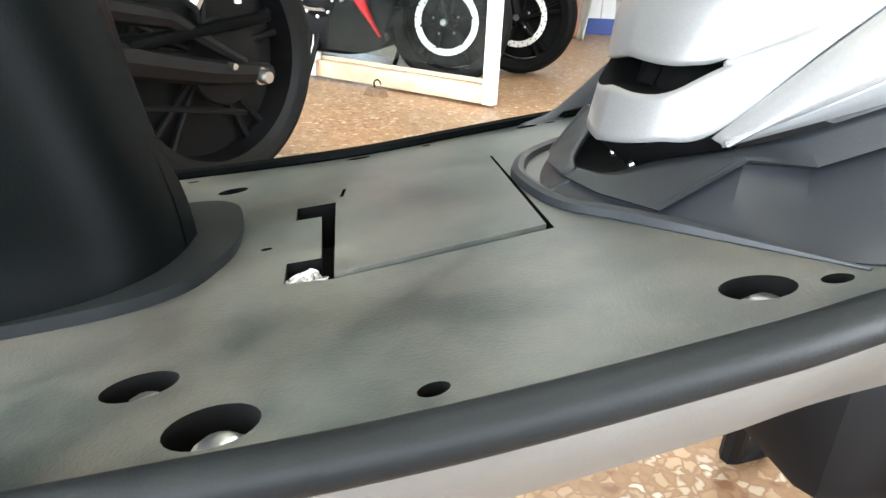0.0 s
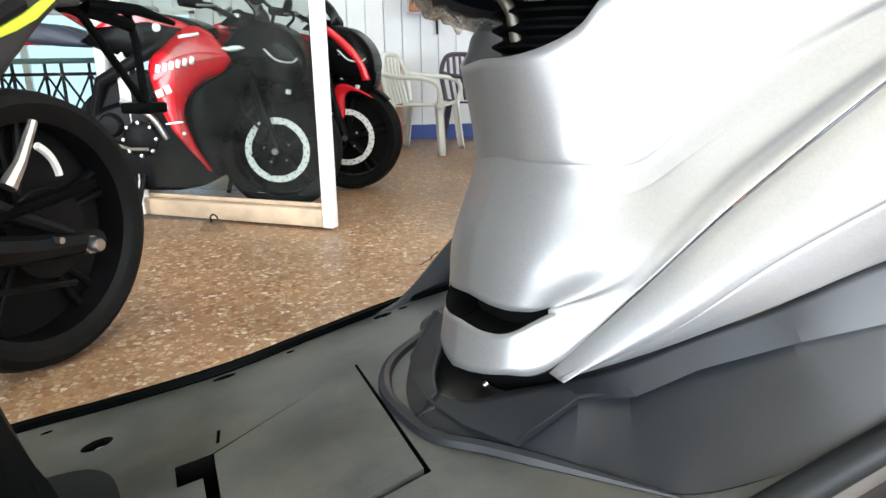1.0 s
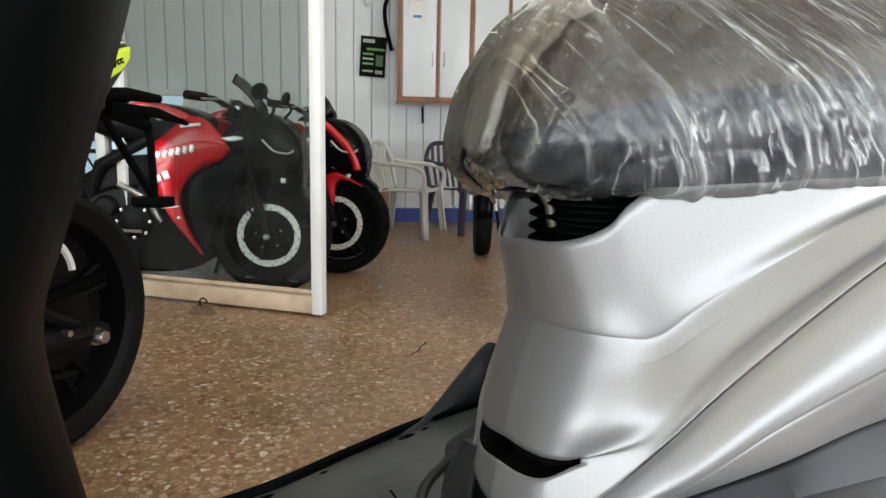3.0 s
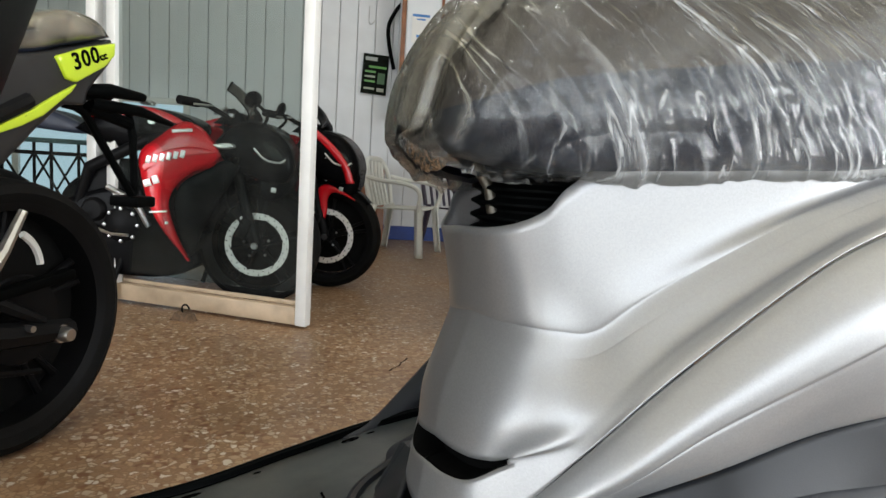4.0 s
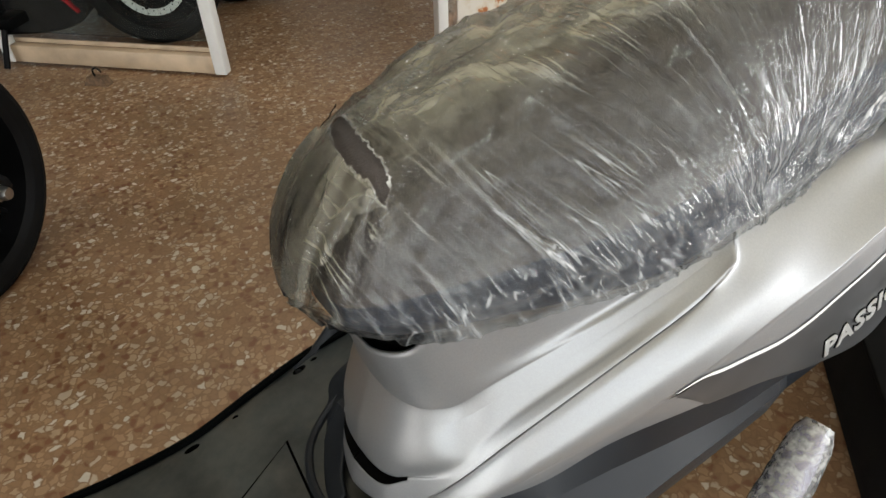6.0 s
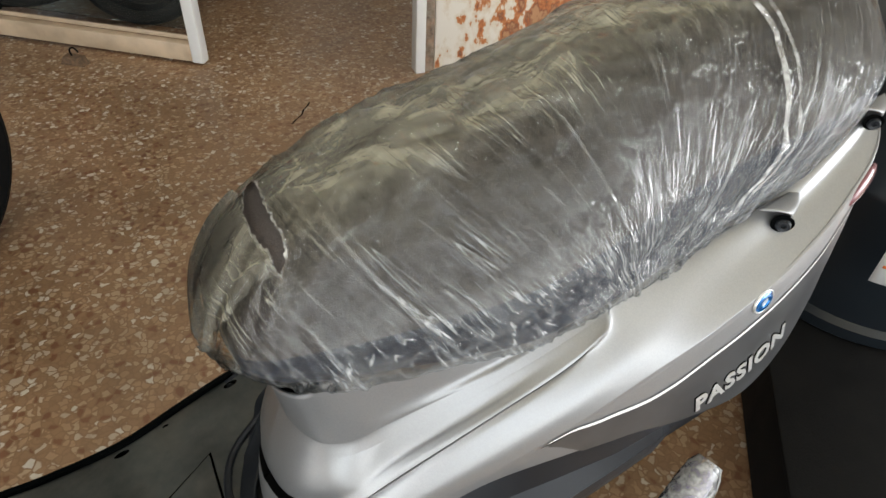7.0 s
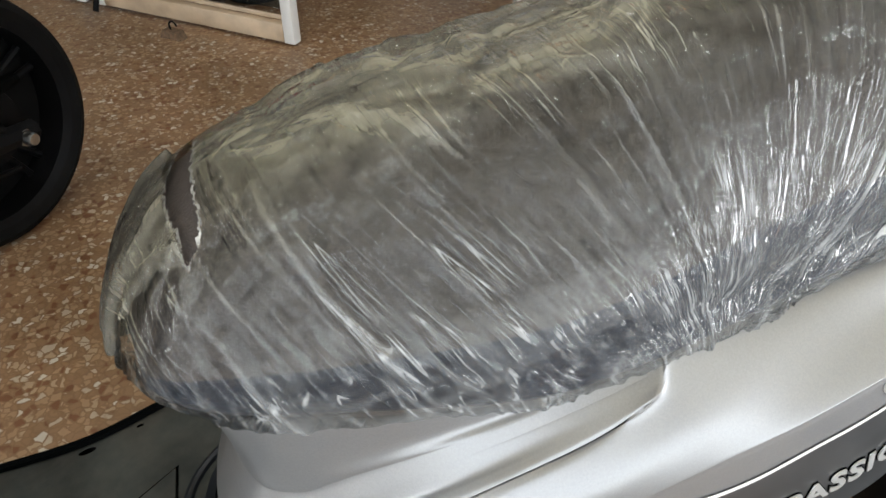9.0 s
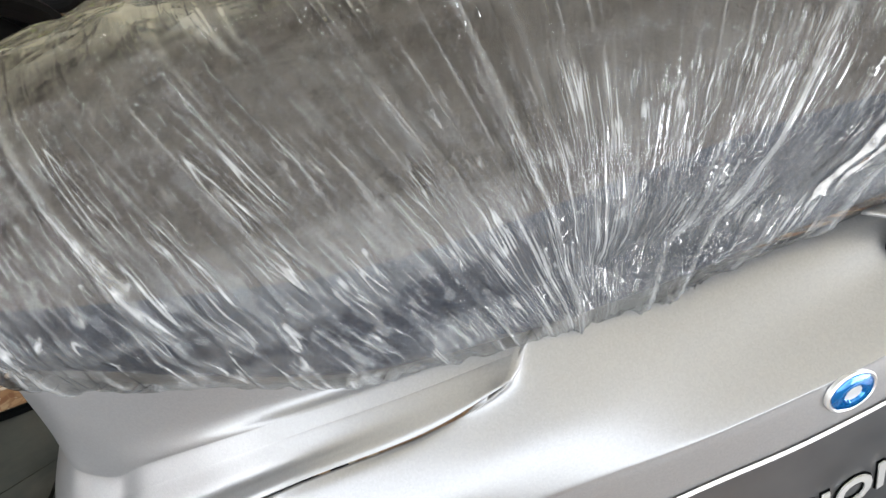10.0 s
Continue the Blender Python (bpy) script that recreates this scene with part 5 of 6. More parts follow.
def wheel(parent, x, z, r, w, disc=0.0, discs=(-1,), spokes=5, turn=0.3):
    m = Matrix.Translation((x, 0, z))
    bm = lathe(tyre_profile(r, w), 56, m)
    tyre = part("tyre", bm, RUBBER, parent, "black road tyre")
    bm = lathe([(r - 0.05, -w * 0.43), (r - 0.068, -w * 0.36), (r - 0.07, 0), (r - 0.068, w * 0.36), (r - 0.05, w * 0.43)], 48, m)
    lathe([(0.0, -0.045), (0.032, -0.045), (0.036, 0), (0.032, 0.045), (0, 0.045)], 20, m, bm=bm)
    for k in range(spokes):
        a = turn + 2 * math.pi * k / spokes
        for da in (-0.12, 0.12):
            p0 = Vector((x + 0.028 * math.cos(a), 0, z + 0.028 * math.sin(a)))
            p1 = Vector((x + (r - 0.066) * math.cos(a + da), 0, z + (r - 0.066) * math.sin(a + da)))
            tube([p0, p0.lerp(p1, 0.5), p1], [0.012, 0.008, 0.01], 8, bm=bm)
    part("rim", bm, ALLOY, parent, "black cast alloy rim")
    for s in discs if disc else ():
        y = s * 0.062
        bm = bmesh.new()
        n = 72
        ro, ri = disc, disc - 0.028
        ring = []
        for k in range(n):
            a = 2 * math.pi * k / n
            c, sn = math.cos(a), math.sin(a)
            wob = 0.0012 * math.cos(k * math.pi)
            ring.append([bm.verts.new((x + q * c, y + t, z + q * sn)) for q, t in ((ri, -0.002), (ro + wob, -0.002), (ro + wob, 0.002), (ri, 0.002))])
        for k in range(n):
            a, b = ring[k], ring[(k + 1) % n]
            for j in range(4):
                bm.faces.new((a[j], a[(j + 1) % 4], b[(j + 1) % 4], b[j]))
        d = part("brake_disc", bm, DISC, parent, "bright drilled steel brake disc", angle=30)
        # near-black studs stand in for the drilled holes
        bm = bmesh.new()
        for k in range(36):
            a = 2 * math.pi * (k + 0.5) / 36
            q = disc - 0.014 + (0.007 if k % 2 else -0.006)
            bmesh.ops.create_cone(bm, cap_ends=True, segments=8, radius1=0.0032, radius2=0.0032, depth=0.0052, matrix=Matrix.Translation((x + q * math.cos(a), y, z + q * math.sin(a))) @ pose(0, 0, 0, 90, 0, 0))
        ob = part("drilled_holes", bm, VOID, d, smooth=False)
        bm = bmesh.new()
        for k in range(6):
            a = 2 * math.pi * k / 6
            tube([(x + 0.03 * math.cos(a), y, z + 0.03 * math.sin(a)), (x + (ri + 0.004) * math.cos(a + 0.2), y, z + (ri + 0.004) * math.sin(a + 0.2))], 0.008, 6, bm=bm)
        part("disc_carrier", bm, ALLOY, parent)
        bolt = bmesh.new()
        bmesh.ops.create_uvsphere(bolt, u_segments=8, v_segments=6, radius=0.006)
        me = finish(bolt, "disc_bolt", STEEL)
        for k in range(5):
            a = 2 * math.pi * k / 5 + 0.4
            ob = new("disc_bolt", me)
            ob.parent, ob.location = parent, (x + 0.058 * math.cos(a), y - 0.006, z + 0.058 * math.sin(a))
        bm = bmesh.new()
        bmesh.ops.create_uvsphere(bm, u_segments=10, v_segments=8, radius=0.011, matrix=Matrix.Translation((x, y - 0.02, z)))
        part("axle_end", bm, STEEL, parent, "bright axle end")
    return tyre


def shell(parent, name, outline, y0, y1, bulge, material, label="", sharp=False):
    """A moulded panel over an outline in the wheel's plane, pillowed outwards."""
    c = Vector((sum(p[0] for p in outline), sum(p[1] for p in outline))) / len(outline)
    pts = [(p.x, p.y) for p in spline([(*p, 0) for p in outline + [outline[0]]], len(outline) * 4 + 1)[:-1]]
    if sharp:
        ends = [Vector(p) for p in outline + [outline[0]]]
        pts = [tuple(p.lerp(q, f)) for p, q in zip(ends, ends[1:]) for f in (0.04, 0.35, 0.65, 0.96)]
    rows = []
    for f, y in ((1.0, y1), (1.0, y0), (0.985, y0 - bulge * 0.4), (0.9, y0 - bulge * 0.8), (0.7, y0 - bulge), (0.35, y0 - bulge * 1.1), (0.02, y0 - bulge * 1.12)):
        rows.append([Vector((c.x + (x - c.x) * f, y, c.y + (z - c.y) * f)) for x, z in pts])
    return part(name, grid_bm(rows, closed=True), material, parent, label, angle=50)


def blade(parent, name, upper, lower, y, bulge, thick, material, label=""):
    """A curved panel between two edges that run the same way in the wheel's plane, bulging outwards."""
    n, m = 28, 9
    a, c = spline([(x, 0, z) for x, z in upper], n), spline([(x, 0, z) for x, z in lower], n)
    g = [[p.lerp(q, j / (m - 1)) + Vector((0, y - bulge * math.sin(math.pi * j / (m - 1)) ** 0.6, 0)) for j in range(m)] for p, q in zip(a, c)]
    return part(name, grid_bm(g), material, parent, label, angle=50, thick=thick)


# ---- black and lime motorcycle next to the scooter, seen from behind its rear wheel ----
def roadster():
    b = thing("motorcycle", pose(-0.518, 1.79, 0, 0, 0, 66), "black and lime naked motorcycle with its rear wheel towards the door", "motorcycle")
    wheel(b, -0.034, 0.30, 0.30, 0.15, 0.0, spokes=5)
    # not a wheel part: black sheet added to hide the bright floor behind
    part("dark_backing", lathe([(0.0, 0.02), (0.235, 0.02), (0.235, 0.026), (0.0, 0.026)], 40, Matrix.Translation((-0.034, 0, 0.30))), RUBBER, b, "black sheet added to darken the view through the wheel")
    bm = lathe([(0.03, -0.075), (0.095, -0.075), (0.098, -0.07), (0.03, -0.07)], 40, Matrix.Translation((-0.034, 0, 0.30)))
    part("rear_sprocket", bm, ALLOY, b, "dark rear sprocket")
    for s in (-1, 1):
        bm = tube([(0.05, s * 0.115, 0.268), (-0.12, s * 0.115, 0.29), (-0.30, s * 0.11, 0.33), (-0.5, s * 0.09, 0.36)], [0.024, 0.028, 0.034, 0.036], 8)
        tube([(-0.02, s * 0.115, 0.30), (-0.2, s * 0.11, 0.40), (-0.42, s * 0.09, 0.44)], [0.012, 0.02, 0.026], 8, bm=bm)
        part("swingarm", bm, ALLOY, b, "black swingarm")
    bm = box((-0.12, -0.115, 0.375), (0.36, 0.03, 0.022), 0.006, pose(0, 0, 0, 0, -6, 0))
    part("chain_guard", bm, BLACK_PLASTIC, b, "black chain guard")
    part("chain", tube([(-0.45, -0.085, 0.37), (0.0, -0.085, 0.37)], 0.007, 6), ALLOY, b)
    part("chain", tube([(-0.45, -0.085, 0.27), (0.0, -0.085, 0.182)], 0.007, 6), ALLOY, b)
    bm = lathe([(0, -0.158), (0.013, -0.158), (0.016, -0.15), (0.016, -0.135), (0.02, -0.135), (0.02, -0.12)], 16, Matrix.Translation((0.012, 0, 0.268)))
    part("axle_nut", bm, STEEL, b, "bright axle nut")
    part("axle_nut", lathe([(0, -0.15), (0.007, -0.15), (0.007, -0.12)], 10, Matrix.Translation((-0.075, 0, 0.30))), STEEL, b, "small bright bolt")
    bm = tube([(-0.165, -0.14, 0.425), (-0.13, -0.14, 0.464), (-0.08, -0.135, 0.539)], [0.017, 0.012, 0.009], 8)
    part("foot_peg_hanger", bm, STEEL, b, "bare aluminium footrest hanger")
    arc = [Vector((-0.10 + 0.085 * math.cos(a), -0.107, 0.415 + 0.085 * math.sin(a))) for a in (radians(5 + 5 * k) for k in range(12))]
    part("hub_ring", tube(arc, 0.008, 6), WHITE_PAINT, b, "pale curved bracket behind the hanger")
    shell(b, "tail_cowl", [(0.22, 0.925), (0.225, 0.885), (0.15, 0.80), (0.137, 0.767), (0.089, 0.762), (0.059, 0.748), (0.001, 0.70), (-0.05, 0.652), (-0.12, 0.61), (-0.4, 0.58), (-0.45, 0.80), (-0.2, 0.845), (-0.04, 0.85), (0.1, 0.887)], -0.075, 0.09, 0.014, TAIL_GREY, "dark grey tail cowl")
    shell(b, "number_panel", [(0.046, 0.858), (0.125, 0.89), (0.213, 0.916), (0.211, 0.888), (0.181, 0.858), (0.096, 0.811), (0.07, 0.815)], -0.097, -0.08, 0.003, LIME_PAINT, "lime green side number panel", sharp=True)
    shell(b, "lime_stripe", [(0.1, 0.808), (0.039, 0.775), (-0.018, 0.741), (-0.095, 0.704), (-0.16, 0.675), (-0.16, 0.66), (-0.096, 0.688), (-0.045, 0.706), (0.01, 0.732), (0.086, 0.79)], -0.095, -0.08, 0.003, LIME_PAINT, "lime green stripe below the tail", sharp=True)
    text_part("300", "panel_digits", 0.05, 0.001, BLACK_PLASTIC, b, pose(0.088, -0.1015, 0.836, 90, -22, 0))
    text_part("cc", "panel_letters", 0.024, 0.001, BLACK_PLASTIC, b, pose(0.163, -0.1015, 0.868, 90, -22, 0))
    shell(b, "pillion_seat", [(0.228, 0.93), (0.19, 0.956), (0.108, 0.962), (0.026, 0.934), (-0.02, 0.90), (-0.2, 0.875), (-0.3, 0.84), (-0.04, 0.85), (0.091, 0.887)], -0.05, 0.07, 0.03, VINYL, "black pillion seat")
    shell(b, "seat_film", [(0.232, 0.932), (0.19, 0.962), (0.108, 0.968), (0.026, 0.941), (-0.02, 0.907), (-0.2, 0.882), (-0.3, 0.84), (-0.04, 0.855), (0.091, 0.892)], -0.052, 0.072, 0.036, PILLION_FILM, "yellowed clear film over the pillion seat")
    for y in (-0.075, 0.075):
        part("indicator", tube([(0.15, y * 0.6, 0.80), (0.22, y, 0.807), (0.33, y * 1.05, 0.803)], [0.014, 0.017, 0.011], 10), BLACK_PLASTIC, b, "black rear indicator")
        part("indicator", tube([(0.2, y * 0.5, 0.775), (0.32, y, 0.768), (0.44, y * 1.05, 0.744)], [0.016, 0.014, 0.007], 10), BLACK_PLASTIC, b, "black lower indicator")
    part("tail_light", box((0.2, 0, 0.80), (0.14, 0.1, 0.04), 0.012, pose(0, 0, 0, 0, -6, 0)), BLACK_PLASTIC, b, "black tail light housing")
    for p, r in ((((0.14, -0.03, 0.77), (0.19, -0.03, 0.75), (0.351, -0.03, 0.545)), 0.010), (((0.33, -0.03, 0.775), (0.351, -0.03, 0.70), (0.357, -0.03, 0.552)), 0.010), (((0.2, -0.03, 0.765), (0.34, -0.03, 0.735)), 0.016)):
        part("plate_bracket", tube(p, r, 8), BLACK_PLASTIC, b, "black plate bracket")
    part("plate_holder", box((0.35, -0.03, 0.535), (0.07, 0.09, 0.028), 0.006), BLACK_PLASTIC, b, "black number plate holder")
    shell(b, "engine", [(-0.42, 0.2), (-0.36, 0.36), (-0.45, 0.56), (-0.75, 0.55), (-0.82, 0.3), (-0.65, 0.17)], -0.12, 0.14, 0.03, ALLOY, "black engine block")
    part("frame_rail", tube([(-0.02, -0.09, 0.76), (-0.3, -0.1, 0.62), (-0.5, -0.11, 0.4)], 0.016, 8), ALLOY, b, "black rear frame rail")
    part("frame_rail", tube([(-0.02, 0.09, 0.76), (-0.3, 0.1, 0.62), (-0.5, 0.11, 0.4)], 0.016, 8), ALLOY, b, "black rear frame rail")
    part("shock_absorber", tube([(-0.22, 0, 0.34), (-0.3, 0, 0.6)], 0.03, 12), ALLOY, b)
    return b


roadster()


# ---- red sports motorcycles behind the door ----
def sports_bike(m, label, red_nose=False):
    b = thing("sports_motorcycle", m, label, "motorcycle", "red sports motorcycles")
    R = 0.275
    wheel(b, 0, R, R, 0.11, 0.142, spokes=5)
    wheel(b, -1.22, R, R, 0.14, 0.1, spokes=5)
    # added black sheet stands in for the darkness seen between the spokes
    part("dark_backing", lathe([(0.0, 0.0), (R - 0.07, 0.0), (R - 0.07, 0.004), (0.0, 0.004)], 32, Matrix.Translation((0, 0.03, R))), RUBBER, b, "black sheet added to darken the view through the wheel")
    # crescent side fairing, sweeping from the tank down to a point behind the wheel
    OUTER = [(-0.15, 0.70), (-0.22, 0.775), (-0.3, 0.79), (-0.4, 0.72), (-0.475, 0.65), (-0.465, 0.53), (-0.43, 0.42), (-0.37, 0.325), (-0.262, 0.21)]
    INNER_EDGE = [(-0.13, 0.66), (-0.17, 0.61), (-0.236, 0.59), (-0.29, 0.555), (-0.335, 0.5), (-0.352, 0.44), (-0.335, 0.37), (-0.305, 0.29), (-0.256, 0.205)]
    blade(b, "side_fairing", OUTER, INNER_EDGE, -0.165, 0.025, 0.006, RED_PAINT, "glossy red side fairing")
    blade(b, "side_fairing", OUTER, INNER_EDGE, 0.165, -0.025, 0.006, RED_PAINT, "glossy red side fairing")
    shell(b, "fairing_crease", [(-0.46, 0.60), (-0.38, 0.66), (-0.25, 0.69), (-0.15, 0.675), (-0.25, 0.672), (-0.38, 0.64), (-0.45, 0.575)], -0.192, -0.18, 0.004, RED_PAINT, "raised crease of the red fairing")
    shell(b, "tank", [(-0.78, 0.74), (-0.66, 0.82), (-0.5, 0.85), (-0.36, 0.835), (-0.26, 0.79), (-0.3, 0.72), (-0.55, 0.66)], -0.085, 0.085, 0.055, GLOSS_BLACK, "black fuel tank")
    shell(b, "tank_edge", [(-0.7, 0.79), (-0.58, 0.838), (-0.46, 0.848), (-0.34, 0.815), (-0.28, 0.775), (-0.36, 0.798), (-0.46, 0.825), (-0.58, 0.815)], -0.145, -0.11, 0.006, RED_PAINT, "thin red tank edge")
    part("tank_emblem", lathe([(0, -0.004), (0.016, -0.004), (0.018, 0.0)], 20, Matrix.Translation((-0.31 - 0.12, -0.148, 0.79))), STEEL, b, "round silver tank emblem")
    part("filler_cap", lathe([(0, 0.012), (0.03, 0.012), (0.034, 0)], 20, pose(-0.5, -0.02, 0.865, 80, 0, 0)), STEEL, b, "steel filler cap")
    shell(b, "belly_fairing", [(-0.86, 0.42), (-0.6, 0.5), (-0.42, 0.42), (-0.33, 0.30), (-0.26, 0.2), (-0.3, 0.14), (-0.5, 0.115), (-0.86, 0.17)], -0.12, 0.12, 0.015, GLOSS_BLACK, "black belly fairing")
    shell(b, "inner_fairing", [(-0.34, 0.46), (-0.3, 0.54), (-0.2, 0.6), (-0.13, 0.64), (-0.06, 0.62), (-0.12, 0.5), (-0.2, 0.36), (-0.265, 0.215), (-0.325, 0.34)], -0.14, -0.05, 0.012, GLOSS_BLACK, "black inner fairing beside the wheel")
    # nose: cowl, lower beak, screen, lamps
    shell(b, "nose_cowl", [(-0.18, 0.72), (-0.1, 0.80), (0.0, 0.815), (0.09, 0.775), (0.15, 0.70), (0.165, 0.61), (0.12, 0.55), (0.02, 0.56), (-0.08, 0.6), (-0.15, 0.65)], -0.085, 0.085, 0.055, GLOSS_BLACK, "black nose cowl")
    shell(b, "nose_beak", [(0.0, 0.58), (0.12, 0.575), (0.165, 0.60), (0.15, 0.52), (0.07, 0.47), (0.0, 0.5)], -0.06, 0.06, 0.03, GLOSS_BLACK, "black lower beak")
    part("beak_mark", box((0.075, -0.094, 0.525), (0.022, 0.003, 0.02), 0.001, pose(0, 0, 0, 0, 12, 0)), LETTER, b, "small pale square mark")
    shell(b, "headlight", [(-0.02, 0.70), (0.06, 0.735), (0.125, 0.69), (0.14, 0.635), (0.05, 0.66)], -0.146, -0.125, 0.006, GLASS, "clear slanted headlight")
    shell(b, "lamp_inner", [(-0.005, 0.698), (0.055, 0.722), (0.11, 0.685), (0.12, 0.65), (0.05, 0.67)], -0.143, -0.128, 0.002, TAIL_GREY, "dark bowl inside the headlight")
    part("lamp_line", tube(spline([(0.0, -0.152, 0.70), (0.05, -0.155, 0.655), (0.11, -0.152, 0.645), (0.135, -0.148, 0.66)], 16), 0.0045, 6), LETTER, b, "pale curved lamp line")
    shell(b, "side_lamp", [(-0.165, 0.705), (-0.1, 0.715), (-0.075, 0.70), (-0.13, 0.69)], -0.185, -0.15, 0.004, LETTER, "small pale side lamp")
    if red_nose:
        blade(b, "nose_stripe", [(-0.1, 0.85), (0.0, 0.78), (0.085, 0.70), (0.13, 0.63), (0.155, 0.56)], [(-0.1, 0.81), (-0.02, 0.75), (0.055, 0.675), (0.095, 0.62), (0.115, 0.555)], -0.152, 0.008, 0.006, RED_PAINT, "red nose band")
        blade(b, "fender_blade", [(0.15, 0.475), (0.06, 0.53), (-0.005, 0.545), (-0.05, 0.51), (-0.045, 0.42), (-0.01, 0.36)], [(0.148, 0.47), (0.065, 0.5), (0.02, 0.495), (0.005, 0.46), (0.005, 0.41), (-0.005, 0.36)], -0.085, 0.012, 0.005, RED_PAINT, "red front mudguard blade")
    g = surface([[(-0.07, y, 0.80 - abs(y) * 0.3), (-0.035, y * 0.92, 0.88 - abs(y) * 0.35), (-0.09, y * 0.75, 0.95 - abs(y) * 0.35), (-0.14, y * 0.6, 0.985 - abs(y) * 0.35)] for y in (-0.12, -0.08, 0, 0.08, 0.12)], 14, 14)
    part("windscreen", grid_bm(g), GLOSS_BLACK if red_nose else SCREEN, b, "smoked black windscreen" if red_nose else "clear windscreen", thick=0.003)
    rim_line = [r[0] for r in g] + g[-1][1:] + [r[-1] for r in g[::-1]][1:]
    part("screen_edge", tube(rim_line, 0.0035, 6), BLACK_PLASTIC, b, "thin black edge of the windscreen")
    shell(b, "dash", [(-0.2, 0.80), (-0.13, 0.85), (-0.07, 0.84), (-0.08, 0.79)], -0.06, 0.06, 0.02, BLACK_PLASTIC, "black instrument panel")
    part("dial", lathe([(0, -0.006), (0.028, -0.006), (0.033, 0.004)], 20, pose(-0.18, -0.03, 0.855, 60, 0, 90)), STEEL, b, "round dial on the instrument panel")
    for s in (-1, 1):
        part("fork_leg", tube([(0.0, s * 0.085, R), (-0.05, s * 0.085, 0.45), (-0.1, s * 0.085, 0.64)], [0.024, 0.022, 0.026], 10), ALLOY, b, "black front fork leg")
        part("handlebar", tube([(-0.12, s * 0.09, 0.82), (-0.18, s * 0.2, 0.865), (-0.24, s * 0.31, 0.87)], [0.011, 0.012, 0.011], 8), BLACK_PLASTIC, b, "black clip-on handlebar")
        part("grip", tube([(-0.205, s * 0.24, 0.868), (-0.25, s * 0.33, 0.872)], 0.018, 10), RUBBER, b, "black rubber grip")
        part("brake_lever", tube([(-0.16, s * 0.2, 0.865), (-0.15, s * 0.25, 0.86), (-0.19, s * 0.33, 0.858)], 0.005, 6), STEEL, b, "thin metal lever")
        if red_nose:
            continue
        bm = bmesh.new()
        bmesh.ops.create_uvsphere(bm, u_segments=16, v_segments=10, radius=1, matrix=Matrix.Translation((0.02, s * 0.25, 0.895)) @ pose(0, 0, 0, 0, 20, s * 15) @ Matrix.Diagonal((0.022, 0.058, 0.036, 1)))
        part("mirror", bm, GLOSS_BLACK, b, "rounded black mirror")
        part("mirror_arm", tube(spline([(0.03, s * 0.12, 0.79), (0.06, s * 0.18, 0.84), (0.025, s * 0.23, 0.885)], 10), 0.007, 6), BLACK_PLASTIC, b, "black mirror arm")
        part("indicator", tube([(-0.1, s * 0.16, 0.645), (-0.06, s * 0.21, 0.645), (-0.05, s * 0.25, 0.645)], [0.008, 0.016, 0.01], 10), BLACK_PLASTIC, b, "black front indicator")
    part("caliper", box((-0.05, -0.09, 0.35), (0.05, 0.05, 0.09), 0.012, pose(0, 0, 0, 0, 25, 0)), ALLOY, b, "black brake caliper")
    rows = []
    for k in range(15):
        a = radians(40 + 100 * k / 14)
        w = 0.062
        rows.append([Vector(((R + 0.014 - abs(y) * 0.2) * math.cos(a), y, R + (R + 0.014 - abs(y) * 0.2) * math.sin(a))) for y in (-w, -w * 0.5, 0, w * 0.5, w)])
    part("front_fender", grid_bm(rows), GLOSS_BLACK, b, "black front mudguard", thick=0.004)
    shell(b, "seat", [(-1.15, 0.80), (-0.95, 0.82), (-0.78, 0.77), (-0.74, 0.72), (-1.0, 0.74)], -0.08, 0.08, 0.03, VINYL, "black rider seat")
    shell(b, "tail", [(-1.5, 0.93), (-1.1, 0.84), (-0.95, 0.74), (-1.2, 0.76)], -0.06, 0.06, 0.03, RED_PAINT, "red tail")
    shell(b, "engine", [(-0.78, 0.22), (-0.76, 0.5), (-0.6, 0.62), (-0.46, 0.58), (-0.4, 0.4), (-0.42, 0.22)], -0.10, 0.10, 0.02, ALLOY, "dark engine")
    for x, z, r in ((-0.56, 0.34, 0.08), (-0.68, 0.40, 0.055), (-0.5, 0.47, 0.045)):
        part("engine_cover", lathe([(0, -0.03), (r * 0.7, -0.028), (r * 0.93, -0.015), (r, 0.02)], 28, Matrix.Translation((x, -0.13, z))), ALLOY, b, "round black engine cover")
    for k in range(8):
        part("engine_bolt", lathe([(0, -0.006), (0.007, -0.005), (0.009, 0.002)], 8, Matrix.Translation((-0.56 + 0.07 * math.cos(k * 0.785), -0.15, 0.34 + 0.07 * math.sin(k * 0.785)))), STEEL, b, "bright engine bolt")
    part("gear_linkage", tube([(-0.78, -0.15, 0.36), (-0.6, -0.16, 0.3), (-0.52, -0.17, 0.3)], 0.007, 6), STEEL, b, "bare metal gear linkage")
    part("coolant_pipe", tube(spline([(-0.62, -0.14, 0.5), (-0.5, -0.16, 0.44), (-0.44, -0.15, 0.34)], 12), 0.014, 8), STEEL, b, "bright pipe on the engine")
    part("swingarm", tube([(-1.22, -0.1, R), (-0.75, -0.1, 0.38)], 0.026, 8), ALLOY, b, "black swingarm")
    part("frame_spar", tube([(-0.2, -0.11, 0.77), (-0.45, -0.14, 0.71), (-0.7, -0.13, 0.58), (-0.76, -0.11, 0.42)], [0.02, 0.026, 0.026, 0.022], 10), ALLOY, b, "black frame spar")
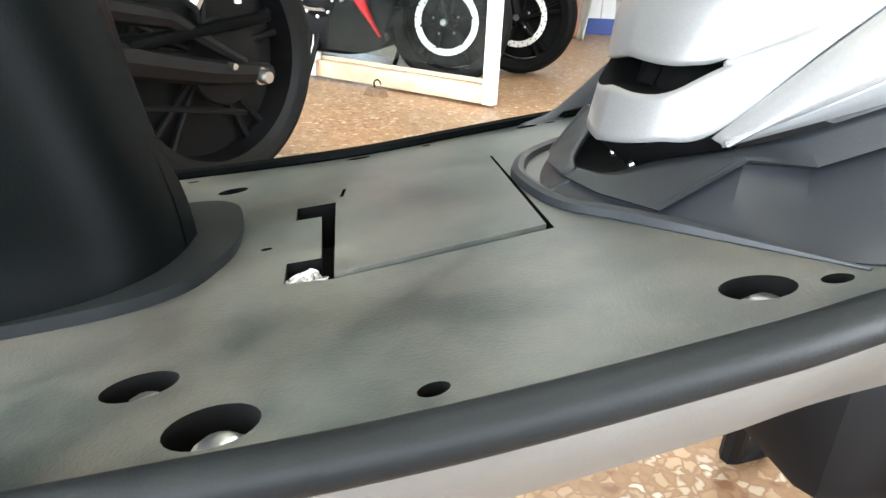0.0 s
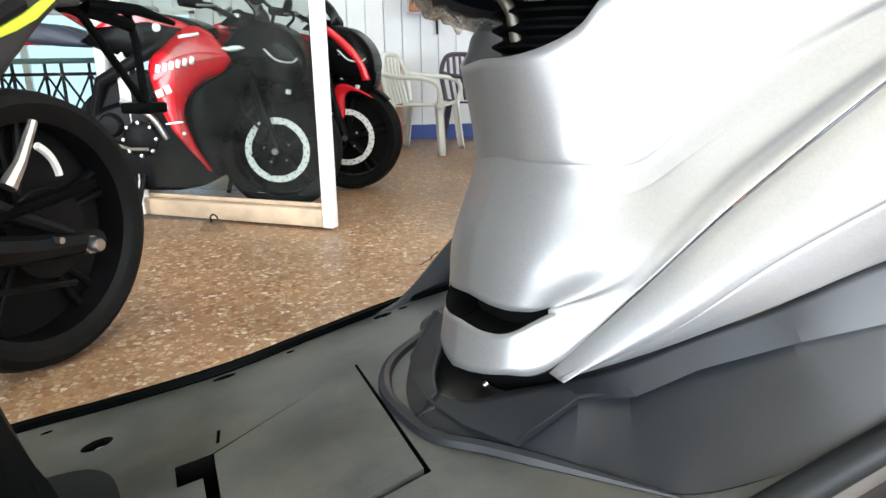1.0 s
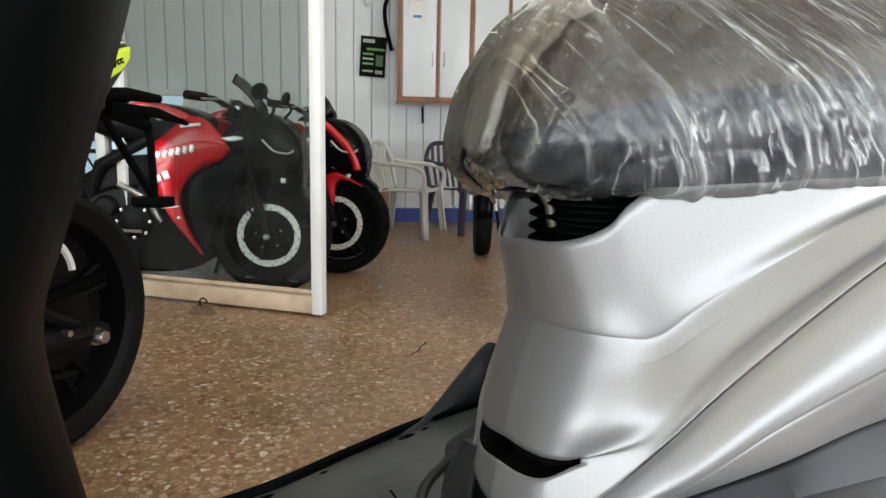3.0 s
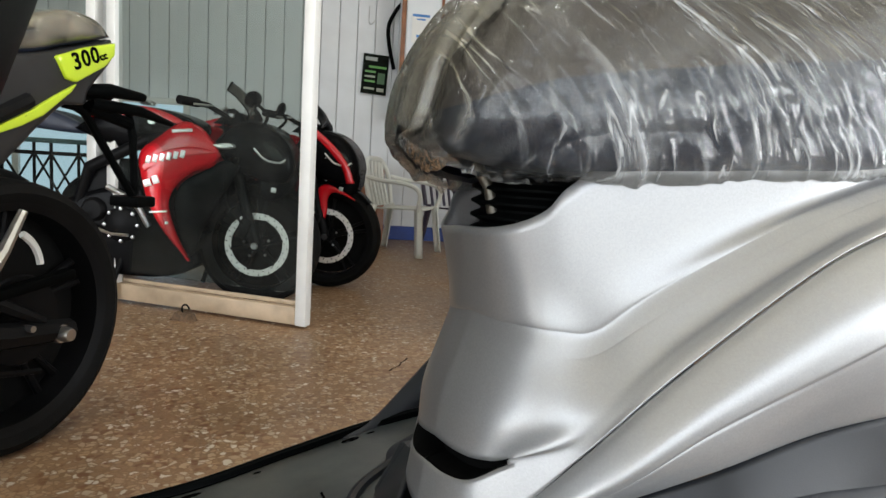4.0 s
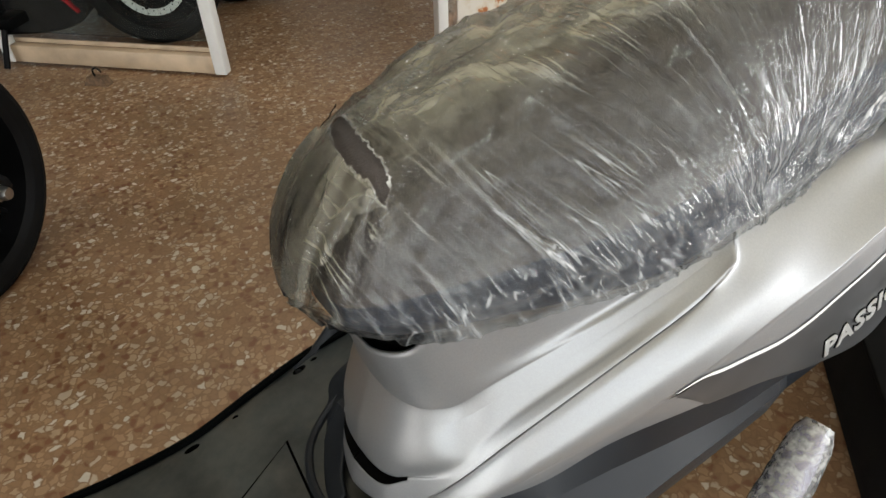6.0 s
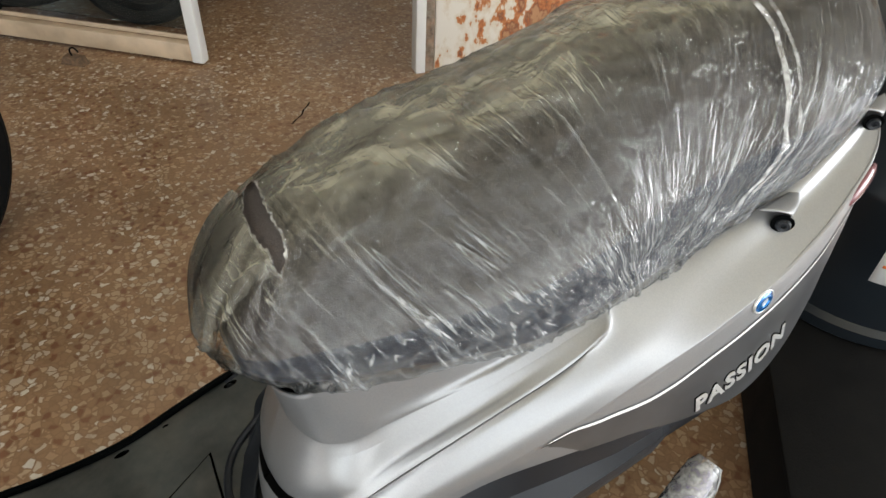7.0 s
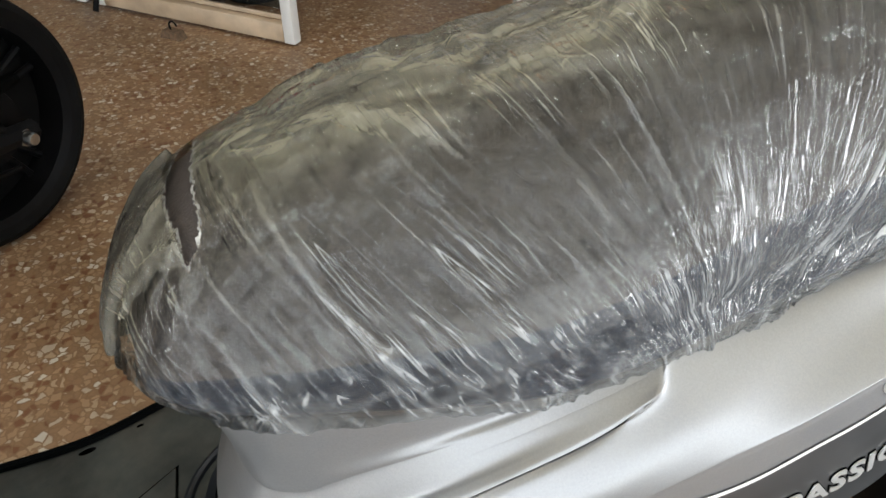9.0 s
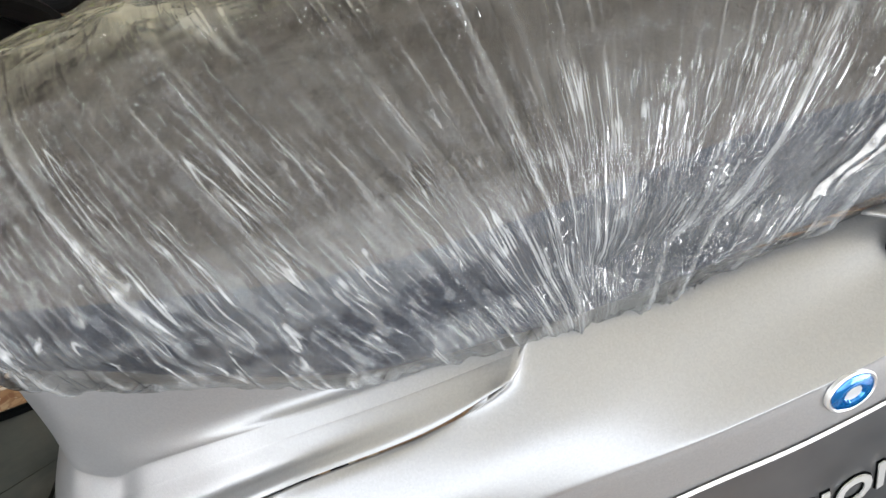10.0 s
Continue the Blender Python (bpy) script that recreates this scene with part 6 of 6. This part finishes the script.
    # pale bars in place of the maker's lettering
    for k in range(6):
        part("decal_bar", box((-0.425 + 0.0285 * k, -0.197, 0.628 + 0.006 * k), (0.019, 0.003, 0.032), 0.001, pose(0, 0, 0, 0, 14, 0)), LETTER, b, "pale decal bar")
    for x, z, w, h, t in ((-0.43, 0.53, 0.032, 0.03, -20), (-0.395, 0.545, 0.028, 0.034, -20), (-0.285, 0.755, 0.085, 0.014, -6), (-0.385, 0.41, 0.075, 0.007, -6), (-0.35, 0.365, 0.014, 0.012, 0)):
        part("decal_bar", box((x, -0.197 if z > 0.5 else -0.192, z), (w, 0.003, h), 0.001, pose(0, 0, 0, 0, t, 0)), LETTER, b, "pale decal bar")
    part("brake_hose", tube(spline([(-0.05, -0.12, 0.37), (-0.12, -0.14, 0.48), (-0.1, -0.12, 0.62), (-0.15, -0.1, 0.8)], 20), 0.006, 6), RUBBER, b, "black rubber brake hose")
    part("axle_nut", lathe([(0, -0.012), (0.013, -0.012), (0.016, 0)], 12, Matrix.Translation((0, -0.105, R))), STEEL, b, "bright axle nut")
    part("fork_cap", lathe([(0, -0.006), (0.016, -0.004), (0.018, 0.01)], 14, pose(-0.12, -0.085, 0.83, 80, 0, 0)), STEEL, b, "bright fork cap")
    part("footrest", tube([(-0.72, -0.12, 0.38), (-0.72, -0.22, 0.38)], 0.012, 8), STEEL, b, "bare metal footrest")
    for k in range(9):
        part("radiator_fin", box((-0.22 - 0.004 * k, -0.05, 0.32 + 0.02 * k), (0.03, 0.16, 0.006), 0.001), ALLOY, b, "dark radiator fin")
    part("side_stand", tube([(-0.55, -0.08, 0.3), (-0.6, -0.2, 0.01)], 0.012, 8), ALLOY, b, "black side stand")
    return b


sports_bike(pose(-0.15, 3.32, 0, 0, 0, -8), "red and black sports motorcycle parked behind the glass door")
sports_bike(pose(0.155, 3.77, 0, 0, 0, -14), "red and black sports motorcycle with a red front mudguard", True)


# ---- chairs by the back wall ----
def monobloc(m, material, label):
    c = thing("plastic_chair", m, label, "chair", "stacking chairs by the wall")
    g = []
    for i in range(11):
        f = i / 10
        g.append([Vector((0.185 * (1 - 0.12 * f) * s, -0.19 + 0.37 * f, 0.355 - 0.012 * math.cos(s * 1.5) - 0.012 * f)) for s in (-1, -0.6, -0.2, 0.2, 0.6, 1)])
    part("seat", grid_bm(g), material, c, thick=0.012)
    for sx in (-1, 1):
        for sy in (-1, 1):
            y0, y1 = (-0.19, -0.225) if sy < 0 else (0.17, 0.235)
            g = surface([[(sx * (0.175 + a), y0 + b, 0.36), (sx * (0.195 + a), (y0 + y1) / 2 + b, 0.18), (sx * (0.215 + a), y1 + b, 0.0)] for a, b in ((0.0, 0.028), (0.012, 0), (0.0, -0.028), (-0.022, -0.03))], 8, 4)
            part("leg", grid_bm(g), material, c, thick=0.006)
        arm = tube(spline([(sx * 0.2, -0.2, 0.33), (sx * 0.225, -0.215, 0.47), (sx * 0.235, -0.12, 0.525), (sx * 0.235, 0.08, 0.54), (sx * 0.215, 0.2, 0.56)], 20), 0.017, 8)
        part("armrest", arm, material, c)
    bm = tube(spline([(-0.195, 0.18, 0.35), (-0.205, 0.22, 0.56), (-0.13, 0.25, 0.675), (0, 0.26, 0.695), (0.13, 0.25, 0.675), (0.205, 0.22, 0.56), (0.195, 0.18, 0.35)], 40), 0.018, 8)
    for x in (-0.12, -0.06, 0, 0.06, 0.12):
        tube([(x, 0.18, 0.345), (x * 1.02, 0.235, 0.55), (x, 0.25, 0.675)], [0.013, 0.013, 0.013], 6, bm=bm)
    part("backrest", bm, material, c)
    return c


monobloc(pose(0.68, 5.2, 0, 0, 0, 62), CHAIR_WHITE, "pale grey-white plastic armchair against the back wall")
monobloc(pose(1.15, 5.42, 0, 0, 0, 30), CHAIR_DARK, "dark plum plastic armchair beside the pale one")
bm = box((0, 0, 0.33), (0.34, 0.1, 0.66), 0.012)
single("leaning_board", bm, WOOD, "dark brown board leaning by the back wall", "board", pose(0.40, 5.62, 0, -6, 0, 8))

# ---- wall cabinet, poster, hose, hook ----
cab = thing("wall_cabinet", pose(0.65, WALL_Y, 1.02), "white laminate wall cabinet in a varnished wooden frame", "cabinet")
part("carcass", box((0.62, -0.14, 0.6), (1.24, 0.28, 1.2), 0.003), LAMINATE, cab, "white carcass", smooth=False)
for x, w in ((0.012, 0.036), (0.325, 0.022), (0.60, 0.036), (0.92, 0.022), (1.228, 0.036)):
    part("frame_stile", box((x, -0.292, 0.6), (w, 0.02, 1.2), 0.003), WOOD, cab, "varnished frame stile")
for z in (0.02, 1.18):
    part("frame_rail", box((0.62, -0.294, z), (1.26, 0.024, 0.045), 0.003), WOOD, cab, "varnished frame rail")
for x, w in ((0.172, 0.27), (0.462, 0.24), (0.765, 0.28), (1.075, 0.28)):
    d = part("cabinet_door", box((x, -0.29, 0.6), (w, 0.016, 1.11), 0.003), LAMINATE, cab, "glossy white door")
    hx = x + w / 2 - 0.03 if x in (0.172, 0.765) else x - w / 2 + 0.03
    part("handle", tube(spline([(hx, -0.3, 0.29), (hx, -0.325, 0.31), (hx, -0.325, 0.38), (hx, -0.3, 0.40)], 10), 0.005, 6), STEEL, d, "slim metal handle")
notice = thing("notice", pose(0.80, WALL_Y - 0.305, 1.75), "white paper notice with blue bands taped to the cabinet", "notice")
part("sheet", box((0, 0, 0), (0.145, 0.002, 0.225)), WHITE_PAINT, notice, smooth=False)
for z, w, h in ((0.1, 0.14, 0.02), (0.07, 0.07, 0.012), (-0.06, 0.07, 0.02)):
    part("print_bar", box((-0.0, -0.002, z), (w, 0.002, h)), mat("print_blue", (0.05, 0.2, 0.5), 0.5), notice, "blue printed bar", smooth=False)
poster = thing("wall_poster", pose(0.465, WALL_Y - 0.004, 1.40, 0, 3, 0), "dark green printed poster hanging on the wall boards", "poster")
part("sheet", box((0, -0.002, 0), (0.215, 0.003, 0.33)), mat("poster_dark", (0.004, 0.0065, 0.004), 0.5, 0, 0.5, 14, spec=0.05), poster, smooth=False)
for k, (x, z, w, h, col) in enumerate(((-0.04, 0.125, 0.1, 0.03, (0.3, 0.33, 0.3)), (0.02, 0.06, 0.15, 0.018, (0.1, 0.3, 0.06)), (-0.04, 0.02, 0.09, 0.016, (0.12, 0.3, 0.08)), (-0.04, -0.02, 0.09, 0.016, (0.3, 0.34, 0.25)), (-0.04, -0.06, 0.09, 0.016, (0.12, 0.3, 0.08)), (0.055, -0.03, 0.06, 0.09, (0.05, 0.12, 0.05)), (0.055, -0.125, 0.06, 0.03, (0.35, 0.36, 0.3)), (-0.04, -0.12, 0.09, 0.016, (0.3, 0.34, 0.25)))):
    part("print_bar", box((x, -0.0045, z), (w, 0.002, h)), mat("poster_print", col, 0.5), poster, "printed bar", smooth=False)
hose = spline([(0.660, WALL_Y - 0.02, 1.99), (0.610, WALL_Y - 0.04, 1.92), (0.560, WALL_Y - 0.04, 1.80), (0.570, WALL_Y - 0.04, 1.65), (0.620, WALL_Y - 0.04, 1.45)], 30)
single("black_hose", tube(hose, 0.016, 10), BLACK_PLASTIC, "black rubber hose looped beside the cabinet", "hose")
single("wall_hook", tube(spline([(0.395, WALL_Y - 0.01, 1.95), (0.395, WALL_Y - 0.02, 1.83), (0.415, WALL_Y - 0.05, 1.80), (0.445, WALL_Y - 0.05, 1.83)], 16), 0.004, 6), STEEL, "bent wire hook on the wall boards", "hook")
single("wall_cable", tube([(0.890, WALL_Y - 0.01, 1.0), (0.895, WALL_Y - 0.01, 0.86)], 0.009, 6), BLACK_PLASTIC, "short black cable end below the cabinet", "cable")
single("wall_cable", tube([(1.190, WALL_Y - 0.01, 0.34), (1.195, WALL_Y - 0.01, 0.14)], 0.012, 6), WHITE_PAINT, "short white conduit above the skirting", "cable")

# ---- another motorcycle's front wheel by the neck of the scooter ----
third = thing("parked_motorcycle", pose(1.06, 4.3, 0, 0, 0, 80), "front wheel and chrome fork of a parked motorcycle", "motorcycle")
wheel(third, 0, 0.28, 0.28, 0.1, 0.0)
for s in (-1, 1):
    part("fork_leg", tube([(0, s * 0.08, 0.28), (0.12, s * 0.08, 0.72)], 0.021, 10), STEEL, third, "chrome fork leg")
part("fender", grid_bm([[Vector((0.295 * math.cos(a), y, 0.28 + 0.295 * math.sin(a))) for y in (-0.05, 0, 0.05)] for a in (radians(40 + 11 * k) for k in range(14))]), GLOSS_BLACK, third, "black mudguard", thick=0.004)

# ---- peeling door leaf beside the passage ----
old = thing("old_door", pose(0.88, 2.665, 0, 0, 0, 4), "old white door leaf with peeling paint and rust", "door")
part("jamb", box((0.022, 0, 1.05), (0.04, 0.06, 2.1), 0.004), WHITE_PAINT, old, "white post")


def peeling():
    m, n, l = material("peeling_paint")
    b = n["Principled BSDF"]
    tc = n.new("ShaderNodeTexCoord")
    a, c = n.new("ShaderNodeTexNoise"), n.new("ShaderNodeTexNoise")
    mp = n.new("ShaderNodeMapping")
    mp.inputs["Scale"].default_value = (1.5, 1, 0.8)
    l.new(tc.outputs["Object"], mp.inputs["Vector"])
    a.inputs["Scale"].default_value, a.inputs["Detail"].default_value, a.inputs["Roughness"].default_value = 11, 9, 0.62
    c.inputs["Scale"].default_value, c.inputs["Detail"].default_value = 30, 6
    l.new(mp.outputs["Vector"], a.inputs["Vector"]), l.new(tc.outputs["Object"], c.inputs["Vector"])
    r = n.new("ShaderNodeValToRGB")
    e = r.color_ramp.elements
    e[0].position, e[0].color = 0.40, (0.74, 0.70, 0.62, 1)
    e[1].position, e[1].color = 0.52, (0.66, 0.58, 0.46, 1)
    for p, col in ((0.54, (0.50, 0.22, 0.08, 1)), (0.58, (0.45, 0.15, 0.05, 1)), (0.63, (0.22, 0.08, 0.04, 1)), (0.70, (0.45, 0.24, 0.12, 1))):
        x = e.new(p)
        x.color = col
    # rust spreads from the hinge side; fine chips everywhere
    sp, grow, add, chip = n.new("ShaderNodeSeparateXYZ"), n.new("ShaderNodeMapRange"), n.new("ShaderNodeMath"), n.new("ShaderNodeMath")
    grow.inputs["From Min"].default_value, grow.inputs["From Max"].default_value, grow.inputs["To Min"].default_value, grow.inputs["To Max"].default_value = 0.1, 0.42, -0.13, 0.07
    l.new(tc.outputs["Object"], sp.inputs["Vector"]), l.new(sp.outputs["X"], grow.inputs["Value"])
    chip.operation, chip.inputs[1].default_value = "MULTIPLY_ADD", 0.35
    l.new(c.outputs["Fac"], chip.inputs[0]), l.new(a.outputs["Fac"], chip.inputs[2])
    sub = n.new("ShaderNodeMath")
    sub.operation, sub.inputs[1].default_value = "SUBTRACT", 0.17
    l.new(chip.outputs[0], sub.inputs[0])
    l.new(sub.outputs[0], add.inputs[0]), l.new(grow.outputs["Result"], add.inputs[1])
    l.new(add.outputs[0], r.inputs["Fac"])
    l.new(r.outputs["Color"], b.inputs["Base Color"])
    b.inputs["Roughness"].default_value = 0.6
    bp = n.new("ShaderNodeBump")
    bp.invert = True
    bp.inputs["Strength"].default_value, bp.inputs["Distance"].default_value = 0.6, 0.003
    l.new(a.outputs["Fac"], bp.inputs["Height"]), l.new(bp.outputs["Normal"], b.inputs["Normal"])
    return m


PEEL = peeling()
part("edge_strip", box((0.062, 0.006, 1.05), (0.036, 0.05, 2.1), 0.003), mat("rusty_strip", (0.22, 0.14, 0.09), 0.7, 0, 0.75, 34, 0.8, 60, dust=0.9), old, "rusty edge strip")
part("leaf", box((0.47, 0.012, 1.05), (0.77, 0.04, 2.1), 0.003), PEEL, old, "peeling painted leaf")

# ---- dark drum with a white label behind the scooter's tail ----
crate = thing("black_crate", pose(1.56, 0.84, 0, 0, 0, -29), "low black plastic crate under the drum", "crate")
part("shell", box((0, 0.02, 0.097), (0.68, 1.1, 0.19), 0.02), RUBBER, crate, "matt black crate body")
part("top_rim", box((0, 0.02, 0.192), (0.70, 1.12, 0.012), 0.005), RUBBER, crate, "black crate rim")
drum = thing("plastic_drum", pose(1.56, 1.1, 0.198), "dark blue-grey plastic drum with a paper label on a black crate", "drum")
part("barrel", lathe([(0.0, 0.0), (0.255, 0.0), (0.262, 0.006), (0.262, 0.03), (0.25, 0.042), (0.247, 0.3), (0.254, 0.31), (0.254, 0.33), (0.247, 0.34), (0.247, 0.52), (0.255, 0.54), (0.25, 0.56), (0.0, 0.57)], 56, pose(0, 0, 0, 90, 0, 0)), mat("drum_plastic", (0.008, 0.011, 0.014), 0.34, 0, 0.2, 6, 0.1, 200), drum, "dark moulded barrel")
lab = [[Vector((0.2495 * math.cos(a), 0.2495 * math.sin(a), z)) for z in (0.15, 0.29)] for a in (radians(222 + 4 * k) for k in range(15))]
part("label", grid_bm(lab), mat("label_paper", (0.72, 0.71, 0.68), 0.6, 0, 0.06, 9), drum, "white paper label", thick=0.001)
for z in (0.19, 0.24):
    g = [[Vector((0.2512 * math.cos(a), 0.2512 * math.sin(a), z + d)) for d in (-0.003, 0.003)] for a in (radians(224 + 4 * k) for k in range(9))]
    part("label_line", grid_bm(g), mat("label_orange", (0.75, 0.18, 0.04), 0.5), drum, "orange printed line", thick=0.0006)

# ---- far left: tall window with pale daylight and a lattice stand before it ----
window = thing("window_1", pose(-2.0, WALL_Y - 0.02, 0.56), "low bright window at the back of the shop", "window", kind="structure")
sky_m, sn, sl = material("daylight_pane")
sn.remove(sn["Principled BSDF"])
em = sn.new("ShaderNodeEmission")
em.inputs["Color"].default_value, em.inputs["Strength"].default_value = (0.62, 0.82, 0.95, 1), 0.9
sl.new(em.outputs[0], sn["Material Output"].inputs["Surface"])
part("pane", box((0, 0, 0), (1.9, 0.01, 0.95)), sky_m, window, "pale daylight behind the pane", smooth=False)
for x in (-0.96, -0.32, 0.32, 0.96):
    part("window_bar", box((x, -0.02, 0), (0.05, 0.04, 0.99), 0.004), WHITE_PAINT, window)
for z in (-0.49, 0.49):
    part("window_bar", box((0, -0.022, z), (1.97, 0.036, 0.05), 0.004), WHITE_PAINT, window)
stand = thing("lattice_stand", pose(-1.7, 4.9, 0), "dark metal stand with crossed lattice sides", "stand")
part("top", box((0, 0, 0.68), (0.95, 0.5, 0.03), 0.006), mat("stand_top", (0.05, 0.12, 0.12), 0.4), stand, "dark green top")
for y in (-0.22, 0.22):
    for k in range(4):
        x = -0.42 + 0.28 * k
        part("post", tube([(x, y, 0), (x, y, 0.665)], 0.011, 6), ALLOY, stand)
        if k < 3:
            part("brace", tube([(x, y, 0.1), (x + 0.28, y, 0.6)], 0.008, 6), ALLOY, stand)
            part("brace", tube([(x + 0.28, y, 0.1), (x, y, 0.6)], 0.008, 6), ALLOY, stand)
    part("rail", tube([(-0.42, y, 0.1), (0.42, y, 0.1)], 0.009, 6), ALLOY, stand)
    part("rail", tube([(-0.42, y, 0.6), (0.42, y, 0.6)], 0.009, 6), ALLOY, stand)

# ---- crack in the floor ----
crack = [(0.375, 2.33), (0.395, 2.365), (0.415, 2.39), (0.423, 2.42), (0.445, 2.46), (0.45, 2.48)]
pts = spline([(x, y, 0) for x, y in crack], 14)
bm = bmesh.new()
g = [[p + Vector((0.0025, 0, 0.0008)), p + Vector((-0.0025 - 0.001 * (k % 3), 0, 0.0008))] for k, p in enumerate(pts)]
grid_bm(g, bm=bm)
single("floor_crack", bm, VOID, "short hairline crack in the terrazzo", "crack", kind="stuff")

# ---- unseen tube lights, added on the ceiling ----
TUBE, tn, tl = material("lit_tube")
tn.remove(tn["Principled BSDF"])
em = tn.new("ShaderNodeEmission")
em.inputs["Color"].default_value, em.inputs["Strength"].default_value = (0.95, 0.98, 1.0, 1), 4.0
tl.new(em.outputs[0], tn["Material Output"].inputs["Surface"])
for x, y in TUBE_LIGHTS:
    f = thing("tube_light", pose(x, y, 3.2), "white tube light added on the unseen ceiling", "ceiling light", "ceiling tube lights")
    part("housing", box((0, 0, -0.02), (1.24, 0.07, 0.04), 0.006), WHITE_PAINT, f, "white metal housing")
    part("tube", tube([(-0.58, 0, -0.062), (0.58, 0, -0.062)], 0.014, 10), TUBE, f, "lit tube")
    for k in (-0.6, 0.6):
        part("end_cap", box((k, 0, -0.055), (0.03, 0.04, 0.04), 0.004), WHITE_PAINT, f)
